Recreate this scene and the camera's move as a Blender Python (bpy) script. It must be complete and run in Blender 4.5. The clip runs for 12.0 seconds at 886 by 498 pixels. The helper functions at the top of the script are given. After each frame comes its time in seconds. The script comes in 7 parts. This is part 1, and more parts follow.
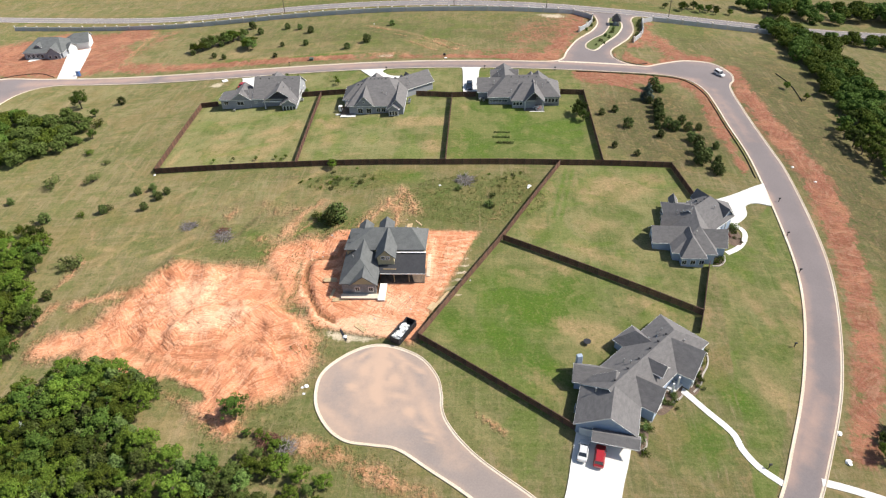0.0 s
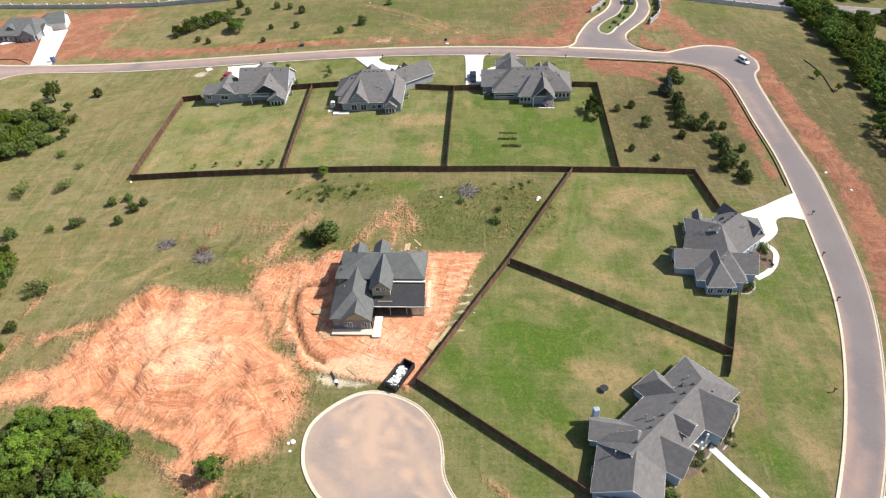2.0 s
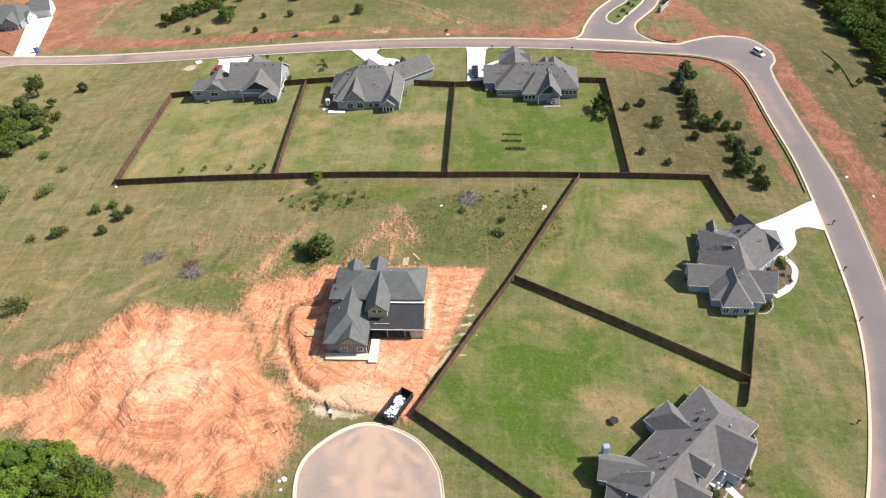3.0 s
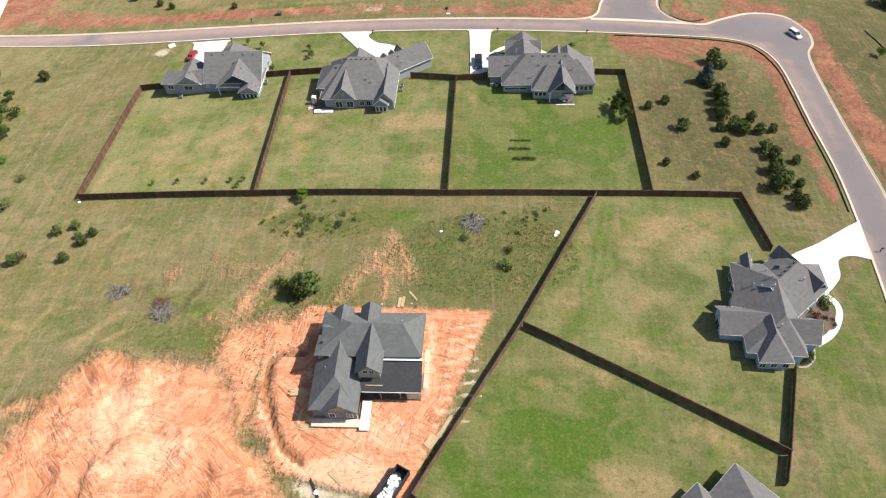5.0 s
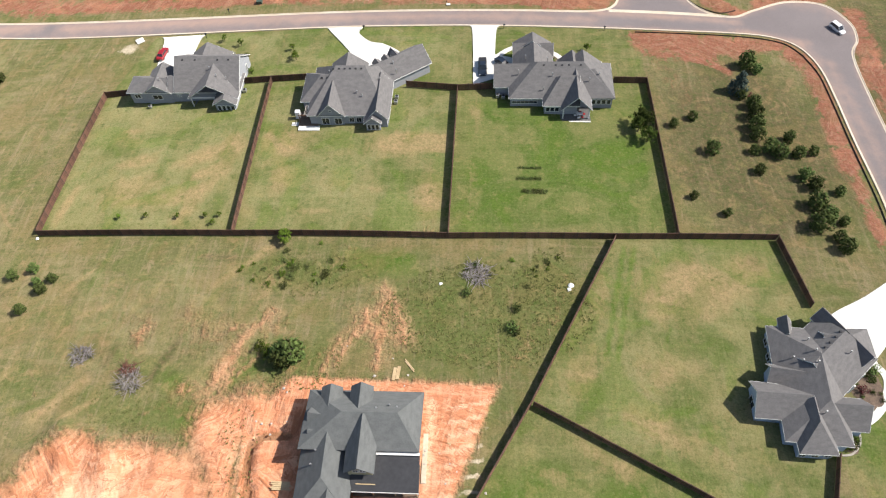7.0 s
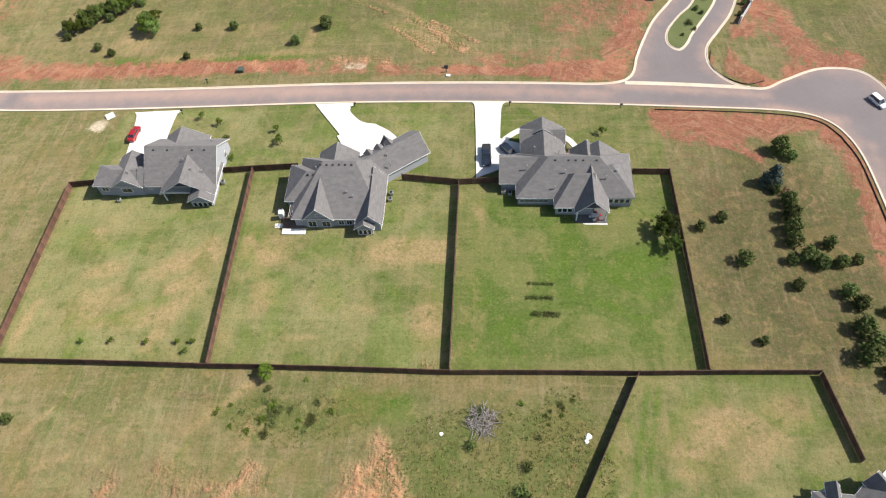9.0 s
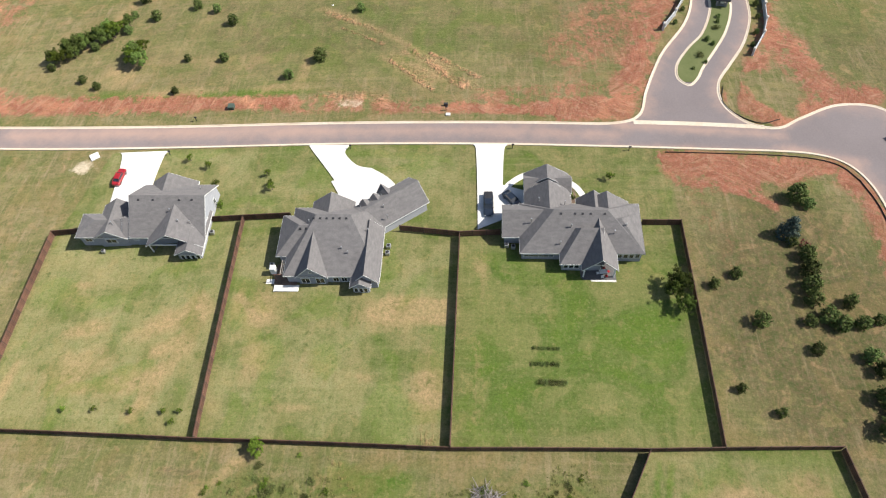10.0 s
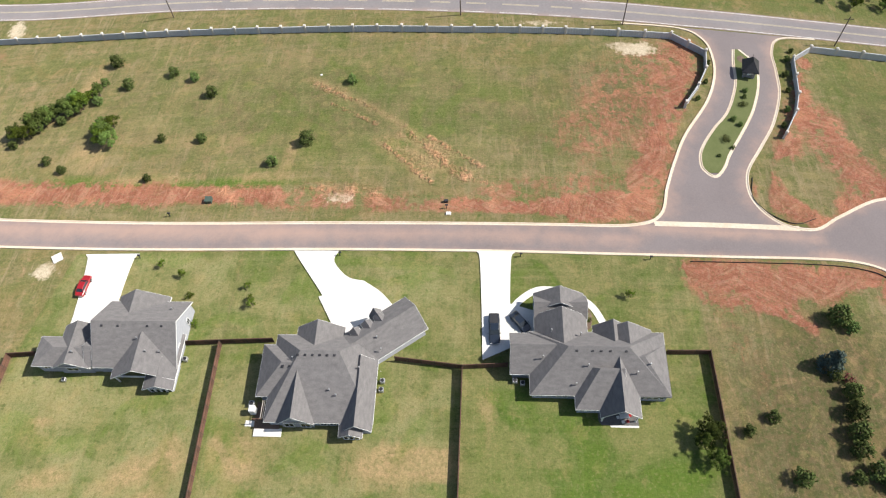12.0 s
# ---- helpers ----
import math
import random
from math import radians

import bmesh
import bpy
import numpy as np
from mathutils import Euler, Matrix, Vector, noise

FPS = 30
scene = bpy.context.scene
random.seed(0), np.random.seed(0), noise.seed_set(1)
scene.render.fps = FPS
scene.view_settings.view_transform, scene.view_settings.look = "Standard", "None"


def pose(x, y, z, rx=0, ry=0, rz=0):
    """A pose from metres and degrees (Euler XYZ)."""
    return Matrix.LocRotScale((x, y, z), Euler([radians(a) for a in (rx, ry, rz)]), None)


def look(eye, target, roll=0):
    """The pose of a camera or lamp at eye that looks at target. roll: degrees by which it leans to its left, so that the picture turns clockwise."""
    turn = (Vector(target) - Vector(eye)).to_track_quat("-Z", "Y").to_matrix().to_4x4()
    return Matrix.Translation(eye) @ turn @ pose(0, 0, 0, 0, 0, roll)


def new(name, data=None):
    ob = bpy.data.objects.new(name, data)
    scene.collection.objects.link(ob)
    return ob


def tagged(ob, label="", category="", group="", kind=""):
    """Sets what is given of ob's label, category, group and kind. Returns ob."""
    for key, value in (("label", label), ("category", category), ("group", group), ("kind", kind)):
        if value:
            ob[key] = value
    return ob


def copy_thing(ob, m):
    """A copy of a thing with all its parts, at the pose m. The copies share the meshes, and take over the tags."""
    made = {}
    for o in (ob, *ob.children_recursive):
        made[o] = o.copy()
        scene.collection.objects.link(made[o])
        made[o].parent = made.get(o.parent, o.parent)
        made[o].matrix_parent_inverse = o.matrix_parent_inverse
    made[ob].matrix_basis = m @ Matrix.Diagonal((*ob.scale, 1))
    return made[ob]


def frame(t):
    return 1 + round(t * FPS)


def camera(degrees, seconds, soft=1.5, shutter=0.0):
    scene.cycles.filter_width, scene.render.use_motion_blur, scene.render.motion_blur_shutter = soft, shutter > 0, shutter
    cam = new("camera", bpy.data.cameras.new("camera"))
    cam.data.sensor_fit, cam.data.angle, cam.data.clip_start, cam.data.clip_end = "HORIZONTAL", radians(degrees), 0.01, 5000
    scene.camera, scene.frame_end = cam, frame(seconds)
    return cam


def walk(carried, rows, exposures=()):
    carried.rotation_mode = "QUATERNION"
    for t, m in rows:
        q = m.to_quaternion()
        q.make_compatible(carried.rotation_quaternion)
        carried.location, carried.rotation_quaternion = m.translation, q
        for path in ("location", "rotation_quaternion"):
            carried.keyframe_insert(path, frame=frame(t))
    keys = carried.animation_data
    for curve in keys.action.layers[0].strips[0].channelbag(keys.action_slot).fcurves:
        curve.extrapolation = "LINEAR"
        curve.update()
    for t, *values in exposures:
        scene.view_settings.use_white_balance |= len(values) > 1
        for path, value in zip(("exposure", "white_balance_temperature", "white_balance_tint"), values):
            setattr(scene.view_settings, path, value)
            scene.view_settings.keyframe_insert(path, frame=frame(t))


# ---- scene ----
from mathutils import geometry

# ---- camera ----
cam = camera(65.0, 12.0, soft=1.2)
ROWS = [
    (0.0, 0.0, 0.0, 108.0, 50.864, 1.86, 2.491),
    (0.5, -0.179, 4.849, 108.257, 50.389, 1.889, 2.523),
    (1.0, -0.345, 9.969, 108.465, 49.59, 1.927, 2.543),
    (1.5, -0.514, 15.447, 108.792, 48.576, 1.999, 2.539),
    (2.0, -0.64, 21.258, 109.152, 47.549, 2.075, 2.548),
    (2.5, -0.742, 27.242, 109.517, 46.533, 2.137, 2.571),
    (3.0, -0.911, 33.388, 109.828, 45.439, 2.177, 2.605),
    (5.0, -1.813, 59.735, 110.844, 40.369, 2.374, 2.545),
    (5.5, -2.091, 66.582, 111.004, 39.075, 2.401, 2.538),
    (6.0, -2.384, 73.432, 111.219, 37.736, 2.426, 2.526),
    (6.5, -2.658, 80.347, 111.569, 36.2, 2.441, 2.502),
    (7.0, -2.908, 87.527, 112.087, 35.06, 2.453, 2.487),
    (9.0, -3.853, 118.44, 114.627, 33.58, 2.739, 2.276),
    (9.5, -4.081, 125.621, 115.344, 33.07, 2.799, 2.204),
    (10.0, -4.338, 133.124, 115.991, 32.682, 2.82, 2.167),
    (10.5, -4.714, 140.826, 116.496, 32.306, 2.81, 2.12),
    (11.0, -5.085, 148.526, 116.801, 31.95, 2.798, 2.069),
    (11.5, -5.423, 156.08, 117.022, 31.654, 2.788, 2.035),
    (12.0, -5.759, 163.442, 117.232, 31.382, 2.771, 1.978),
]
walk(cam, [(t, pose(x, y, z, rx, ry, rz)) for t, x, y, z, rx, ry, rz in ROWS], exposures=[(0.0, 0.66), (12.0, 0.66)])

# ---- world and sun ----
SUN_ELEVATION, SUN_AZIMUTH = radians(46.5), radians(5)      # azimuth from east towards north
world = bpy.data.worlds.new("world")
scene.world = world
world.use_nodes = True
wn = world.node_tree.nodes
sky = wn.new("ShaderNodeTexSky")
sky.sky_type, sky.sun_disc = "NISHITA", False
sky.sun_elevation, sky.sun_rotation = SUN_ELEVATION, radians(90) - SUN_AZIMUTH
sky.dust_density = 1.5
wn["Background"].inputs["Strength"].default_value = 0.09
world.node_tree.links.new(sky.outputs["Color"], wn["Background"].inputs["Color"])
sun_data = bpy.data.lights.new("sun", "SUN")
sun_data.energy, sun_data.angle, sun_data.color = 4.7, radians(0.6), (1.0, 0.95, 0.87)
sun = new("sun", sun_data)
sun_way = Vector((math.cos(SUN_ELEVATION) * math.cos(SUN_AZIMUTH), math.cos(SUN_ELEVATION) * math.sin(SUN_AZIMUTH), math.sin(SUN_ELEVATION)))
sun.matrix_world = look(sun_way * 400, (0, 0, 0))


# ---- terrain ----
def ground_z(x, y):
    """Height of the gently domed land at x, y (numbers or arrays)."""
    x, y = np.asarray(x, float), np.asarray(y, float)
    u = x / 100
    v = (np.clip(y, 20, 360) - 160) / 100
    z = 2.875 - 2.562 * np.tanh(x / 150) + 0.06 * v - 7.006 * u * u / np.sqrt(1 + (x / 150) ** 4) - 3.353 * v * v / (1 + 0.1 * v * v)
    # graded mound of spoil on the bare lot
    z = z + 1.1 * np.exp(-(((x + 57) / 13) ** 2 + ((y - 104) / 6.5) ** 2)) + 0.5 * np.exp(-(((x + 70) / 10) ** 2 + ((y - 116) / 7) ** 2))
    return z


def gz(x, y):
    return float(ground_z(x, y))


# ---- materials ----
def material(name, colour, second=None, scale=1.0, fine=8.0, rough=0.8, metal=0.0, bump=0.2, bump_scale=None, island=0.0, spec=0.3, stretch=None):
    """A procedural surface: two colours mixed by coarse and fine noise, with fine relief."""
    m = bpy.data.materials.new(name)
    m.use_nodes = True
    n, l = m.node_tree.nodes, m.node_tree.links
    b = n["Principled BSDF"]
    b.inputs["Roughness"].default_value, b.inputs["Metallic"].default_value = rough, metal
    b.inputs["Specular IOR Level"].default_value = spec
    b.inputs["Diffuse Roughness"].default_value = 0.4 if rough > 0.7 else 0.0
    second = second or tuple(c * 0.6 for c in colour)
    geo = n.new("ShaderNodeTexCoord")
    vec = geo.outputs["Object"]
    if stretch:
        mp = n.new("ShaderNodeMapping")
        mp.inputs["Scale"].default_value = stretch
        l.new(vec, mp.inputs["Vector"])
        vec = mp.outputs["Vector"]
    a, f = n.new("ShaderNodeTexNoise"), n.new("ShaderNodeTexNoise")
    a.inputs["Scale"].default_value, f.inputs["Scale"].default_value = scale, fine
    a.inputs["Detail"].default_value, f.inputs["Detail"].default_value = 4, 5
    l.new(vec, a.inputs["Vector"]), l.new(vec, f.inputs["Vector"])
    mx = n.new("ShaderNodeMath")
    mx.operation = "ADD"
    l.new(a.outputs["Fac"], mx.inputs[0]), l.new(f.outputs["Fac"], mx.inputs[1])
    rg = n.new("ShaderNodeMapRange")
    rg.inputs["From Min"].default_value, rg.inputs["From Max"].default_value = 0.72, 1.28
    l.new(mx.outputs[0], rg.inputs["Value"])
    mix = n.new("ShaderNodeMix")
    mix.data_type = "RGBA"
    mix.inputs["A"].default_value, mix.inputs["B"].default_value = (*colour, 1), (*second, 1)
    l.new(rg.outputs["Result"], mix.inputs["Factor"])
    out = mix.outputs["Result"]
    if island:
        rnd = n.new("ShaderNodeNewGeometry")
        oi = n.new("ShaderNodeObjectInfo")
        ad = n.new("ShaderNodeMath")
        ad.operation = "ADD"
        l.new(rnd.outputs["Random Per Island"], ad.inputs[0]), l.new(oi.outputs["Random"], ad.inputs[1])
        vr = n.new("ShaderNodeMapRange")
        vr.inputs["From Max"].default_value = 2.0
        vr.inputs["To Min"].default_value, vr.inputs["To Max"].default_value = 1 - island, 1 + island
        l.new(ad.outputs[0], vr.inputs["Value"])
        hs = n.new("ShaderNodeHueSaturation")
        l.new(vr.outputs["Result"], hs.inputs["Value"])
        l.new(out, hs.inputs["Color"])
        out = hs.outputs["Color"]
    l.new(out, b.inputs["Base Color"])
    if bump:
        bp = n.new("ShaderNodeBump")
        bp.inputs["Strength"].default_value = bump
        bp.inputs["Distance"].default_value = 0.05
        g2 = n.new("ShaderNodeTexNoise")
        g2.inputs["Scale"].default_value = bump_scale or fine * 1.7
        g2.inputs["Detail"].default_value = 4
        l.new(vec, g2.inputs["Vector"])
        l.new(g2.outputs["Fac"], bp.inputs["Height"])
        l.new(bp.outputs["Normal"], b.inputs["Normal"])
    return m


M_ASPHALT = material("asphalt", (0.212, 0.182, 0.18), (0.172, 0.147, 0.146), 0.09, 3.0, 0.9, bump=0.15)
M_COURT = material("court_asphalt", (0.285, 0.238, 0.215), (0.24, 0.2, 0.182), 0.09, 3.0, 0.9, bump=0.15)
M_HIGHWAY = material("highway_asphalt", (0.235, 0.215, 0.215), (0.185, 0.17, 0.172), 0.12, 2.0, 0.9, bump=0.15)
M_KERB = material("kerb_concrete", (0.63, 0.56, 0.46), (0.54, 0.43, 0.32), 0.15, 2.5, 0.85, bump=0.15)
M_CONCRETE = material("driveway_concrete", (0.72, 0.7, 0.66), (0.62, 0.6, 0.56), 0.25, 4.0, 0.85, bump=0.1)
M_SHINGLE = material("roof_shingle", (0.182, 0.173, 0.17), (0.124, 0.118, 0.118), 0.9, 5.0, 0.9, bump=0.35, bump_scale=9, stretch=(1, 1, 3))
M_SHINGLE_NEW = material("new_roof_shingle", (0.145, 0.15, 0.148), (0.095, 0.1, 0.1), 0.7, 6.0, 0.9, bump=0.35, bump_scale=9, stretch=(1, 1, 3))
M_FELT = material("roof_underlay", (0.05, 0.05, 0.055), (0.035, 0.036, 0.04), 0.3, 2.0, 0.75, bump=0.1)
M_BRICK = material("wall_brick", (0.3, 0.29, 0.28), (0.18, 0.175, 0.175), 1.5, 9.0, 0.9, bump=0.4)
M_SIDING = material("wall_siding", (0.33, 0.34, 0.36), (0.25, 0.26, 0.28), 0.6, 6.0, 0.8, bump=0.2, stretch=(1, 1, 6))
M_BLUESIDING = material("blue_grey_siding", (0.36, 0.43, 0.52), (0.29, 0.35, 0.44), 0.6, 6.0, 0.8, bump=0.2, stretch=(1, 1, 6))
M_OLIVE = material("olive_sheathing", (0.42, 0.38, 0.24), (0.33, 0.3, 0.19), 0.6, 6.0, 0.8, bump=0.2)
M_FASCIA = material("fascia_paint", (0.5, 0.5, 0.5), (0.4, 0.4, 0.4), 0.8, 5.0, 0.6, bump=0.05)
M_TRIM = material("white_trim", (0.72, 0.72, 0.7), (0.62, 0.62, 0.6), 0.8, 5.0, 0.6, bump=0.05)
M_FENCE = material("stained_fence", (0.15, 0.077, 0.05), (0.08, 0.046, 0.034), 0.6, 5.0, 0.75, bump=0.3, island=0.35, stretch=(3, 3, 0.5))
M_POST = material("fence_post", (0.085, 0.058, 0.043), (0.05, 0.036, 0.028), 0.6, 5.0, 0.75, bump=0.3)
M_WALLPANEL = material("precast_panel", (0.52, 0.53, 0.53), (0.42, 0.43, 0.44), 0.4, 4.0, 0.85, bump=0.3, island=0.12)
M_COLUMN = material("precast_column", (0.6, 0.56, 0.5), (0.48, 0.44, 0.39), 0.6, 4.0, 0.85, bump=0.2)
M_BARK = material("bark", (0.12, 0.095, 0.075), (0.06, 0.048, 0.04), 1.5, 8.0, 0.95, bump=0.6)
M_WOOD = material("raw_timber", (0.55, 0.42, 0.25), (0.42, 0.3, 0.17), 0.8, 6.0, 0.8, bump=0.2)
M_DEADWOOD = material("dead_brushwood", (0.3, 0.27, 0.25), (0.16, 0.14, 0.135), 0.8, 5.0, 0.9, bump=0.2, island=0.4)
M_REDTWIG = material("withered_leaves", (0.2, 0.09, 0.06), (0.12, 0.06, 0.045), 0.8, 5.0, 0.9, bump=0.2, island=0.4)
M_STEEL = material("dark_painted_steel", (0.045, 0.045, 0.05), (0.03, 0.03, 0.033), 1.0, 6.0, 0.5, 0.3, bump=0.05)
M_GALV = material("galvanised_steel", (0.5, 0.5, 0.5), (0.4, 0.4, 0.41), 1.0, 6.0, 0.45, 0.7, bump=0.05)
M_RUBBER = material("tyre_rubber", (0.025, 0.025, 0.025), (0.018, 0.018, 0.018), 3.0, 9.0, 0.85, bump=0.1)
M_GLASS = material("window_glass", (0.03, 0.035, 0.045), (0.02, 0.025, 0.03), 0.5, 2.0, 0.08, bump=0, spec=0.6)
M_WHITE = material("white_sheeting", (0.75, 0.75, 0.73), (0.6, 0.6, 0.58), 0.8, 5.0, 0.6, bump=0.2)
M_MULCH = material("bed_mulch", (0.2, 0.14, 0.1), (0.09, 0.065, 0.05), 0.8, 5.0, 0.95, bump=0.6)
# porch concrete with the roof's shade put into its dark colour
M_SHADED_PORCH = material("shaded_porch_slab", (0.15, 0.145, 0.14), (0.1, 0.097, 0.095), 0.5, 4.0, 0.9, bump=0.15)
M_PATIO = material("patio_concrete", (0.36, 0.34, 0.32), (0.27, 0.255, 0.24), 0.5, 4.0, 0.9, bump=0.15)
M_SILT = material("silt_fence_fabric", (0.03, 0.03, 0.032), (0.05, 0.035, 0.028), 0.5, 3.0, 0.8, bump=0.2)
M_STONE = material("garden_stone", (0.45, 0.41, 0.36), (0.3, 0.27, 0.24), 0.9, 5.0, 0.9, bump=0.4, island=0.3)
M_PAINTLINE = material("road_marking_white", (0.7, 0.7, 0.67), (0.5, 0.49, 0.47), 0.5, 3.0, 0.8, bump=0.05)
M_YELLOW = material("road_marking_yellow", (0.48, 0.42, 0.28), (0.4, 0.35, 0.26), 0.5, 3.0, 0.8, bump=0.05)


def dusted(m, tone):
    """Clay dust on asphalt where the mesh's dust layer says so, broken up by noise."""
    n, l = m.node_tree.nodes, m.node_tree.links
    b = n["Principled BSDF"]
    base = b.inputs["Base Color"].links[0].from_socket
    at = n.new("ShaderNodeAttribute")
    at.attribute_name = "dust"
    co = n.new("ShaderNodeTexCoord")
    nz = n.new("ShaderNodeTexNoise")
    nz.inputs["Scale"].default_value, nz.inputs["Detail"].default_value, nz.inputs["Roughness"].default_value = 0.3, 7, 0.65
    l.new(co.outputs["Object"], nz.inputs["Vector"])
    sm = n.new("ShaderNodeMath")
    sm.operation = "MULTIPLY_ADD"
    l.new(nz.outputs["Fac"], sm.inputs[0])
    sm.inputs[1].default_value = 1.1
    l.new(at.outputs["Fac"], sm.inputs[2])
    rg = n.new("ShaderNodeMapRange")
    rg.interpolation_type = "SMOOTHSTEP"
    rg.inputs["From Min"].default_value, rg.inputs["From Max"].default_value, rg.inputs["To Max"].default_value = 0.6, 1.8, 0.75
    l.new(sm.outputs[0], rg.inputs["Value"])
    mx = n.new("ShaderNodeMix")
    mx.data_type = "RGBA"
    mx.inputs["B"].default_value = (*tone, 1)
    l.new(rg.outputs["Result"], mx.inputs["Factor"])
    l.new(base, mx.inputs["A"])
    l.new(mx.outputs["Result"], b.inputs["Base Color"])


dusted(M_ASPHALT, (0.4, 0.27, 0.215))
dusted(M_COURT, (0.52, 0.36, 0.26))
dusted(M_HIGHWAY, (0.38, 0.27, 0.22))


def paint(name, colour):
    m = material(name, colour, tuple(c * 0.85 for c in colour), 0.5, 2.0, 0.28, 0.0, bump=0, spec=0.6)
    m.node_tree.nodes["Principled BSDF"].inputs["Coat Weight"].default_value = 0.6
    return m


M_RED, M_SILVER, M_NAVY, M_CARWHITE, M_BLUE = (paint("car_paint_red", (0.32, 0.012, 0.015)), paint("car_paint_silver", (0.55, 0.55, 0.55)),
    paint("car_paint_navy", (0.012, 0.018, 0.03)), paint("car_paint_white", (0.75, 0.75, 0.75)), paint("blue_plastic", (0.03, 0.13, 0.36)))


def foliage(name, dark, light):
    m = material(name, dark, light, 0.35, 1.6, 0.8, bump=0, island=0.55, spec=0.08)
    n, l = m.node_tree.nodes, m.node_tree.links
    b = n["Principled BSDF"]
    hs, oi = n.new("ShaderNodeHueSaturation"), n.new("ShaderNodeObjectInfo")
    for key, lo, hi in (("Hue", 0.472, 0.508), ("Value", 0.62, 1.15)):
        r = n.new("ShaderNodeMapRange")
        r.inputs["To Min"].default_value, r.inputs["To Max"].default_value = lo, hi
        l.new(oi.outputs["Random"], r.inputs["Value"]), l.new(r.outputs["Result"], hs.inputs[key])
    l.new(b.inputs["Base Color"].links[0].from_socket, hs.inputs["Color"])
    l.new(hs.outputs["Color"], b.inputs["Base Color"])
    return m


M_LEAF = foliage("oak_leaves", (0.055, 0.1, 0.012), (0.112, 0.155, 0.022))
M_LEAF_DARK = foliage("dark_leaves", (0.036, 0.068, 0.012), (0.075, 0.112, 0.02))
M_LEAF_BRIGHT = foliage("bright_leaves", (0.085, 0.14, 0.03), (0.12, 0.17, 0.045))
M_CEDAR = foliage("cedar_needles", (0.058, 0.09, 0.026), (0.11, 0.148, 0.042))
M_SPRUCE = foliage("blue_spruce_needles", (0.07, 0.1, 0.085), (0.1, 0.135, 0.115))
M_SHRUB = foliage("shrub_leaves", (0.09, 0.12, 0.035), (0.13, 0.15, 0.05))
M_GREYLEAF = foliage("silvery_leaves", (0.2, 0.23, 0.2), (0.27, 0.29, 0.26))
M_WEED = foliage("weed_leaves", (0.13, 0.16, 0.045), (0.2, 0.2, 0.075))
M_CRIMSON = foliage("crimson_blossom", (0.25, 0.06, 0.06), (0.18, 0.1, 0.06))


# ---- mesh helpers ----
def link_mesh(name, verts, faces, mat, parent=None, label="", smooth=False):
    me = bpy.data.meshes.new(name)
    me.from_pydata(verts, [], faces)
    me.materials.append(mat)
    if smooth:
        me.polygons.foreach_set("use_smooth", [True] * len(me.polygons))
    ob = new(name, me)
    if parent is not None:
        ob.parent = parent
    return tagged(ob, label)


def part(name, bm, mat, parent=None, label="", smooth=False):
    """Link a bmesh as one mesh object under a thing or a part."""
    bmesh.ops.recalc_face_normals(bm, faces=bm.faces)
    me = bpy.data.meshes.new(name)
    bm.to_mesh(me)
    bm.free()
    me.materials.append(mat)
    if smooth:
        me.polygons.foreach_set("use_smooth", [True] * len(me.polygons))
    ob = new(name, me)
    if parent is not None:
        ob.parent = parent
    return tagged(ob, label)


def thing(name, x, y, z, rz=0.0, label="", category="", group="", kind=""):
    ob = new(name)
    ob.empty_display_size = 0.3
    ob.matrix_basis = pose(x, y, z, 0, 0, rz)
    return tagged(ob, label, category, group, kind)


def add_box(bm, x, y, z, sx, sy, sz, rz=0.0, bevel=0.0, m=None):
    """A box centred at x, y, z."""
    mat4 = pose(x, y, z, 0, 0, rz) @ Matrix.Diagonal((sx, sy, sz, 1))
    if m is not None:
        mat4 = m @ mat4
    made = bmesh.ops.create_cube(bm, size=1, matrix=mat4)
    if bevel:
        edges = list({e for v in made["verts"] for e in v.link_edges})
        bmesh.ops.bevel(bm, geom=edges, offset=bevel, segments=1, affect="EDGES")
    return made["verts"]


def add_rod(bm, a, b, r1, r2=None, sides=6):
    a, b = Vector(a), Vector(b)
    d = b - a
    if d.length < 1e-4:
        return
    m = Matrix.Translation((a + b) / 2) @ d.to_track_quat("Z", "Y").to_matrix().to_4x4()
    bmesh.ops.create_cone(bm, cap_ends=True, segments=sides, radius1=r1, radius2=r1 if r2 is None else r2, depth=d.length, matrix=m)


def curve_points(pts, n=8):
    """A smooth line through control points, n steps between each two."""
    p = [np.array(q, float) for q in pts]
    p = [2 * p[0] - p[1]] + p + [2 * p[-1] - p[-2]]
    out = []
    for i in range(1, len(p) - 2):
        for k in range(n):
            t = k / n
            out.append(0.5 * (2 * p[i] + (p[i + 1] - p[i - 1]) * t + (2 * p[i - 1] - 5 * p[i] + 4 * p[i + 1] - p[i + 2]) * t * t
                              + (3 * p[i] - p[i - 1] - 3 * p[i + 1] + p[i + 2]) * t ** 3))
    out.append(p[-2])
    return np.array(out)


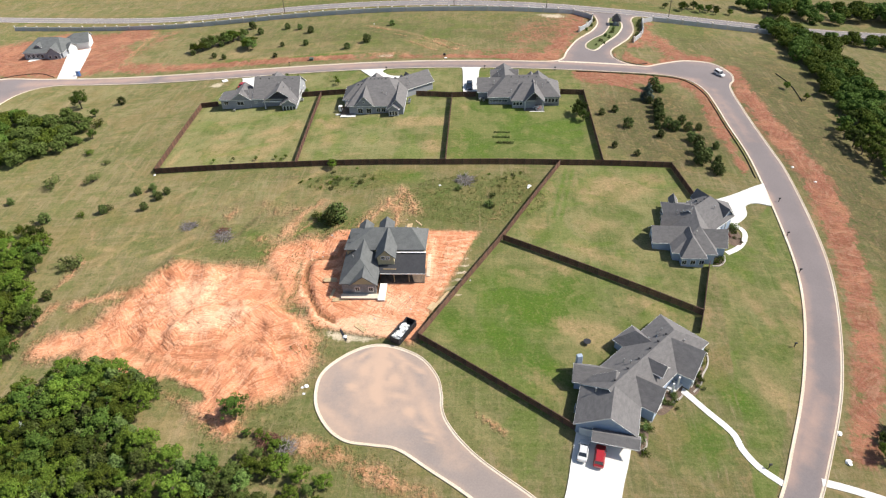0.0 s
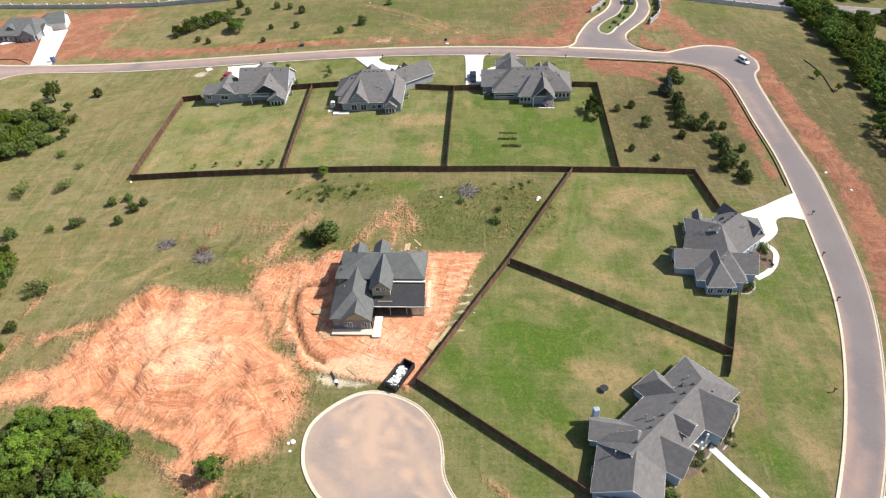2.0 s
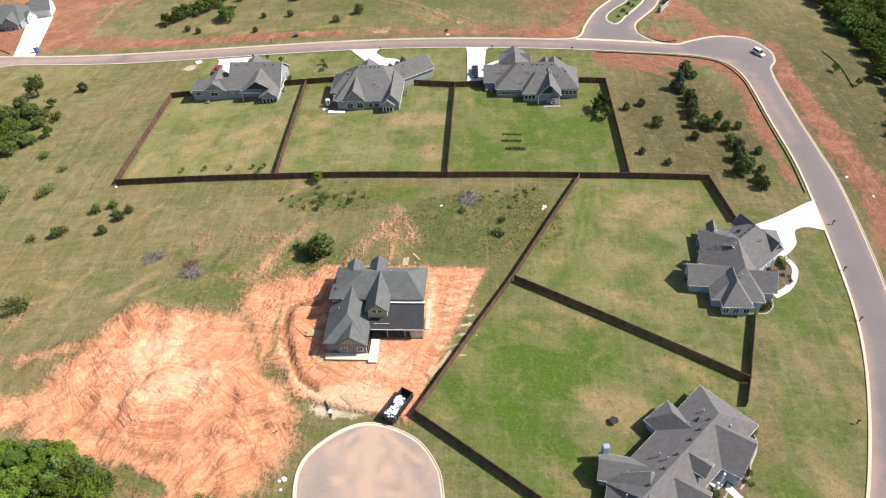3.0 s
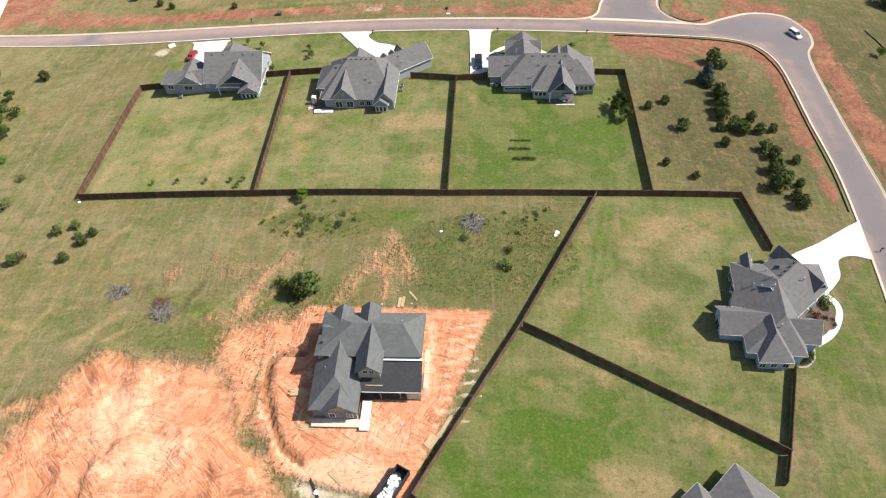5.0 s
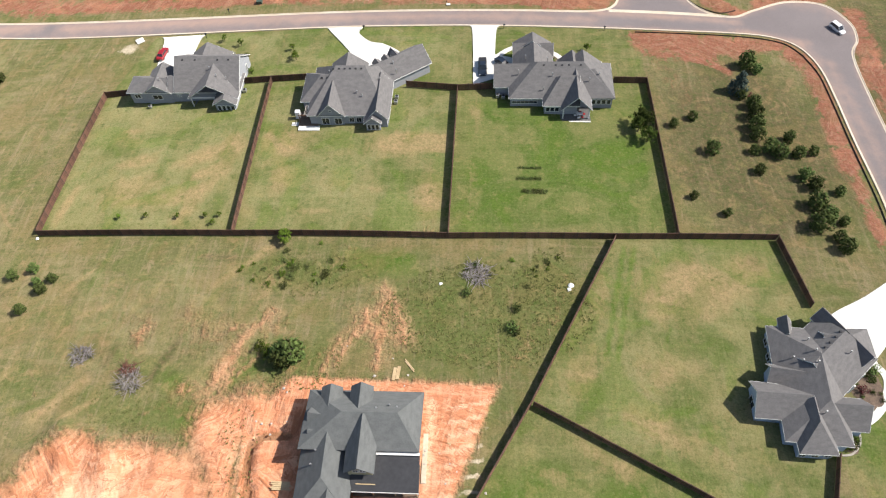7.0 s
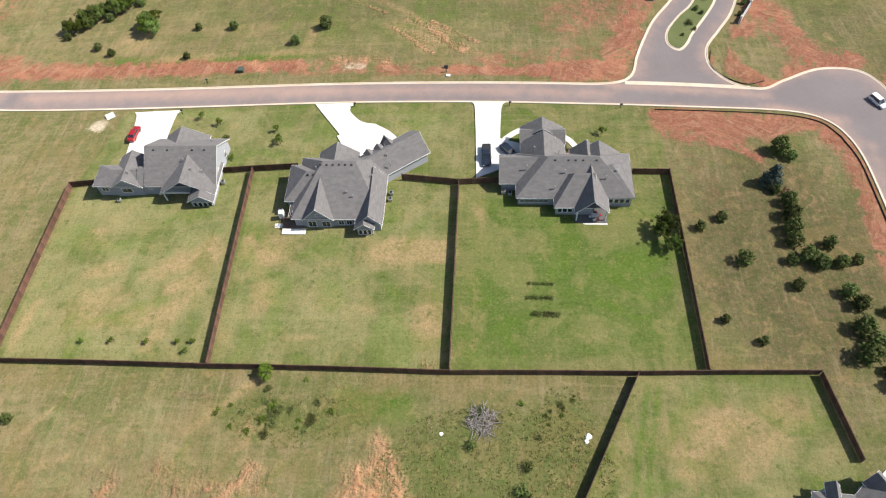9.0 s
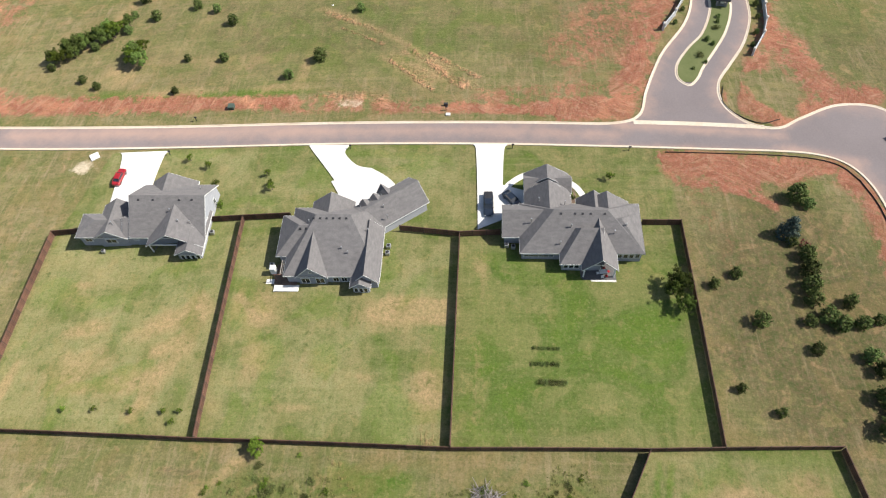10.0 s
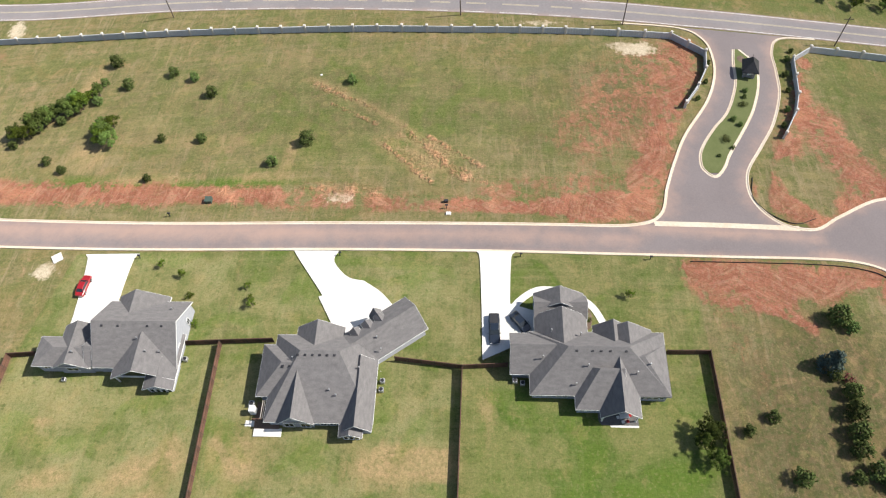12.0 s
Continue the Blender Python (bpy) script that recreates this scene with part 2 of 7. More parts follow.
# clay carried onto the streets by lorries
DUST = [(-20, 97, -15, 86, 1.2, 1.5), (-20.4, 97, -19.4, 82, 1.0, 1.5), (-21, 96.5, -26, 87, 1.0, 1.4), (-19.6, 98, -12, 92, 1.2, 1.3), (-20.5, 98.5, -27, 94, 1.2, 1.3), (-20, 91, -11, 79, 0.9, 1.3), (-14.6, 86, -9, 76, 1.0, 1.1), (-20, 88, -19, 84, 16, 0.85), (-20, 99, -20.5, 86, 4.5, 1.3), (-21, 98, -24, 82, 3, 0.9), (-18, 98, -8, 78, 3, 1.0), (-16, 90, -4, 72, 4, 0.7), (-26, 84, -16, 78, 6, 0.55), (-31, 84, -24, 77, 2.5, 0.9), (-28, 93, -14, 94, 5, 0.7),
        (24, 240, 60, 239, 3, 0.9), (-120, 243, -40, 238, 5, 1.0), (-40, 238, 24, 237, 4, 0.8), (60, 235, 76, 232, 3, 1.0), (58, 76, 66, 90, 4, 0.9), (-180, 248, -130, 245, 6, 1.0), (80, 225, 82, 190, 4, 0.6), (30, 244, 34, 262, 3, 0.5), (54, 72, 66, 96, 3, 1.1), (66, 96, 74, 122, 2.6, 1.0), (74, 122, 78, 160, 2.4, 0.95), (61, 71, 73, 94, 2.4, 1.1), (73, 94, 84, 128, 2.2, 1.0), (84, 128, 88, 168, 2.2, 0.9), (78, 170, 78, 215, 2.4, 0.9)]


def ribbon(name, left, right, lift, mat, cross=6, n=8, thick=0.25, smooth_edges=True):
    """A surface that follows the land between two edge lines, with a skirt."""
    L = curve_points(left, n) if smooth_edges else np.array([np.array(left[i]) * (1 - k / n) + np.array(left[i + 1]) * k / n for i in range(len(left) - 1) for k in range(n)] + [left[-1]], float)
    R = curve_points(right, n) if smooth_edges else np.array([np.array(right[i]) * (1 - k / n) + np.array(right[i + 1]) * k / n for i in range(len(right) - 1) for k in range(n)] + [right[-1]], float)
    verts, faces, w = [], [], cross + 3
    for a, b in zip(L, R):
        verts.append((a[0], a[1], gz(*a) + lift - thick))
        for k in range(cross + 1):
            q = a + (b - a) * k / cross
            verts.append((q[0], q[1], gz(*q) + lift))
        verts.append((b[0], b[1], gz(*b) + lift - thick))
    for i in range(len(L) - 1):
        for k in range(w - 1):
            faces.append((i * w + k, i * w + k + 1, (i + 1) * w + k + 1, (i + 1) * w + k))
    ob = link_mesh(name, verts, faces, mat)
    d = []
    for i in range(len(L)):
        for k in range(w):
            e = abs(2 * min(max(k - 1, 0), cross) / cross - 1)
            x, y = verts[i * w + k][:2]
            v = 0.75 * max(0.0, (e - 0.45) / 0.55)
            for x0, y0, x1, y1, wd, st in DUST:
                t = min(max(((x - x0) * (x1 - x0) + (y - y0) * (y1 - y0)) / ((x1 - x0) ** 2 + (y1 - y0) ** 2), 0), 1)
                v = max(v, st * max(0.0, 1 - math.hypot(x - x0 - t * (x1 - x0), y - y0 - t * (y1 - y0)) / wd))
            d.append(v)
    ob.data.attributes.new("dust", "FLOAT", "POINT").data.foreach_set("value", d)
    bm = bmesh.new()
    bm.from_mesh(ob.data)
    bmesh.ops.recalc_face_normals(bm, faces=bm.faces)
    bm.to_mesh(ob.data)
    bm.free()
    return ob


def sweep(name, line, profile, mat, n=8, parent=None, smooth_line=True):
    """A profile of (side, up) pairs swept along a line on the land; side is to the left of the way."""
    C = curve_points(line, n) if smooth_line else np.array(line, float)
    d = np.gradient(C, axis=0)
    d /= np.linalg.norm(d, axis=1)[:, None] + 1e-9
    verts, faces, w = [], [], len(profile)
    for (x, y), (dx, dy) in zip(C, d):
        for s, u in profile:
            px, py = x - dy * s, y + dx * s
            verts.append((px, py, gz(px, py) + u))
    for i in range(len(C) - 1):
        for k in range(w - 1):
            faces.append((i * w + k, i * w + k + 1, (i + 1) * w + k + 1, (i + 1) * w + k))
    return link_mesh(name, verts, faces, mat, parent)


# ---- ground ----
def spaced(lo, hi, step, far_lo, far_hi):
    mid = list(np.arange(lo, hi + 0.01, step))
    a, s = [], step
    v = lo
    while v > far_lo:
        s *= 1.18
        v -= s
        a.append(v)
    b, s, v = [], step, hi
    while v < far_hi:
        s *= 1.18
        v += s
        b.append(v)
    return np.array(a[::-1] + mid + b)


GX, GY = spaced(-126, 98, 0.8, -2500, 2500), spaced(60, 306, 0.8, -1500, 3000)
XX, YY = np.meshgrid(GX, GY)
MASK = {k: np.zeros(XX.shape) for k in ("orange", "red", "lawn", "lush", "dry", "pale", "deep", "brown", "dull", "straw")}


def spot(kind, x, y, rx, ry, turn=0.0, strength=1.0, soft=0.35):
    """A rounded patch of ground cover."""
    c, s = math.cos(radians(turn)), math.sin(radians(turn))
    u, v = ((XX - x) * c + (YY - y) * s) / rx, (-(XX - x) * s + (YY - y) * c) / ry
    r = np.sqrt(u * u + v * v)
    MASK[kind][:] = np.maximum(MASK[kind], strength * np.clip((1 + soft - r) / (2 * soft), 0, 1))


def streak(kind, x0, y0, x1, y1, width, strength=1.0, soft=0.5):
    """A band of ground cover along a line."""
    dx, dy = x1 - x0, y1 - y0
    t = np.clip(((XX - x0) * dx + (YY - y0) * dy) / (dx * dx + dy * dy), 0, 1)
    r = np.hypot(XX - x0 - t * dx, YY - y0 - t * dy) / (width / 2)
    MASK[kind][:] = np.maximum(MASK[kind], strength * np.clip((1 + soft - r) / (2 * soft), 0, 1))


def lot(kind, corners, strength=1.0, soft=0.6):
    """A convex lot, corners counter-clockwise."""
    d = np.full(XX.shape, 1e9)
    for (x0, y0), (x1, y1) in zip(corners, corners[1:] + corners[:1]):
        l = math.hypot(x1 - x0, y1 - y0)
        d = np.minimum(d, ((x1 - x0) * (YY - y0) - (y1 - y0) * (XX - x0)) / l)
    MASK[kind][:] = np.maximum(MASK[kind], strength * np.clip(d / soft + 0.5, 0, 1))


# mown lots
lot("lawn", [(-96, 169), (-53, 167.5), (-54, 214), (-54, 234), (-90, 235), (-95, 213)], 0.8)
lot("lawn", [(-53, 167.5), (-10, 167), (-9.6, 209), (-9.6, 234), (-54, 234), (-54, 214)], 0.85)
lot("lawn", [(-10, 167), (34, 168.4), (34, 233.5), (-9.6, 234)], 1.0)
lot("lawn", [(5, 133), (48.2, 110.2), (55, 127), (56, 154), (53, 169.5), (22.2, 167.8)], 0.75)
lot("lawn", [(-13, 100.5), (17.3, 79), (48, 105), (48.2, 110.2), (5, 133)], 1.0)
lot("lawn", [(17, 79), (10, 64), (50, 66), (74, 122), (77, 160), (60, 165), (55, 127)], 0.8)
lot("lawn", [(-8, 85), (9, 66), (17, 79), (-13, 100)], 0.55)
# darker, well watered turf
spot("deep", 14, 110, 13, 8, 35, 1.0, 0.6)
spot("deep", -4, 104, 8, 5, -40, 0.8, 0.6)
spot("deep", 8, 94, 10, 6, -35, 0.6, 0.8)
spot("deep", 13, 185, 19, 16, 0, 0.66, 0.6)
spot("deep", 24, 193, 9, 16, 0, 0.66, 0.6)
lot("deep", [(-9, 168), (33, 169), (33, 206), (-9, 208)], 0.6, 6)
spot("deep", 34, 121, 9, 5, -30, 0.4, 0.7)
spot("deep", 62, 100, 6, 9, 30, 0.45, 0.7)
spot("deep", -70, 200, 9, 5, 20, 0.4, 0.7)
lot("dry", [(-96, 169), (-53, 167.5), (-54, 214), (-95, 213)], 0.3, 3)
lot("dry", [(-53, 167.5), (-10, 167), (-9.6, 209), (-54, 214)], 0.24, 3)
lot("dry", [(5, 133), (48.2, 110.2), (55, 127), (56, 154), (53, 169.5), (22.2, 167.8)], 0.3, 3)
# dry patches in the lawns
for a in ((24, 104, 7, 3, -20, 0.9), (38, 112, 9, 2.5, -30, 0.8), (34, 155, 14, 6, 12, 0.75), (46, 162, 6, 4, 0, 0.8), (16, 150, 3, 12, -25, 0.6), (28, 128, 12, 3, -28, 0.7),
          (60, 118, 4, 10, 20, 0.5), (-20, 192, 9, 4, 8, 0.95), (-46, 193, 6, 7, 0, 0.7), (-36, 180, 13, 7, 0, 0.45), (-14, 177, 4, 9, 0, 0.8), (-64, 190, 8, 3, 20, 0.8),
          (-80, 180, 10, 5, 10, 0.75), (-68, 178, 9, 4, 15, 0.7), (-84, 196, 6, 3, 0, 0.6), (-5, 202, 2, 9, 0, 0.6), (2, 193, 9, 2, 0, 0.4), (-6, 178, 2, 10, 0, 0.5), (12, 90, 8, 3, -35, 0.6)):
    spot("dry", *a, 0.7)
for a in ((-80, 189, 5, 2, 10, 0.9), (-63, 185, 6, 2, 25, 0.9), (-59.5, 193, 2.4, 4, -20, 0.9), (-74.6, 177.4, 8, 1.6, 10, 0.8), (-84, 199, 4, 1.2, 0, 0.7), (-93, 177, 1.5, 6, -10, 0.9), (-64, 179, 4, 1.2, 0, 0.8),
          (-46, 183, 3.6, 5, 0, 0.75), (-26, 179, 4, 1, 0, 0.6), (-14.5, 178, 3, 3, 0, 0.85), (-38, 173.4, 7, 1, 0, 0.6), (-51, 194, 1.6, 5, 0, 0.8)):
    spot("dry", *a, 0.6)
# wild field
for a in ((-80, 150, 22, 8, 10, 0.45), (-55, 150, 18, 5, 20, 0.55), (-40, 290, 30, 6, -5, 0.5), (-95, 150, 14, 8, 0, 0.4), (-70, 265, 30, 3, -3, 0.6), (-60, 275, 24, 3, 0, 0.4), (-95, 265, 6, 16, 30, 0.5),
          (10, 275, 22, 10, 0, 0.5), (44, 190, 8, 20, 5, 0.15), (-115, 200, 12, 20, 0, 0.35), (95, 190, 9, 30, 8, 0.15), (-85, 108, 6, 5, 20, 0.5), (-60, 78, 8, 8, 0, 0.6), (100, 140, 10, 30, 0, 0.2)):
    spot("dry", *a, 0.8)
for a in ((-2, 150, 19, 11, 8, 1.0), (-24, 160, 8, 4, 0, 0.9), (-37, 158, 11, 4, -10, 0.75), (-36, 139, 9, 5, -20, 0.9), (8, 157, 6, 7, 0, 0.9), (12, 146, 4, 9, -25, 0.6), (-66, 131, 12, 4, -15, 0.7),
          (-30, 72, 20, 8, -20, 0.6), (-35, 100, 6, 5, -40, 0.6), (-110, 258, 14, 3, 0, 0.5), (-90, 253, 16, 2.5, 0, 0.8), (-60, 252, 20, 2, 0, 0.7), (10, 292, 30, 6, 0, 0.5), (85, 285, 12, 12, 0, 0.9),
          (-100, 297, 30, 4, 5, 0.5), (-150, 195, 18, 22, 0, 0.8), (-45, 85, 9, 6, -30, 0.7), (-43, 122, 5, 9, 20, 0.6), (-10, 320, 220, 6, -3, 0.9), (61, 284, 3, 14, -18, 1), (50, 276, 3, 20, -18, 1), (-40, 262, 12, 5, 0, 0.5)):
    spot("lush", *a, 0.7)
# strawy and green strokes in the rough field
frng = random.Random(9)
for _ in range(46):
    x, y, a = frng.uniform(-100, -36), frng.uniform(128, 164), frng.gauss(0.6, 0.5)
    if y < 133 and x > -62:
        continue
    l = frng.uniform(2, 7)
    streak(frng.choice(("dry", "dry", "dry", "lush", "dull")), x - l * math.cos(a), y - l * math.sin(a), x + l * math.cos(a), y + l * math.sin(a), frng.uniform(0.9, 3.0), frng.uniform(0.45, 0.85), 0.9)
for a in ((-50, 129, 5, 3, 20, 0.9), (-57, 136, 5, 2.5, -20, 0.7), (-47, 137, 6, 3, 30, 0.7), (-24, 161, 9, 3.5, -5, 0.75)):
    spot("deep", *a, 0.7)
# spoil lot and building pad
spot("orange", -66, 108, 24, 17, 22, 1.0, 0.25)
spot("orange", -52, 98, 19, 15, -15, 1.0, 0.25)
spot("orange", -72, 119, 9, 8, 30, 1.0, 0.4)
streak("orange", -66, 108, -96, 101, 9, 0.9, 0.8)
streak("orange", -70, 120, -95, 114, 5, 0.7, 0.9)
streak("orange", -60, 90, -48, 79, 8, 0.8, 0.8)
streak("orange", -48, 79, -40, 77, 3, 0.6, 0.9)
lot("orange", [(-37, 104), (-14, 99), (-3, 128), (0, 136.5), (-36, 137.5), (-44, 128)], 1.0, 3.0)
spot("orange", -40, 122, 9, 14, 15, 0.95, 0.4)
streak("orange", -47, 128, -40, 117, 12, 0.9, 0.6)
for a in ((-33, 138, -26, 157, 1.6), (-29.5, 138, -22, 156, 1.6), (-21, 138, -17, 155, 2.6), (-25, 146, -28, 164, 1.8), (-18, 152, -30, 165, 2.2), (-40, 137, -52, 128, 3.5), (-38, 141, -46, 147, 2.2),
          (-44, 142, -52, 130, 2), (-58, 147, -52, 150, 5), (-56, 143, -58, 152, 3), (-62, 130, -53, 133, 2.5), (-2, 133, 0, 142, 2.4), (12, 158, 0, 136, 2.2), (9, 150, 4, 142, 3),
          (-55, 140, -40, 128, 2.0), (-48, 152, -42, 160, 1.6)):
    streak("orange", *a, 0.36, 1.0)
for a in ((-23, 150, 6, 11, 5, 0.42), (-54, 146, 7, 6, 0, 0.45), (-40, 146, 9, 4, 35, 0.4), (-50, 134, 7, 5, 0, 0.45), (-14, 168, 3, 2, 0, 0.5), (10, 150, 2, 9, -25, 0.45), (-62, 155, 5, 3, 0, 0.3), (-20, 144, 8, 5, 0, 0.45)):
    spot("orange", *a, 0.9)
for a in ((-30, 74, 9, 3.5, -15, 0.6), (-18, 69, 9, 3, -25, 0.62), (-10, 66, 5, 2, -20, 0.55), (-5, 88, 2, 5, -35, 0.3), (2, 80, 6, 1.2, -40, 0.5)):
    spot("orange", *a, 0.6)
spot("pale", -25, 103.4, 7.5, 3.4, 5, 1.4, 0.5)
streak("pale", -31, 113.2, -22, 113.2, 2.2, 1.1, 0.7)
streak("pale", -11.6, 119, -11.6, 133, 1.6, 1.1, 0.8)
spot("pale", -20, 111, 9, 4, -10, 0.7, 0.7)
streak("pale", -33, 105, -22, 107, 2.2, 0.8)
spot("pale", -12, 124, 2.5, 12, 0, 0.6, 0.8)
spot("pale", -22, 136.5, 14, 1.6, 0, 0.5, 0.8)
spot("pale", -58, 106, 11, 4.5, 18, 0.8, 0.6)
spot("pale", -74, 112, 9, 9, 20, 0.5, 0.8)
for k in range(9):
    streak("pale", -10.6 + 0.3 * k, 112.5 + 2.4 * k, -4.6 + 0.45 * k, 113.6 + 2.5 * k, 0.9, 0.9, 0.6)
    streak("brown", -10.0 + 0.3 * k, 113.6 + 2.4 * k, -5.4 + 0.45 * k, 114.4 + 2.5 * k, 0.7, 0.45, 0.6)
streak("brown", -60, 98, -38, 101, 4, 0.5, 0.8)
streak("brown", -78, 100, -58, 92, 4, 0.6, 0.9)
TRENCH = [(-34.6, 126.6), (-38.8, 126.6), (-40.8, 125.2), (-41, 122), (-39.8, 116.9), (-37.6, 112.1), (-35.3, 108.2), (-31.9, 105.9)]
for (x0, y0), (x1, y1) in zip(TRENCH, TRENCH[1:]):
    streak("brown", x0, y0, x1, y1, 1.3, 1.0, 0.5)
for (x0, y0), (x1, y1) in zip(TRENCH, TRENCH[1:]):
    streak("pale", x0 - 1.5, y0 - 0.4, x1 - 1.5, y1 - 0.4, 1.2, 0.75, 0.6)
for a in ((-33.5, 138.9, -26.9, 146.8, 1.5), (-26.9, 146.8, -22.2, 151.8, 1.5), (-31, 138.9, -24.2, 145.9, 1.5), (-24.2, 145.9, -19.3, 149.3, 1.5), (-20.9, 138.9, -22.2, 145.1, 2.6), (-22.2, 145.1, -27.4, 151, 2),
          (-46.5, 139.1, -50.8, 130.3, 2.4), (-50.8, 130.3, -46.7, 123.3, 3), (-41.9, 142.1, -48, 134.6, 2), (-48, 134.6, -49.2, 128.8, 3), (-36, 138, -40, 133, 5)):
    streak("orange", *a, 0.5, 0.9)
# red clay verges along the new streets
for a in ((-125, 254, -74, 249.5, 7, 0.9), (-74, 249.5, -50, 248, 5, 0.9), (-50, 247, -12, 244.5, 6, 0.6), (-12, 245, 12, 243.8, 4, 0.9), (8, 244, 26, 246, 8, 1.0), (26, 248, 33, 266, 9, 0.8), (33, 266, 40, 285, 9, 0.75),
          (40, 285, 42, 294, 10, 0.8), (18, 266, 34, 288, 26, 0.5), (30, 252, 36, 290, 14, 0.6), (-5, 248, 20, 252, 8, 0.5), (53, 250, 63, 243, 8, 0.9), (56, 255, 66, 276, 7, 0.75), (66, 276, 71, 292, 5, 0.8), (68, 272, 76, 250, 12, 0.8), (66, 246, 85, 255, 8, 0.9),
          (34, 230.5, 68, 230, 5, 1.0), (37, 226, 60, 228, 8, 0.75), (38, 222, 43, 206, 9, 0.32), (36, 229, 58, 229, 7, 1.2), (40, 224, 50, 224, 6, 0.7), (38, 223, 60, 226, 9, 0.45), (44, 224, 54, 219, 3, 0.8), (70, 230, 75, 222, 7, 0.8), (75, 222, 74.5, 190, 6, 0.85), (74.5, 190, 75, 170, 4, 0.7),
          (93, 247, 91, 225, 7, 0.8), (91, 225, 92, 200, 8, 0.95), (92, 200, 95, 172, 9, 1.0), (95, 172, 92, 147, 9, 1.0), (92, 147, 88, 126, 8, 1.0), (88, 126, 83, 108, 7, 0.95), (83, 108, 77, 92, 7, 0.9),
          (77, 92, 70, 78, 7, 0.8), (-130, 255, -165, 266, 12, 0.8), (-165, 270, -215, 276, 30, 1.4), (-172, 298, -195, 302, 14, 1.2), (-172, 285, -160, 300, 20, 1.3), (-180, 285, -210, 290, 22, 1.1), (-150, 266, -140, 300, 12, 0.5), (-185, 262, -160, 256, 6, 0.8)):
    streak("red", *a, 0.7)
for a in ((-46, 282, -36, 276, 2.2), (-28, 262, -17, 251, 1.6), (-22, 265, -10, 252, 3), (-18, 264, -6, 255, 1.5), (-41, 275, -30, 268, 1.4), (-62, 250, -58, 246, 3)):
    streak("orange", *a, 0.62, 1.0)
for a in ((30, 294, 7, 3, 0, 0.9), (-36, 247, 5, 2.5, 0, 0.7), (42, 205, 5, 4, 0, 0.35), (-96, 231, 4, 3, 0, 0.8), (-137, 313, 3, 6, 20, 1.0), (84, 296, 10, 2, -4, 0.8), (95, 212, 3, 8, 5, 0.4), (8, 303, 10, 1.5, 0, 0.7)):
    spot("pale", *a, 0.7)
for a in ((-148.5, 309, -148, 282, 5), (-148, 282, -145.5, 260, 6), (-15, 256, -4, 250, 4), (-44, 250, -28, 248, 5)):
    streak("orange", *a, 0.55, 1.0)
for a in ((-98, 264, 8, 3, 20), (-80, 254, 14, 2, -3), (-66, 262, 5, 1.5, 0), (-106, 285, 3, 10, -15), (-48, 262, 2, 10, -8)):
    spot("dry", *a, 0.8, 0.7)
for a in ((-100, 115, -108, 96), (-108, 96, -125, 88), (-104, 118, -100, 130)):
    streak("orange", *a, 4, 0.55, 0.9)

def clear(kind, x0, y0, x1, y1, width, keep=0.1, soft=0.5):
    """Thin out a ground cover along a line, where grass has come back."""
    dx, dy = x1 - x0, y1 - y0
    t = np.clip(((XX - x0) * dx + (YY - y0) * dy) / (dx * dx + dy * dy), 0, 1)
    r = np.hypot(XX - x0 - t * dx, YY - y0 - t * dy) / (width / 2)
    MASK[kind][:] *= 1 - (1 - keep) * np.clip((1 + soft - r) / (2 * soft), 0, 1)


for a in ((-110, 246.4, -74, 243.2, 2.0), (-74, 243.2, -31, 241.9, 1.8), (-31, 241.9, 10, 241.5, 1.6), (58, 256, 64, 247, 5), (74, 285, 90, 291, 9), (58.6, 257, 60.5, 251, 5), (49, 240, 55, 262, 2.4), (36, 262, 46, 283, 2.6), (80, 268, 90, 262, 8)):
    clear("red", *a)
for a in ((-78, 252.6, 15, 0.9), (-58, 252.2, 14, 0.8), (-100, 255, 12, 0.7)):
    spot("deep", a[0], a[1], a[2], 1.6, -2, a[3], 0.7)
for a in ((-97, 261, 6, 5, 30, 0.7), (-82, 275, 4, 12, -20, 0.55), (-78, 284, 3, 6, -20, 0.6), (-61, 264, 7, 1.4, 0, 0.7), (-53, 253.5, 9, 1.6, 0, 0.75), (-120, 262, 5, 12, 30, 0.5), (-60, 293, 40, 2.4, -3, 0.5)):
    spot("dry", *a, 0.7)
for a in ((-47.7, 283.6, -35.7, 276.3, 1.3), (-46, 282, -39, 279.4, 1.0), (-30, 263.2, -18.8, 252.4, 1.1), (-27.6, 264, -17, 253.4, 0.6), (-21.6, 265.3, -15, 260, 1.2), (-24.4, 264.6, -14, 257, 0.8), (-22.1, 260.1, -16.1, 255.6, 1.5), (-20, 258, -14.6, 254.2, 0.8),
          (-35.7, 276.3, -25.6, 268.8, 0.9), (-25.6, 268.8, -12, 257.8, 0.7)):
    streak("orange", *a[:4], a[4] + 1.5, 0.4, 1.0)
    streak("dry", *a[:4], a[4] + 2.2, 0.8, 0.9)
for a in ((-66, 145.7, 2.6, 3.6, 0, 0.62), (-55, 134.9, 2.4, 2.0, 0, 0.6), (-48, 146.6, 2.6, 0.9, 20, 0.6), (-82.6, 134, 1.2, 1.2, 0, 0.5)):
    spot("orange", *a, 0.8)
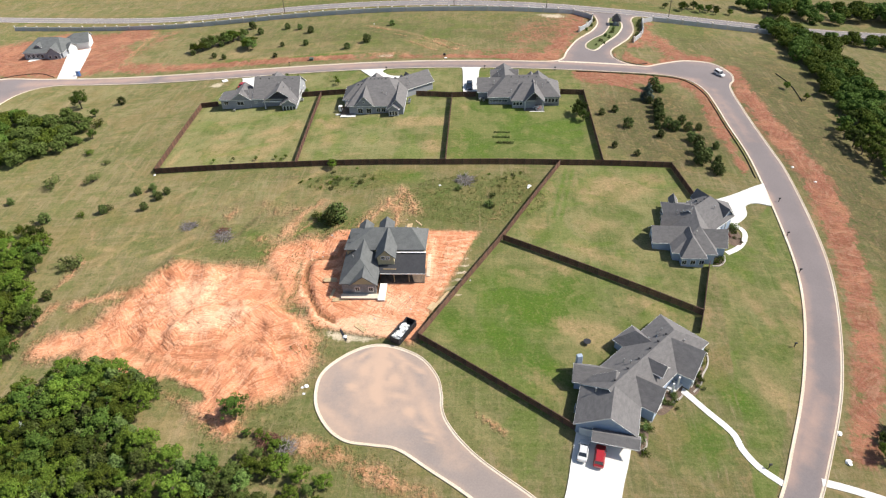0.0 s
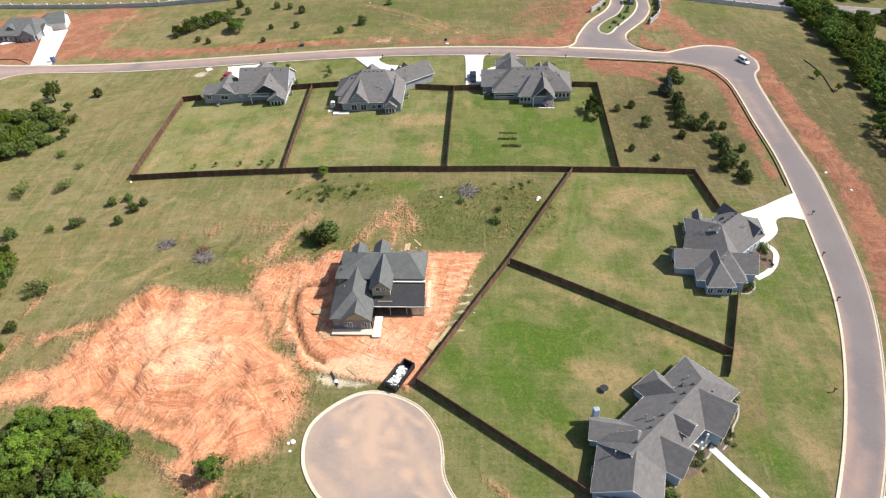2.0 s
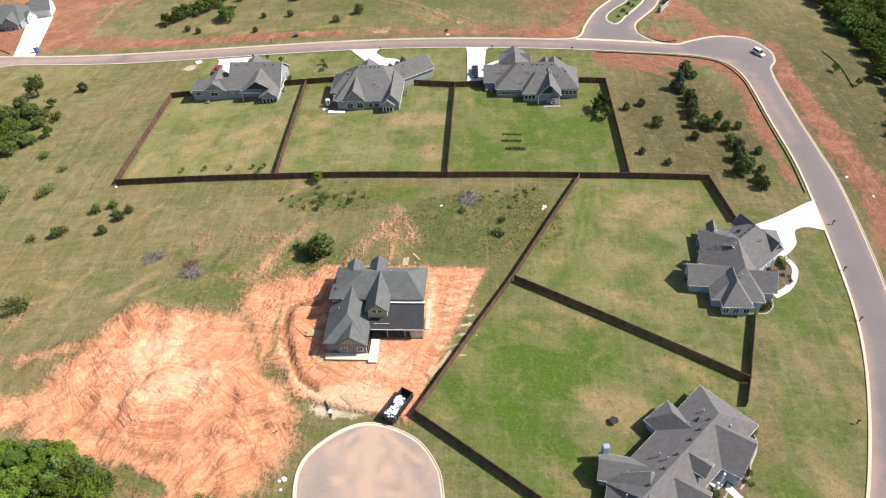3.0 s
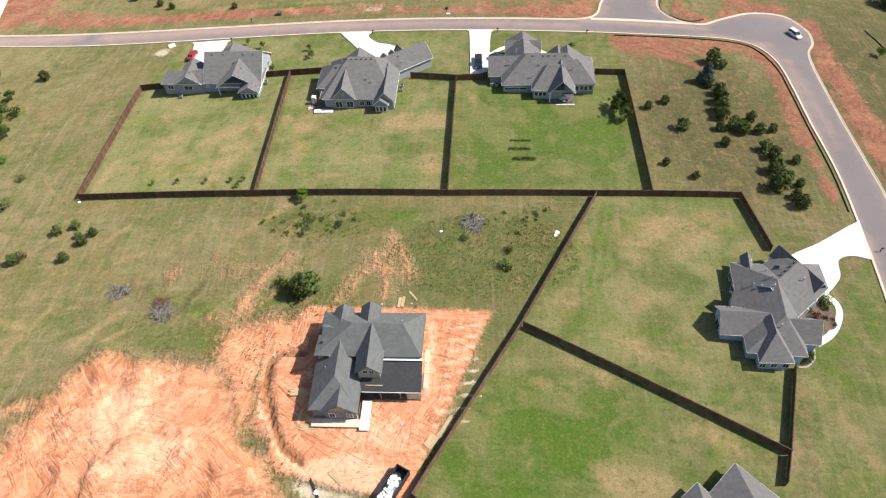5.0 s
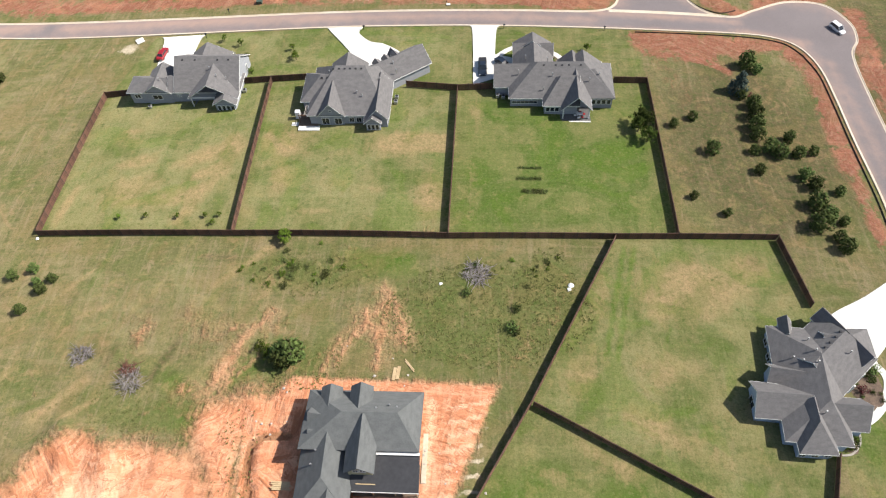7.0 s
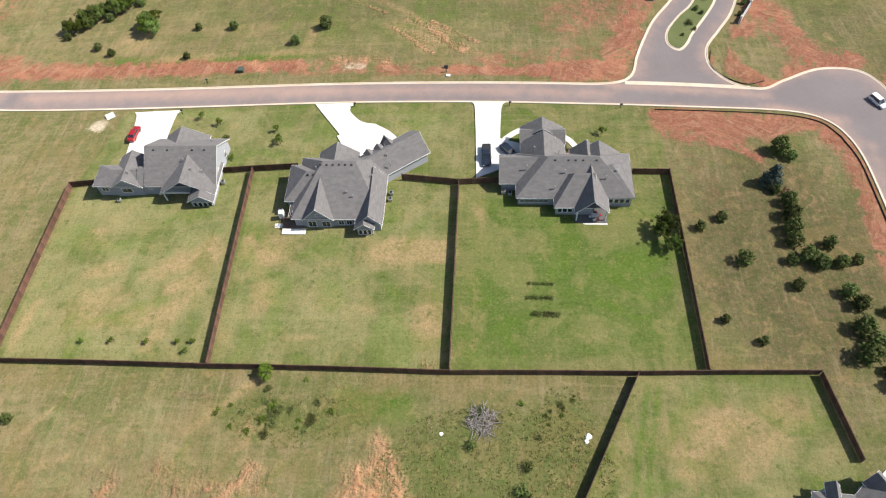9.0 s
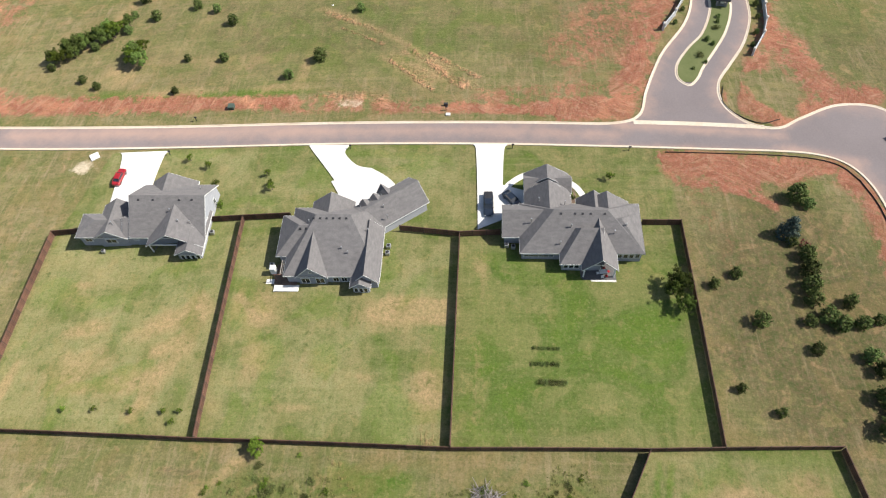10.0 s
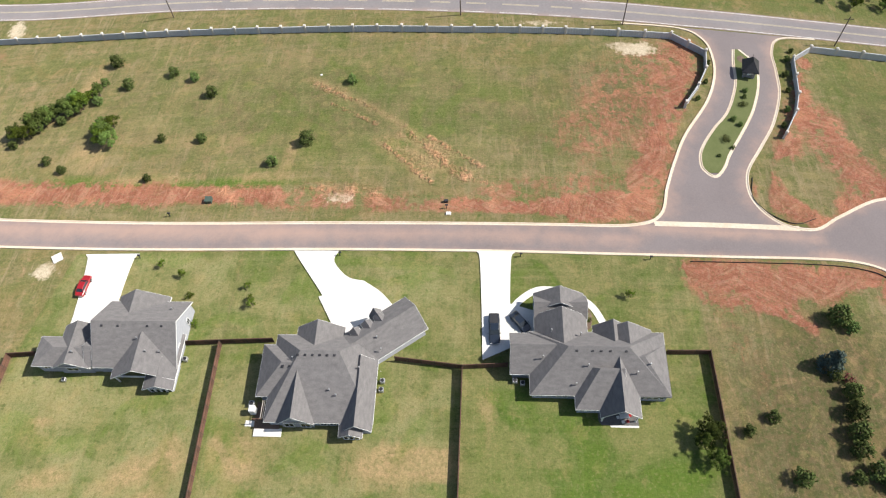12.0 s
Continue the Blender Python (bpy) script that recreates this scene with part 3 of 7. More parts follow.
for a in ((-49.9, 135.9, -46.1, 144, 3.2), (-46.1, 144, -41.7, 150.2, 2.4), (-30.7, 138.2, -28.2, 144.8, 1.2), (-28.8, 138.9, -26.8, 144, 1.2), (-24.7, 150.2, -21.3, 144, 2.2), (-21.7, 155, -18.5, 151, 1.8), (-18.5, 151, -17.3, 144, 2.4), (-21.4, 139, -20.6, 152, 2.6), (-26, 145, -21, 152, 2.6)):
    streak("orange", *a[:4], a[4] + 0.8, 0.62, 0.9)
    streak("dry", *a[:4], a[4] + 2.5, 0.8, 0.9)
for a in ((-43.2, 158.5, 6, 4, 0, 1.0), (-57, 129.8, 7, 3, 5, 1.0), (-42.7, 141, 6, 4.5, 20, 1.0), (-32.8, 157.5, 8, 3.6, -5, 0.9), (-60, 88, 6, 2.4, -25, 1.0), (-70, 170.5, 26, 1.2, 0, 0.6), (-12, 150, 14, 12, 0, 0.7)):
    spot("lush", *a, 0.7)
for a in ((5.8, 101, 8, 4.5, -40, 1.0), (11.4, 95.2, 6, 3.6, -40, 1.0), (18.8, 114.9, 7, 6, 20, 1.0), (4, 116, 9, 7, 30, 0.9), (-5, 104, 6, 4, -40, 1.0), (49.4, 89.2, 3.6, 8, 30, 0.9), (41.4, 78.5, 6, 6, 0, 0.85), (52, 80, 5, 3, 30, 0.6), (60, 128, 4, 7, 10, 0.6)):
    spot("deep", *a, 0.8)
for a in ((17, 124.2, 9, 2.2, -28, 0.7), (19, 104.7, 4, 2.4, -30, 1.0), (23.5, 101.8, 4, 3, -30, 1.0), (9, 121, 3, 1.6, -20, 0.7), (70.5, 119.5, 2, 6, 15, 0.9), (68.2, 105.6, 3.4, 6, 20, 0.9), (58, 90, 2.4, 7, 25, 0.8), (62, 112, 2, 9, 15, 0.7), (40, 133, 8, 3, 10, 0.6),
          (28, 140, 7, 5, 30, 0.6), (36, 158, 12, 5, 0, 0.9), (14, 139, 3, 7, -25, 0.8)):
    spot("dry", *a, 0.75)
spot("pale", -66, 114, 12, 8, 25, 0.75, 0.7)
spot("pale", -57, 107, 8, 2.6, 12, 1.0, 0.6)
spot("brown", -49, 97, 12, 8, -15, 0.42, 0.8)
spot("brown", -50, 113, 9, 4, 20, 0.4, 0.8)
clear("orange", -64, 90, -56, 86, 2.4, 0.2, 0.8)
clear("orange", -43, 126, -42, 114, 1.8, 0.62, 0.9)
spot("straw", -65, 150, 28, 11, 0, 0.5, 0.7)
spot("dull", -45, 276, 70, 24, -3, 0.5, 0.6)
spot("dull", 12, 272, 22, 20, 0, 0.5, 0.6)
spot("dull", 54, 195, 20, 30, 5, 1.0, 0.4)
for a in ((42, 214, 7, 4, 10, 0.8), (40, 205, 4, 5, 0, 0.7), (50, 200, 2, 9, 15, 0.5), (46, 180, 8, 1.5, 10, 0.5), (62, 186, 2, 8, 5, 0.5), (44, 192, 5, 2, 0, 0.6)):
    spot("straw", *a, 0.8)
spot("dull", 100, 190, 13, 70, 4, 1.1, 0.5)
spot("dull", 25, 275, 17, 18, -10, 0.6, 0.7)
spot("lawn", -40, 274, 62, 24, -3, 0.5, 0.5)
spot("dull", -66, 148, 30, 12, 5, 0.45, 0.8)
spot("dull", 110, 235, 16, 40, 5, 0.7, 0.5)
spot("dull", 88, 268, 20, 22, 0, 0.5, 0.5)
lot("dry", [(-27, 189.4), (-11, 189), (-11, 195), (-24, 195)], 0.85, 1.2)
lot("dry", [(-49.5, 190), (-43, 190), (-43, 194.5), (-48, 194.5)], 0.75, 1.5)
streak("dry", -66, 172, -57, 192, 5, 0.75, 0.8)
streak("dry", -27, 195, -24, 205, 2, 0.5)
streak("deep", 23.6, 165.5, 18.2, 142, 1.1, 0.9)
streak("deep", 25.6, 165.5, 20.2, 142, 1.1, 0.9)
streak("deep", 30, 148, 26, 138, 0.9, 0.6)
spot("dull", 65, 115, 10, 42, 18, 0.3, 0.5)
lot("straw", [(-96, 169), (-53, 167.5), (-54, 214), (-54, 234), (-90, 235), (-95, 213)], 0.62, 3)
lot("straw", [(-53, 167.5), (-10, 167), (-9.6, 209), (-9.6, 234), (-54, 234), (-54, 214)], 0.5, 3)
lot("straw", [(5, 133), (48.2, 110.2), (55, 127), (56, 154), (53, 169.5), (22.2, 167.8)], 0.45, 3)
lot("straw", [(-13, 100.5), (17.3, 79), (48, 105), (48.2, 110.2), (5, 133)], 0.2, 3)
# west fields paled: drier grass, and painted-in brightness of ground seen with sun behind
spot("straw", -115, 185, 26, 45, 0, 0.25, 0.7)
spot("straw", -75, 155, 30, 10, 0, 0.35, 0.7)
spot("straw", -160, 240, 60, 60, 0, 0.4, 0.6)
spot("straw", 63, 115, 9, 24, 22, 0.3, 0.6)
ZZ = ground_z(XX, YY)
rough_mask = np.clip(MASK["orange"], 0, 1)
rrng = random.Random(77)
ripple = np.zeros(XX.shape)
for _ in range(22):
    wave, a = rrng.uniform(2.6, 11), rrng.uniform(0, math.pi)
    k = 2 * math.pi / wave
    ripple += 0.16 * wave * (1 - np.abs(np.sin(0.5 * k * (XX * math.cos(a) + YY * math.sin(a)) + rrng.uniform(0, 6) + 0.8 * np.sin(0.07 * YY * rrng.uniform(0.6, 1.6) + 0.05 * XX))) - 0.4)
ZZ = ZZ + 0.15 * ripple * rough_mask * np.clip((-33 - XX) / 6, 0, 1) * (YY > 78) - 2.2 * np.clip(MASK["brown"] - 0.5, 0, 1) * ((XX > -44) & (XX < -30) & (YY > 104.5))


def bank(points, width, height, steep=3.0):
    """A pushed-up bank of earth along a line: a gentle slope to one side, a steep one to the other."""
    P = curve_points(points, 6)
    best, side = np.full(XX.shape, 1e9), np.zeros(XX.shape)
    for a, b in zip(P, P[1:]):
        dx, dy = b - a
        t = np.clip(((XX - a[0]) * dx + (YY - a[1]) * dy) / (dx * dx + dy * dy), 0, 1)
        ex, ey = XX - a[0] - t * dx, YY - a[1] - t * dy
        d = np.hypot(ex, ey)
        near = d < best
        best[near], side[near] = d[near], np.sign(dx * ey - dy * ex)[near]
    ZZ[:] += height * np.exp(-(best / np.where(side > 0, width / steep, width)) ** 2)


# banks, terraces and blade marks of the spoil heap
bank([(-67.2, 102), (-64.4, 107), (-59.6, 110), (-51.8, 110.9), (-45.9, 108.1), (-40.6, 104.3)], 4.5, 1.1)
bank([(-63.4, 100.9), (-60.3, 105.3), (-55.3, 107.3), (-49.5, 106.9), (-44.4, 104.2)], 2.4, 0.5)
bank([(-74.8, 128.8), (-66.6, 125.7), (-62.3, 122.2), (-63.1, 117.1), (-63.9, 112.2), (-71.2, 106.4)], 3.0, 0.7)
bank([(-92, 112), (-85, 119.5), (-78.8, 124.4), (-74.8, 127.8)], 2.0, 0.6, 1.5)
bank([(-81, 112.4), (-70.8, 114.7), (-63.1, 113.4)], 2.2, 0.5)
bank([(-82.2, 104.3), (-74.1, 107.6), (-67.8, 109.9)], 2.2, 0.5)
bank([(-66, 96), (-56, 99), (-46, 97.5), (-40, 95)], 2.4, 0.6)
bank([(-62, 91), (-53, 94), (-44, 92)], 2.0, 0.5)
bank([(-38, 100.1), (-34.1, 101.7), (-30.8, 100.7)], 1.2, 0.4)
for k in range(9):
    f = k / 8
    bank([(-66.4 + 13 * f, 115.4 + 6 * f), (-58.5 + 12 * f, 113.6 + 4.5 * f), (-53.4 + 9.6 * f, 109.9 + 3.4 * f)], 0.85, 0.34, 1.2)
for k in range(8):
    f = k / 7
    bank([(-60 + 3 * f, 103.4 - 10 * f), (-54 + 3 * f, 102 - 9.4 * f), (-46 + 4 * f, 101.6 - 7 * f)], 0.85, 0.3, 1.2)
for k in range(6):
    bank([(-9.5 + 0.4 * k, 115 + 3 * k), (-7, 116.4 + 3 * k), (-4.6 + 0.5 * k, 115.6 + 3.2 * k)], 0.8, 0.3, 1.2)
rows_, cols_ = XX.shape
gverts = np.stack([XX.ravel(), YY.ravel(), ZZ.ravel()], 1)
idx = np.arange(rows_ * cols_).reshape(rows_, cols_)
gfaces = np.stack([idx[:-1, :-1], idx[:-1, 1:], idx[1:, 1:], idx[1:, :-1]], -1).reshape(-1, 4)
gme = bpy.data.meshes.new("ground")
gme.vertices.add(len(gverts))
gme.vertices.foreach_set("co", gverts.ravel())
gme.loops.add(gfaces.size)
gme.loops.foreach_set("vertex_index", gfaces.ravel())
gme.polygons.add(len(gfaces))
gme.polygons.foreach_set("loop_start", np.arange(0, gfaces.size, 4))
gme.polygons.foreach_set("use_smooth", np.ones(len(gfaces), bool))
gme.update()
for name, keys in (("cover_a", ("orange", "red", "lawn", "lush")), ("cover_b", ("dry", "pale", "deep", "brown")), ("cover_c", ("dull", "straw", "dull", "straw"))):
    at = gme.color_attributes.new(name, "FLOAT_COLOR", "POINT")
    at.data.foreach_set("color", np.stack([np.clip(MASK[k], 0, 1).ravel() for k in keys], 1).ravel())
ground = tagged(new("ground", gme), "rolling ground of mown lawn, dry field grass and bare red clay", "ground", kind="structure")


def ground_material():
    m = bpy.data.materials.new("ground_cover")
    m.use_nodes = True
    n, l = m.node_tree.nodes, m.node_tree.links
    b = n["Principled BSDF"]
    b.inputs["Roughness"].default_value, b.inputs["Specular IOR Level"].default_value = 0.95, 0.1
    b.inputs["Diffuse Roughness"].default_value = 0.42
    co = n.new("ShaderNodeTexCoord").outputs["Object"]

    def tex(scale, detail=5, stretch=None, rough=0.55, distort=0.0):
        v = co
        if stretch:
            mp = n.new("ShaderNodeMapping")
            mp.inputs["Scale"].default_value = stretch[:3]
            mp.inputs["Rotation"].default_value = (0, 0, radians(stretch[3]))
            l.new(co, mp.inputs["Vector"])
            v = mp.outputs["Vector"]
        t = n.new("ShaderNodeTexNoise")
        t.inputs["Scale"].default_value, t.inputs["Detail"].default_value, t.inputs["Roughness"].default_value = scale, detail, rough
        t.inputs["Distortion"].default_value = distort
        l.new(v, t.inputs["Vector"])
        return t.outputs["Fac"]

    def step(v, lo, hi, a=0.0, c=1.0):
        r = n.new("ShaderNodeMapRange")
        r.interpolation_type = "SMOOTHSTEP"
        for k, x in (("From Min", lo), ("From Max", hi), ("To Min", a), ("To Max", c)):
            r.inputs[k].default_value = x
        l.new(v, r.inputs["Value"])
        return r.outputs["Result"]

    def calc(op, a, c):
        q = n.new("ShaderNodeMath")
        q.operation = op
        for i, v in enumerate((a, c)):
            if isinstance(v, (int, float)):
                q.inputs[i].default_value = v
            else:
                l.new(v, q.inputs[i])
        return q.outputs[0]

    def mix(f, a, c):
        q = n.new("ShaderNodeMix")
        q.data_type = "RGBA"
        if isinstance(f, (int, float)):
            q.inputs["Factor"].default_value = f
        else:
            l.new(f, q.inputs["Factor"])
        for k, v in (("A", a), ("B", c)):
            if isinstance(v, tuple):
                q.inputs[k].default_value = (*v, 1)
            else:
                l.new(v, q.inputs[k])
        return q.outputs["Result"]

    def attr(name):
        a = n.new("ShaderNodeAttribute")
        a.attribute_name = name
        s = n.new("ShaderNodeSeparateColor")
        l.new(a.outputs["Color"], s.inputs["Color"])
        return s.outputs["Red"], s.outputs["Green"], s.outputs["Blue"], a.outputs["Alpha"]

    orange, red, lawn, lush = attr("cover_a")
    dry, pale, deep, brown = attr("cover_b")
    dull, straw = attr("cover_c")[:2]
    blotch, spots = tex(0.11, 5, None, 0.6, 0.6), tex(0.75, 3, None, 0.5)
    big, mid, fine, grain = tex(0.035), tex(0.17, 6, None, 0.62), tex(1.1, 6, None, 0.6), tex(3.6, 4, None, 0.65)
    mown = tex(0.5, 3, (1.0, 0.06, 1, 3))
    hay = tex(0.8, 6, (1.0, 0.13, 1, -14), 0.65, 0.7)
    mown2 = tex(0.9, 4, (0.08, 1.0, 1, 2))
    # scrapes of machines: strokes whose heading changes from patch to patch
    warp = n.new("ShaderNodeVectorMath")
    warp.operation = "MULTIPLY_ADD"
    wob = n.new("ShaderNodeTexNoise")
    wob.inputs["Scale"].default_value, wob.inputs["Detail"].default_value = 0.25, 3
    l.new(co, wob.inputs["Vector"])
    l.new(wob.outputs["Color"], warp.inputs[0])
    warp.inputs[1].default_value = (22, 22, 0)
    l.new(co, warp.inputs[2])
    cell = n.new("ShaderNodeTexVoronoi")
    cell.inputs["Scale"].default_value = 0.09
    l.new(warp.outputs["Vector"], cell.inputs["Vector"])
    heading = n.new("ShaderNodeSeparateColor")
    l.new(cell.outputs["Color"], heading.inputs["Color"])
    bend = n.new("ShaderNodeVectorRotate")
    bend.rotation_type = "Z_AXIS"
    l.new(co, bend.inputs["Vector"])
    l.new(calc("MULTIPLY", heading.outputs["Red"], 2.6), bend.inputs["Angle"])
    plain = co
    co = bend.outputs["Vector"]
    scrape = tex(0.8, 5, (1.0, 0.2, 1, -20), 0.6, 0.7)
    scrape3 = tex(0.6, 5, (1.0, 0.13, 1, 12), 0.58, 0.8)
    scrape2 = tex(0.9, 5, (0.3, 1.0, 1, 60), 0.6, 0.8)
    marks = tex(0.55, 5, (1.0, 0.4, 1, 30), 0.6, 1.0)
    co = plain

    def masked(mask, spread=0.9, lo=0.42, hi=0.62):
        nz = calc("MULTIPLY", calc("SUBTRACT", calc("ADD", calc("ADD", calc("MULTIPLY", mid, 0.35), calc("MULTIPLY", fine, 0.4)), calc("MULTIPLY", hay, 0.25)), 0.5), spread * 2.4)
        edge = calc("MULTIPLY", calc("SUBTRACT", 1.0, calc("ABSOLUTE", calc("SUBTRACT", calc("MULTIPLY", mask, 2.0), 1.0), 0.0)), 1.0)
        return step(calc("ADD", mask, calc("MULTIPLY", nz, calc("ADD", edge, 0.12))), lo, hi)

    field = mix(step(big, 0.38, 0.62), (0.19, 0.162, 0.075), (0.138, 0.134, 0.053))
    field = mix(step(mid, 0.42, 0.68, 0, 0.75), field, (0.215, 0.17, 0.092))
    field = mix(step(fine, 0.5, 0.72, 0, 0.6), field, (0.075, 0.082, 0.028))
    field = mix(step(mown2, 0.5, 0.64, 0, 0.5), field, (0.25, 0.2, 0.11))
    field = mix(step(mown2, 0.46, 0.36, 0, 0.4), field, (0.1, 0.12, 0.038))
    field = mix(step(mown, 0.52, 0.66, 0, 0.35), field, (0.095, 0.1, 0.042))
    field = mix(step(tex(0.9, 4, (1.0, 0.05, 1, 8), 0.6, 0.3), 0.53, 0.64, 0, 0.18), field, (0.31, 0.25, 0.155))
    field = mix(step(hay, 0.54, 0.68, 0, 0.7), field, (0.29, 0.22, 0.13))
    turf = mix(step(big, 0.4, 0.6), (0.15, 0.152, 0.058), (0.122, 0.14, 0.046))
    turf = mix(step(mid, 0.45, 0.66, 0, 0.75), turf, (0.2, 0.168, 0.08))
    turf = mix(step(mid, 0.46, 0.3, 0, 0.6), turf, (0.095, 0.13, 0.032))
    turf = mix(step(mown, 0.45, 0.62, 0, 0.4), turf, (0.098, 0.125, 0.036))
    turf = mix(step(mown2, 0.52, 0.68, 0, 0.28), turf, (0.2, 0.18, 0.085))
    turf = mix(step(fine, 0.5, 0.75, 0, 0.4), turf, (0.085, 0.11, 0.03))
    turf = mix(step(tex(0.75, 3, (1.0, 0.03, 1, 2)), 0.53, 0.6, 0, 0.3), turf, (0.24, 0.225, 0.1))
    turf = mix(step(tex(0.7, 3, (0.03, 1.0, 1, 1)), 0.53, 0.6, 0, 0.3), turf, (0.24, 0.225, 0.1))
    col = mix(step(lawn, 0.2, 0.75), field, turf)
    col = mix(calc("MULTIPLY", masked(lush, 0.9, 0.25, 0.7), 0.7), col, mix(step(fine, 0.3, 0.7), (0.078, 0.122, 0.026), (0.125, 0.13, 0.042)))
    col = mix(calc("MULTIPLY", step(calc("ADD", deep, calc("MULTIPLY", calc("SUBTRACT", mid, 0.5), 1.1)), 0.15, 0.9), 0.85), col, mix(step(fine, 0.3, 0.7), (0.056, 0.128, 0.012), (0.092, 0.14, 0.022)))
    col = mix(calc("MULTIPLY", step(calc("ADD", straw, calc("MULTIPLY", calc("SUBTRACT", blotch, 0.5), 1.6)), 0.2, 1.0), 0.75), col, mix(step(fine, 0.35, 0.65), (0.3, 0.268, 0.135), (0.235, 0.24, 0.102)))
    col = mix(calc("MULTIPLY", masked(dry, 1.1, 0.25, 0.85), 0.82), col, mix(step(fine, 0.35, 0.65), (0.41, 0.275, 0.15), (0.27, 0.205, 0.1)))
    col = mix(calc("MULTIPLY", step(blotch, 0.5, 0.38), 0.35), col, (0.082, 0.125, 0.026))
    col = mix(calc("MULTIPLY", step(spots, 0.62, 0.72), 0.5), col, (0.05, 0.085, 0.018))
    col = mix(calc("MULTIPLY", step(calc("ADD", dull, calc("MULTIPLY", calc("SUBTRACT", mid, 0.5), 0.9)), 0.2, 0.9), 0.85), col, mix(step(fine, 0.35, 0.65), (0.128, 0.092, 0.05), (0.066, 0.076, 0.028)))
    clay = mix(step(scrape, 0.3, 0.7), (0.34, 0.13, 0.087), (0.235, 0.083, 0.054))
    clay = mix(step(fine, 0.45, 0.7, 0, 0.42), clay, (0.38, 0.225, 0.165))
    clay = mix(step(mid, 0.5, 0.75, 0, 0.5), clay, (0.24, 0.15, 0.075))
    clay = mix(step(blotch, 0.5, 0.64, 0, 0.5), clay, (0.48, 0.205, 0.125))
    clay = mix(step(scrape3, 0.52, 0.62, 0, 0.28), clay, (0.5, 0.3, 0.2))
    patch = tex(0.33, 5, None, 0.62, 0.5)
    regrown = calc("MULTIPLY", step(patch, 0.5, 0.64), 0.34)
    col = mix(calc("MULTIPLY", masked(calc("SUBTRACT", red, regrown), 0.95, 0.22, 0.72), 0.92), col, clay)
    earth = mix(step(scrape, 0.38, 0.6), (0.7, 0.325, 0.178), (0.54, 0.222, 0.118))
    earth = mix(step(scrape2, 0.46, 0.62, 0, 0.75), earth, (0.73, 0.41, 0.25))
    earth = mix(step(scrape3, 0.53, 0.6, 0, 0.9), earth, (0.42, 0.165, 0.08))
    earth = mix(step(scrape3, 0.45, 0.38, 0, 0.6), earth, (0.74, 0.42, 0.26))
    earth = mix(step(blotch, 0.42, 0.62, 0, 0.35), earth, (0.74, 0.37, 0.22))
    earth = mix(step(fine, 0.54, 0.7, 0, 0.3), earth, (0.42, 0.18, 0.09))
    earth = mix(step(mid, 0.35, 0.7, 0.3, 0), earth, (0.52, 0.2, 0.1))
    earth = mix(calc("MULTIPLY", step(calc("ADD", pale, calc("MULTIPLY", calc("SUBTRACT", scrape2, 0.5), 1.2)), 0.3, 0.9), 0.65), earth, (0.8, 0.52, 0.345))
    earth = mix(calc("MULTIPLY", step(calc("ABSOLUTE", calc("SUBTRACT", marks, 0.5), 0.0), 0.03, 0.008, 0.0, 0.7), step(mid, 0.4, 0.55, 0.25, 1.0)), earth, (0.4, 0.165, 0.09))
    earth = mix(calc("MULTIPLY", step(spots, 0.66, 0.74), 0.5), earth, (0.4, 0.2, 0.1))
    earth = mix(step(orange, 0.45, 0.85, 0.35, 0.0), earth, (0.54, 0.33, 0.2))
    dirtmask = calc("MULTIPLY", masked(orange, 1.1, 0.24, 0.8), step(orange, 0.3, 0.95, 0.5, 1.0))
    col = mix(dirtmask, col, earth)
    col = mix(calc("MULTIPLY", masked(pale, 1.0, 0.5, 0.8), step(orange, 0.6, 0.2)), col, (0.55, 0.46, 0.34))
    col = mix(calc("MULTIPLY", masked(brown, 0.6, 0.35, 0.7), 0.75), col, (0.26, 0.13, 0.065))
    grassy = calc("MULTIPLY", step(dirtmask, 0.5, 0.1), step(red, 0.6, 0.2))
    col = mix(calc("MULTIPLY", step(patch, 0.53, 0.66), calc("MULTIPLY", grassy, 0.42)), col, mix(0.55, col, (0.06, 0.105, 0.014)))
    col = mix(calc("MULTIPLY", step(patch, 0.46, 0.34), calc("MULTIPLY", grassy, 0.5)), col, mix(0.5, col, (0.36, 0.27, 0.12)))
    wide = tex(0.075, 4, None, 0.55, 1.4)
    green_lawn = calc("MULTIPLY", grassy, step(lawn, 0.2, 0.7, 0.35, 1.0))
    col = mix(calc("MULTIPLY", step(wide, 0.5, 0.62), calc("MULTIPLY", green_lawn, 0.4)), col, mix(0.7, col, (0.09, 0.165, 0.012)))
    col = mix(calc("MULTIPLY", step(wide, 0.5, 0.36), calc("MULTIPLY", green_lawn, 0.5)), col, mix(0.6, col, (0.3, 0.245, 0.115)))
    swath = tex(0.85, 4, (1.0, 0.045, 1, -22), 0.6, 0.4)
    col = mix(calc("MULTIPLY", step(swath, 0.54, 0.62), calc("MULTIPLY", calc("MULTIPLY", step(dull, 0.3, 0.7), step(patch, 0.44, 0.6)), 0.24)), col, (0.24, 0.18, 0.115))
    lane = tex(0.8, 4, (1.0, 0.05, 1, 6), 0.6, 0.5)
    rough_field = calc("MULTIPLY", grassy, step(lawn, 0.5, 0.2))
    col = mix(calc("MULTIPLY", calc("MULTIPLY", step(lane, 0.54, 0.64), step(blotch, 0.42, 0.58)), calc("MULTIPLY", rough_field, 0.3)), col, (0.3, 0.225, 0.14))
    col = mix(calc("MULTIPLY", step(wide, 0.5, 0.62), calc("MULTIPLY", rough_field, 0.4)), col, mix(0.6, col, (0.27, 0.16, 0.09)))
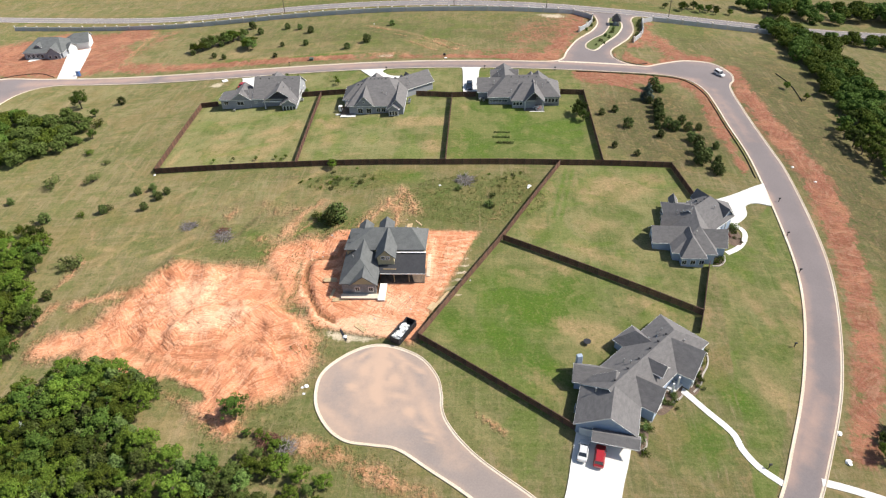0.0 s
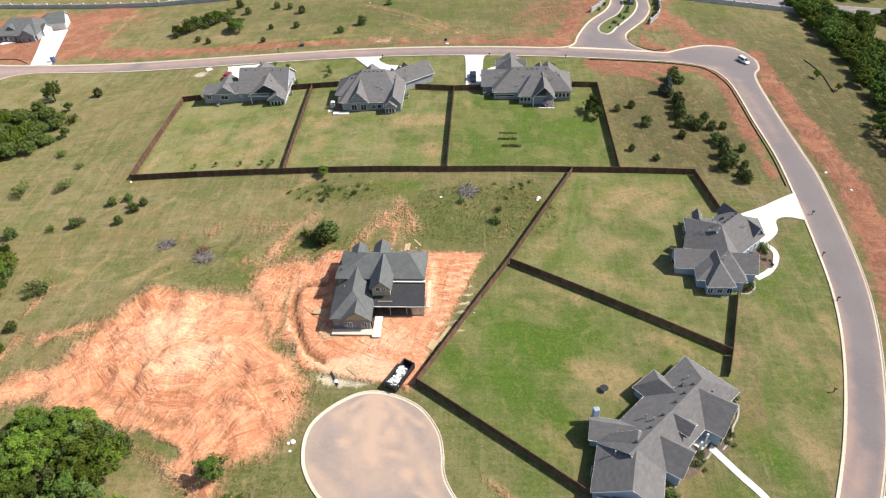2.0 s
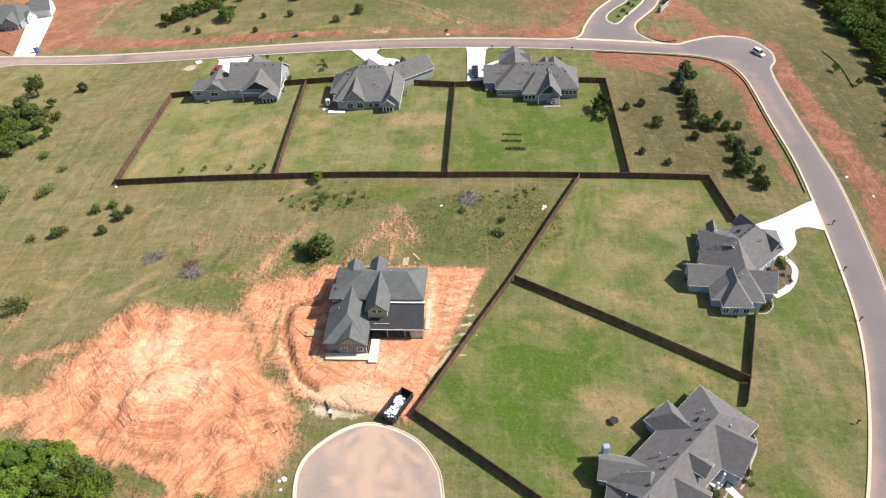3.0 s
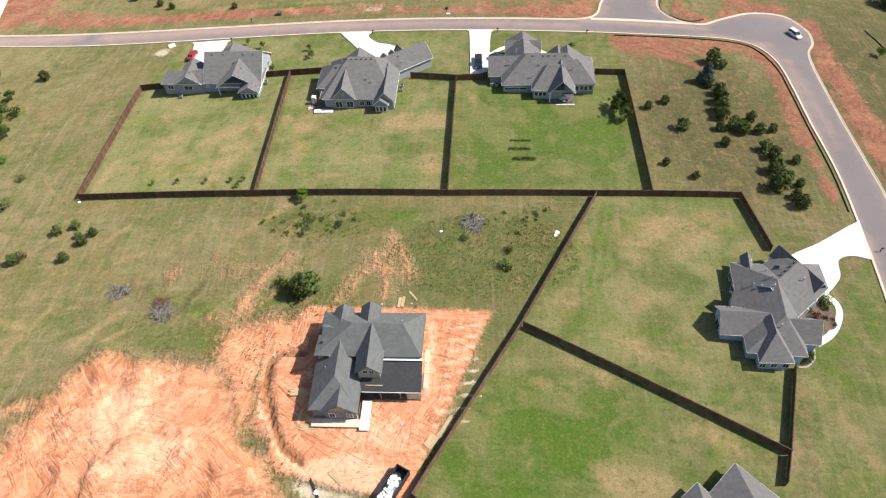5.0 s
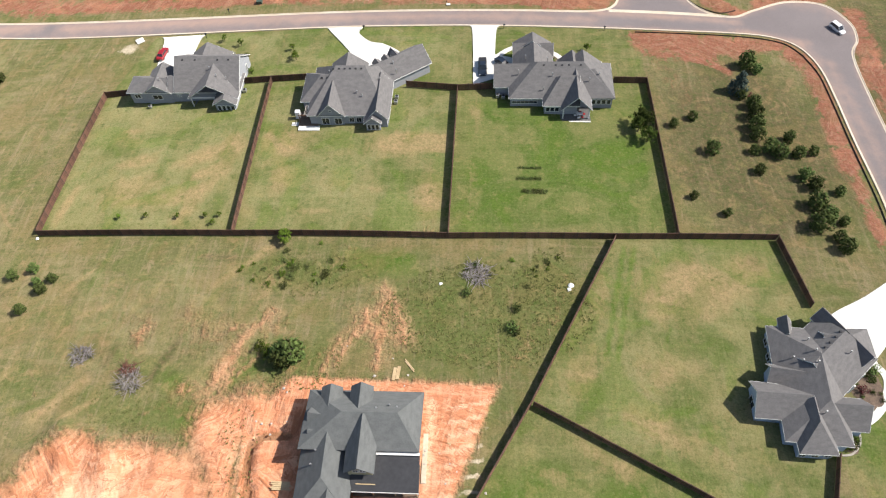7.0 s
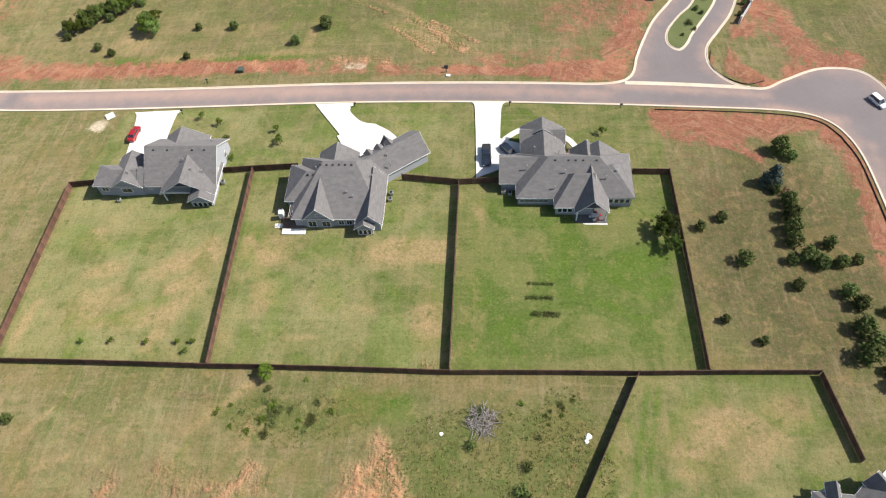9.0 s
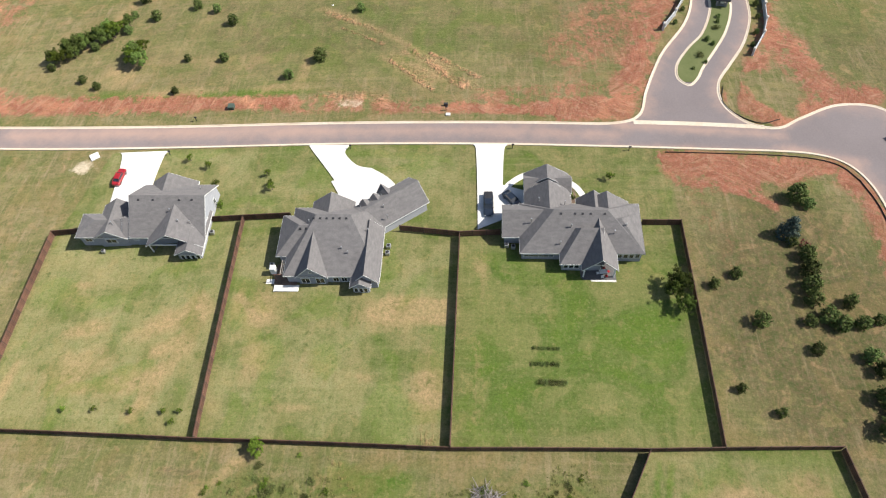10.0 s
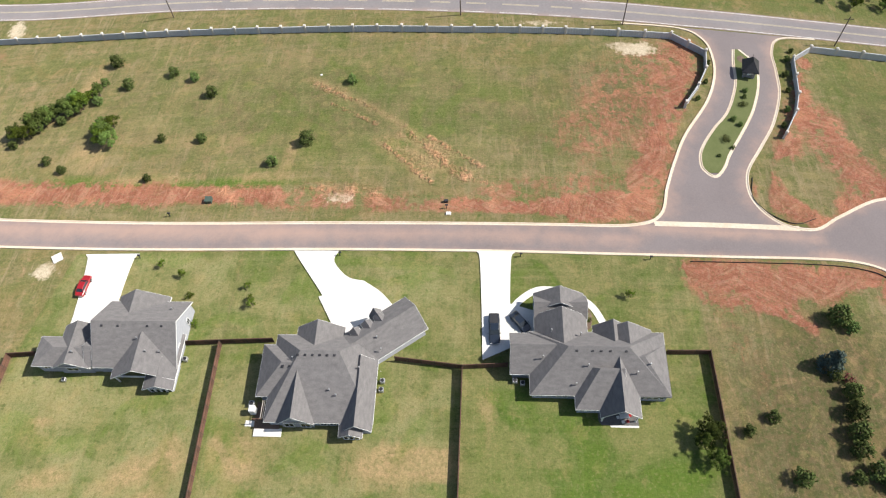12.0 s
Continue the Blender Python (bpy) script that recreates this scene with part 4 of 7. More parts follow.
    col = mix(calc("MULTIPLY", step(tex(0.19, 5, None, 0.6, 1.0), 0.57, 0.68), calc("MULTIPLY", rough_field, 0.5)), col, mix(0.55, col, (0.42, 0.25, 0.145)))
    tuft = tex(1.9, 3, None, 0.5)
    col = mix(calc("MULTIPLY", step(tuft, 0.56, 0.68), calc("MULTIPLY", step(dirtmask, 0.6, 0.1), 0.45)), col, mix(0.6, col, (0.04, 0.075, 0.016)))
    col = mix(calc("MULTIPLY", step(tuft, 0.44, 0.33), calc("MULTIPLY", step(dirtmask, 0.6, 0.1), 0.4)), col, mix(0.6, col, (0.3, 0.245, 0.12)))
    col = mix(calc("MULTIPLY", step(grain, 0.38, 0.66, 0.0, 0.55), calc("SUBTRACT", 1.0, calc("MULTIPLY", dirtmask, 0.6))), col, mix(0.5, col, (0.035, 0.042, 0.008)))
    l.new(col, b.inputs["Base Color"])
    bp = n.new("ShaderNodeBump")
    bp.inputs["Strength"].default_value, bp.inputs["Distance"].default_value = 0.8, 0.34
    bare = calc("MAXIMUM", dirtmask, calc("MULTIPLY", red, 0.6))
    h = calc("ADD", calc("MULTIPLY", calc("ADD", scrape, calc("ADD", calc("MULTIPLY", scrape2, 0.5), calc("MULTIPLY", scrape3, 1.3))), calc("ADD", calc("MULTIPLY", bare, 1.6), 0.05)), calc("ADD", calc("MULTIPLY", fine, 0.5), calc("MULTIPLY", grain, 0.22)))
    l.new(h, bp.inputs["Height"])
    l.new(bp.outputs["Normal"], b.inputs["Normal"])
    return m


gme.materials.append(ground_material())

# ---- streets ----
INNER = [(-183, 205), (-180.3, 231), (-175.5, 241), (-166, 244.4), (-150, 242.6), (-118, 238.4), (-74, 235), (-31, 233.8), (10, 233.3), (24, 233.3), (42, 233.5), (58, 234), (66, 233.8), (71.5, 232.2), (75, 228.5), (77, 222), (77.5, 212), (77.6, 198),
         (78.3, 181), (77.8, 166), (76.4, 145), (74.6, 128), (70.8, 112), (64, 93.3), (56.4, 77.4), (51.4, 68), (42, 54), (24, 36)]
OUTER = [(-213, 205), (-211, 243), (-196, 254.4), (-176, 252.6), (-153, 249.7), (-120, 246), (-74, 242), (-31, 240.6), (10, 240.3), (24, 240.7), (42, 240.9), (60, 241.4), (66, 245), (76, 250.2), (86, 250.2), (90.8, 243), (90.4, 235.5), (87, 227.5),
         (86.4, 205), (86.9, 186), (87.3, 172), (85.6, 147), (83.2, 129), (78.5, 111), (71.5, 92), (63, 75.5), (58, 67), (48.5, 52.5)]
tagged(ribbon("road_main", INNER, OUTER, 0.05, M_ASPHALT, 10), "grey asphalt residential street with pale concrete kerbs", "road", kind="structure")
ENTRY_W = [(24, 240.7), (29.5, 243.5), (31.8, 250.7), (34.5, 258), (38, 265.8), (44.5, 276.3), (47.8, 285), (48.6, 292), (47.5, 298), (42.5, 302), (28, 303.2)]
ENTRY_E = [(60, 241.4), (53.5, 242.6), (49.3, 248), (49.6, 255), (54, 262.5), (58.6, 270.2), (62.3, 280), (63.4, 288), (64, 295), (67, 300), (76, 300.8)]
tagged(ribbon("road_entry", ENTRY_W, ENTRY_E, 0.056, M_ASPHALT, 8), "grey asphalt entrance street of a subdivision", "road", kind="structure")
CUL_L = [(-20.5, 98.7), (-26.3, 97.1), (-31.8, 91.6), (-32.1, 84.7), (-29.1, 79), (-24.9, 75.7), (-19.5, 74.8), (-15, 74), (-8.9, 70), (-1.9, 65.2), (8, 57), (22, 44)]
CUL_R = [(-20, 98.7), (-12.7, 96), (-8.6, 91), (-7.4, 86.5), (-7.2, 83.5), (-6.5, 81), (-5.2, 78.7), (-3, 75.8), (1, 71.9), (9.6, 65.4), (18, 58.3), (34, 44)]
tagged(ribbon("road_court", CUL_L, CUL_R, 0.05, M_COURT, 14), "grey asphalt turning circle with clay dust", "road", kind="structure")
HIGH_S = [(-330, 345), (-220, 330), (-146, 318.3), (-92, 314.9), (-29, 308.8), (28.4, 304.2), (49, 302.6), (94, 300.2), (180, 297), (330, 290)]
HIGH_N = [(x + 1.2, y + 7.6) for x, y in HIGH_S]
tagged(ribbon("road_highway", HIGH_S, HIGH_N, 0.062, M_HIGHWAY, 6), "grey two-lane country road with painted lines", "road", kind="structure")


def between(t):
    return [(a[0] + (b[0] - a[0]) * t, a[1] + (b[1] - a[1]) * t) for a, b in zip(HIGH_S, HIGH_N)]


for t, mt in ((0.06, M_PAINTLINE), (0.485, M_YELLOW), (0.53, M_YELLOW), (0.94, M_PAINTLINE)):
    tagged(sweep("trim_road_line", between(t), [(-0.08, 0.07), (0.08, 0.07)], mt, 6), "faded painted road line", "road marking", kind="structure")
KERB = [(-0.5, 0.02), (-0.5, 0.075), (-0.14, 0.085), (-0.06, 0.2), (0.12, 0.21), (0.14, -0.1)]
KERB_R = [(-s, u) for s, u in KERB]


def kerb(line, profile):
    return tagged(sweep("trim_kerb", line, profile, M_KERB, 8), "pale concrete kerb and gutter stained by clay", "kerb", kind="structure")


kerb(INNER, KERB_R)
kerb(OUTER[:10] + ENTRY_W[1:], KERB)
kerb(ENTRY_E[::-1] + OUTER[12:], KERB)
kerb(CUL_L[::-1][:-1] + [(-20.2, 98.8)] + CUL_R[1:], KERB)
tagged(sweep("trim_valley_gutter", [(28, 241.0), (42, 241.2), (57, 241.3)], [(-0.6, 0.055), (-0.55, 0.076), (0.0, 0.068), (0.55, 0.08), (0.6, 0.055)], M_KERB, 8), "pale concrete valley gutter across the entrance", "gutter", kind="structure")
MED_L = [(41.2, 254.7), (40.2, 256.8), (41, 261.2), (44.6, 267.3), (49, 273.3), (52.6, 282.5), (53.6, 290), (54.6, 295)]
MED_R = [(43.5, 254.8), (45.0, 257.0), (46.6, 260.4), (50.6, 267), (54.6, 274.3), (57.7, 283), (58.4, 290), (55.6, 295)]
M_TURF = material("median_turf", (0.13, 0.145, 0.055), (0.1, 0.12, 0.04), 0.4, 3.0, 0.95, bump=0.5)
tagged(ribbon("pavement_median", MED_L, MED_R, 0.2, M_TURF, 6), "planted grass median between entrance lanes", "median", kind="structure")
kerb(MED_R[::-1] + [(42.4, 254.0)] + MED_L, KERB_R[::-1])


# ---- driveways and walks ----
def slab(name, left, right, label, lift=0.225, cross=6, smooth_edges=True):
    return tagged(ribbon(name, left, right, lift, M_CONCRETE, cross, 6, 0.4, smooth_edges), label, "driveway", kind="structure")


slab("pavement_drive", [(-88, 234.6), (-87, 232.5), (-85.8, 222), (-85.5, 214)], [(-76, 234.2), (-77, 232.3), (-77.3, 222), (-77.5, 216)], "white concrete driveway, sunlit and clean")
slab("pavement_drive", [(-43.4, 233.8), (-41.9, 231.5), (-36, 223), (-32.2, 216)], [(-34.4, 233.6), (-35, 231.2), (-32, 227.6), (-28.5, 226.6)], "white concrete driveway flaring to a wide court")
slab("pavement_drive", [(-37, 223.2), (-33, 216.2), (-31, 214)], [(-28.6, 226.6), (-25, 224), (-21.6, 220)], "white concrete parking court", 0.229)
slab("pavement_drive", [(-7.2, 233.4), (-6.6, 231.5), (-6.2, 221), (-6, 210.5)], [(0.2, 233.4), (-0.6, 231.5), (-1, 221), (-1, 213)], "white concrete driveway beside the house")
slab("pavement_drive", [(-1.2, 222), (-1.2, 214)], [(5, 220), (5, 214)], "white concrete side apron", 0.221, 4, False)
slab("pavement_drive", [(78.2, 164.5), (74, 161.8), (67, 157), (59.8, 152.8), (57, 149)], [(76.9, 153.6), (73, 154.2), (69.8, 152.6), (68.6, 148), (64, 143)], "white concrete driveway swinging to the garage")
slab("pavement_drive", [(17.6, 78.8), (16.4, 74), (14.6, 66.5), (12, 60)], [(27.4, 76.4), (26.2, 72.5), (24.2, 66.5), (21, 54)], "white concrete driveway with two parked cars")
slab("pavement_drive", [(-169.5, 251.5), (-173, 262), (-178, 276), (-181, 284)], [(-161, 250.8), (-164.5, 262), (-168, 274), (-172, 287)], "white concrete driveway of an unfinished house")


def path(line, width, label):
    w = width / 2
    return tagged(sweep("pavement_walk", line, [(-w, -0.1), (-w, 0.1), (w, 0.1), (w, -0.1)], M_CONCRETE, 8), label, "walkway", kind="structure")


path([(-1, 219.5), (0.6, 222.4), (4.4, 225), (9.4, 224.6), (13.6, 222.2), (15.6, 218.8), (16, 217)], 1.3, "curved white concrete garden walk")
path([(64.4, 144), (66, 141), (65, 137.6), (62.6, 134.4), (59.2, 132)], 1.3, "curved white concrete garden walk")
path([(37.4, 91), (39.3, 89.6), (43, 85), (46.6, 80.6), (47.6, 77), (49.6, 73.6), (53, 70.6)], 1.3, "winding white concrete garden walk")
path([(60, 71.6), (66, 70.2), (80, 66)], 1.5, "white concrete pavement")
path([(-46.5, 198.6), (-40.8, 198.4)], 1.0, "white concrete patio edge")


def bed(name, x, y, rx, ry, rz, label):
    """A planting bed, slightly mounded, edged with stones."""
    v, f, n = [(x, y, gz(x, y) + 0.22)], [], 28
    for ring, lift in ((0.55, 0.2), (1.0, 0.04)):
        for i in range(n):
            a = 2 * math.pi * i / n
            k = ring * (1 + 0.09 * math.sin(3 * a + x))
            px, py = k * rx * math.cos(a), k * ry * math.sin(a)
            c, s = math.cos(radians(rz)), math.sin(radians(rz))
            qx, qy = x + px * c - py * s, y + px * s + py * c
            v.append((qx, qy, gz(qx, qy) + lift))
    for i in range(n):
        j = (i + 1) % n
        f += [(0, 1 + i, 1 + j), (1 + i, 1 + n + i, 1 + n + j, 1 + j)]
    return tagged(link_mesh(name, v, f, M_MULCH, smooth=True), label, "planting bed", kind="structure")


bed("ground_bed", 62, 139, 3.0, 4.2, 15, "brown mulch bed with small shrubs")
bed("ground_bed", 36.5, 88.5, 2.2, 5.5, -35, "stone-edged mulch bed along the house")
bed("ground_bed", 42.5, 93, 1.6, 4.5, -20, "stone-edged mulch bed along the house")
bed("ground_bed", 29.2, 77.8, 1.5, 3.0, -20, "stone-edged mulch bed by the garage")
def edging(line, label="grey stone edging round a planting bed"):
    return tagged(sweep("trim_edging", line, [(-0.16, -0.05), (-0.16, 0.16), (0.16, 0.18), (0.16, -0.05)], M_STONE, 6), label, "edging", kind="structure")


edging([(31.6, 81.7), (33.4, 84.4), (35.5, 85.9), (38.2, 87.4), (39.2, 88.6)])
edging([(41.4, 89.2), (43.4, 91.4), (44.2, 93.6), (45.8, 96.2), (46.4, 98.8), (45.4, 100.6)])
edging([(28.4, 79.2), (29.8, 78.8), (30.2, 77), (29.4, 75.8), (28.2, 75.6)])
edging([(58.4, 131), (57.9, 128.9), (56.2, 127.2), (54.4, 126.8)])
bed("ground_bed", 56.2, 128.8, 1.4, 1.6, 20, "mulch bed with dark shrubs behind stone edging")
bed("ground_bed", 12.4, 219.4, 1.5, 2.4, 10, "mulch bed with tan grasses")
bed("ground_bed", 55.5, 291.5, 1.6, 2.4, 0, "mulch bed at the entrance median")

# ---- fences ----
PANEL = 2.4


def panel_mesh():
    bm = bmesh.new()
    for i in range(16):
        add_box(bm, -1.125 + 0.15 * i, 0.0 + (0.006 if i % 2 else 0), 0.93, 0.142, 0.02, 1.78 + 0.015 * (i % 3))
    for z in (0.3, 0.95, 1.6):
        add_box(bm, 0, -0.04, z, 2.38, 0.04, 0.09)
    add_box(bm, 0, -0.01, 1.84, 2.4, 0.13, 0.035)
    me = bpy.data.meshes.new("panel")
    bm.to_mesh(me)
    bm.free()
    me.materials.append(M_FENCE)
    return me


def post_mesh():
    bm = bmesh.new()
    add_box(bm, 0, -0.03, 0.95, 0.11, 0.11, 2.0)
    add_box(bm, 0, -0.03, 1.97, 0.15, 0.15, 0.04)
    me = bpy.data.meshes.new("post")
    bm.to_mesh(me)
    bm.free()
    me.materials.append(M_POST)
    return me


PANEL_ME, POST_ME = panel_mesh(), post_mesh()


def fence(line, label="dark brown stained wooden privacy fence on grass"):
    x0, y0 = line[0]
    f = thing("fence", x0, y0, gz(x0, y0), 0, label, "fence", "privacy fences")
    base = Vector((x0, y0, gz(x0, y0)))
    for (ax, ay), (bx, by) in zip(line, line[1:]):
        l = math.hypot(bx - ax, by - ay)
        n = max(1, round(l / PANEL))
        yaw = math.degrees(math.atan2(by - ay, bx - ax))
        for i in range(n + 1):
            px, py = ax + (bx - ax) * i / n, ay + (by - ay) * i / n
            p = new("post", POST_ME)
            p.parent = f
            p.matrix_basis = Matrix.Translation(Vector((px, py, gz(px, py) - 0.05)) - base) @ pose(0, 0, 0, 0, 0, yaw)
            if i < n:
                qx, qy = ax + (bx - ax) * (i + 1) / n, ay + (by - ay) * (i + 1) / n
                z0, z1 = gz(px, py), gz(qx, qy)
                o = new("panel", PANEL_ME)
                o.parent = f
                tilt = math.degrees(math.atan2(z1 - z0, l / n))
                o.matrix_basis = Matrix.Translation(Vector(((px + qx) / 2, (py + qy) / 2, (z0 + z1) / 2)) - base) @ pose(0, 0, 0, 0, -tilt, yaw) @ Matrix.Diagonal((l / n / PANEL, 1, 1, 1))
    return f


fence([(-96, 169.4), (-53.1, 167.5), (-10, 166.5), (22.2, 167.3), (53.4, 169.0)])
fence([(-96, 169.8), (-95.6, 211.8), (-89.6, 212)])
fence([(-53.1, 167.8), (-53.9, 213.4)])
fence([(-61.2, 213.5), (-44, 213.9)])
fence([(-10, 166.8), (-9.5, 208.7)])
fence([(-21.4, 210.3), (-9.6, 208.9), (-1.6, 209.4)])
fence([(34.2, 168.2), (33.8, 212.9), (26.2, 212.6)])
fence([(22.1, 167.0), (5.1, 133), (-13, 100.6), (17.3, 79.3)])
fence([(53.5, 168.7), (56.3, 154)])
fence([(5.4, 132.8), (48.2, 110.3), (53.5, 126.6)])
fence([(48.1, 110), (46.3, 105)])


def slat_wall(line, label):
    """A subdivision wall: ribbed precast panels between capped columns."""
    x0, y0 = line[0]
    w = thing("boundary_wall", x0, y0, gz(x0, y0), 0, label, "wall", "boundary walls")
    base = Vector((x0, y0, gz(x0, y0)))
    bm = bmesh.new()
    for i in range(10):
        add_box(bm, -2.7 + 0.6 * i, 0, 0.9, 0.34, 0.26, 1.74, 0, 0.03)
    add_box(bm, 0, 0, 0.9, 6.0, 0.08, 1.7)
    add_box(bm, 0, 0, 1.83, 6.0, 0.16, 0.09)
    add_box(bm, 0, 0, 0.1, 6.0, 0.15, 0.2)
    pm = bpy.data.meshes.new("wall_panel")
    bm.to_mesh(pm)
    bm.free()
    pm.materials.append(M_WALLPANEL)
    bm = bmesh.new()
    add_box(bm, 0, 0, 1.1, 0.5, 0.5, 2.3, 0, 0.02)
    add_box(bm, 0, 0, 2.3, 0.68, 0.68, 0.14, 0, 0.03)
    add_box(bm, 0, 0, 2.42, 0.5, 0.5, 0.12, 0, 0.03)
    cm = bpy.data.meshes.new("column")
    bm.to_mesh(cm)
    bm.free()
    cm.materials.append(M_COLUMN)
    for (ax, ay), (bx, by) in zip(line, line[1:]):
        l = math.hypot(bx - ax, by - ay)
        n = max(1, round(l / 6.0))
        yaw = math.degrees(math.atan2(by - ay, bx - ax))
        for i in range(n):
            px, py, qx, qy = ax + (bx - ax) * i / n, ay + (by - ay) * i / n, ax + (bx - ax) * (i + 1) / n, ay + (by - ay) * (i + 1) / n
            z0, z1 = gz(px, py), gz(qx, qy)
            c = new("column", cm)
            c.parent, c.matrix_basis = w, Matrix.Translation(Vector((px, py, z0 - 0.05)) - base) @ pose(0, 0, 0, 0, 0, yaw)
            o = new("wall_panel", pm)
            o.parent = w
            o.matrix_basis = Matrix.Translation(Vector(((px + qx) / 2, (py + qy) / 2, (z0 + z1) / 2)) - base) @ pose(0, 0, 0, 0, -math.degrees(math.atan2(z1 - z0, l / n)), yaw) @ Matrix.Diagonal((l / n / 6.0, 1, 1, 1))
    c = new("column", cm)
    c.parent, c.matrix_basis = w, Matrix.Translation(Vector((*line[-1], gz(*line[-1]) - 0.05)) - base)
    return w


slat_wall([(-225, 318.5), (-140, 307.2), (-113.8, 305.7), (-89, 304.2), (-57.6, 301.9), (-14, 299.4), (13.9, 298.8), (39.5, 298), (46.8, 292), (45.8, 286), (43, 280), (39.2, 274)], "grey ribbed precast subdivision wall with pale capped columns")
slat_wall([(59.7, 266), (63.8, 273.2), (65.8, 279), (67.8, 291.5), (73.1, 295.8), (92, 294.6), (130, 293), (190, 290)], "grey ribbed precast wall curving in from the entrance")


# ---- houses ----
class House:
    """A house of hipped and gabled volumes. Each volume runs along a line from a to b."""

    def __init__(self, x, y, label, wall, roof, z=None):
        self.o = Vector((x, y, gz(x, y) if z is None else z))
        self.ob = thing("house", *self.o, 0, label, "house", "houses")
        self.wall, self.roof = wall, roof

    def frame_of(self, a, b):
        a, b = Vector((*a, 0)), Vector((*b, 0))
        d = (b - a)
        l = d.length
        m = Matrix.Translation((a + b) / 2 - Vector((self.o.x, self.o.y, 0))) @ pose(0, 0, 0, 0, 0, math.degrees(math.atan2(d.y, d.x)))
        return m, l

    def volume(self, a, b, width, eave=3.0, top=6.5, ends="hh", wall=None, roof=None, floor=-0.8, gable=None, walls=True, fascia=None, hips=None):
        """A roofed volume along a line; width: both halves, or (left half, right half); eave: one height or (left, right). ends: h hipped or g gabled, at a and at b."""
        m, l = self.frame_of(a, b)
        wl, wr = width if isinstance(width, tuple) else (width / 2, width / 2)
        el, er = eave if isinstance(eave, tuple) else (eave, eave)
        x = l / 2
        inset = min((wl + wr) / 2, l * (0.45 if ends == "hh" else 0.9))
        ra = -x + (inset if ends[0] == "h" else 0)
        rb = x - (inset if ends[1] == "h" else 0)
        if hips:
            ra, rb = -x + hips[0], x - hips[1]
        top_ = [(-x, -wr, er), (x, -wr, er), (x, wl, el), (-x, wl, el), (ra, 0, top), (rb, 0, top)]
        top_z, top = top, top_
        th = 0.2
        v = [m @ Vector(p) for p in top] + [m @ (Vector(p) - Vector((0, 0, th))) for p in top]
        f = [(0, 1, 5, 4), (2, 3, 4, 5)]
        f += [(3, 0, 4)] if ends[0] == "h" else []
        f += [(1, 2, 5)] if ends[1] == "h" else []
        under = [tuple(i + 6 for i in q)[::-1] for q in f]
        side = [(0, 1), (2, 3)] + ([(3, 0)] if ends[0] == "h" else [(3, 4), (4, 0)]) + ([(1, 2)] if ends[1] == "h" else [(1, 5), (5, 2)])
        rim = [(i, i + 6, j + 6, j) for i, j in side]
        link_mesh("roof", v, f + under + rim, roof or self.roof, self.ob)
        # pale fascia boards just outside the roof's edges
        for i, j in side:
            p, q = Vector(top[i]), Vector(top[j])
            out = Vector((q.y - p.y, p.x - q.x, 0)).normalized()
            fv = [m @ (e + out * s + Vector((0, 0, u))) for e in (p, q) for s, u in ((0.008, -0.03), (0.045, -0.03), (0.045, -0.22), (0.008, -0.22))]
            link_mesh("fascia", fv, [(0, 1, 5, 4), (1, 2, 6, 5), (2, 3, 7, 6), (3, 0, 4, 7), (0, 3, 2, 1), (4, 5, 6, 7)], fascia or M_FASCIA, self.ob)
        if walls:
            o = 0.45
            wx0, wx1, y0, y1 = -x + o, x - o, -wr + o, wl - o
            h0, h1 = er - 0.02, el - 0.02
            pts = [(wx0, y0, floor), (wx1, y0, floor), (wx1, y1, floor), (wx0, y1, floor), (wx0, y0, h0), (wx1, y0, h0), (wx1, y1, h1), (wx0, y1, h1)]
            fw = [(0, 1, 5, 4), (1, 2, 6, 5), (2, 3, 7, 6), (3, 0, 4, 7), (4, 5, 6, 7)]
            link_mesh("wall", [m @ Vector(p) for p in pts], fw, wall or self.wall, self.ob)
            for e, gx in ((ends[0], wx0), (ends[1], wx1)):
                if e == "g":
                    s = 0.06 if gx > 0 else -0.06
                    pk = top_z - 0.3
                    gp = [(gx - s, y0, h0), (gx - s, y1, h1), (gx - s, 0, pk), (gx + s, y0, h0), (gx + s, y1, h1), (gx + s, 0, pk)]
                    link_mesh("gable", [m @ Vector(p) for p in gp], [(0, 2, 1), (3, 4, 5), (0, 1, 4, 3), (1, 2, 5, 4), (2, 0, 3, 5)], gable or wall or self.wall, self.ob)
        return m

    def window(self, x, y, z, w, h, yaw, kind="window", panes=2):
        """A framed window or door whose outside faces yaw degrees; x, y in the plan, z above the floor."""
        m = Matrix.Translation(Vector((x, y, 0)) - Vector((self.o.x, self.o.y, 0)) + Vector((0, 0, z))) @ pose(0, 0, 0, 0, 0, yaw + 90)
        bm = bmesh.new()
        for dx in (-w / 2, w / 2):
            add_box(bm, dx, -0.03, 0, 0.1, 0.12, h + 0.1, m=m)
        for dz in (-h / 2, h / 2):
            add_box(bm, 0, -0.034, dz, w + 0.1, 0.12, 0.1, m=m)
        for i in range(1, panes):
            add_box(bm, -w / 2 + w * i / panes, -0.03, 0, 0.06, 0.1, h, m=m)
        fr = part("window_frame" if kind == "window" else "door_frame", bm, M_TRIM, self.ob, "white frame")
        bm = bmesh.new()
        add_box(bm, 0, -0.01, 0, w, 0.06, h, m=m)
        part("pane", bm, M_GLASS if kind == "window" else M_TRIM, fr)
        return fr

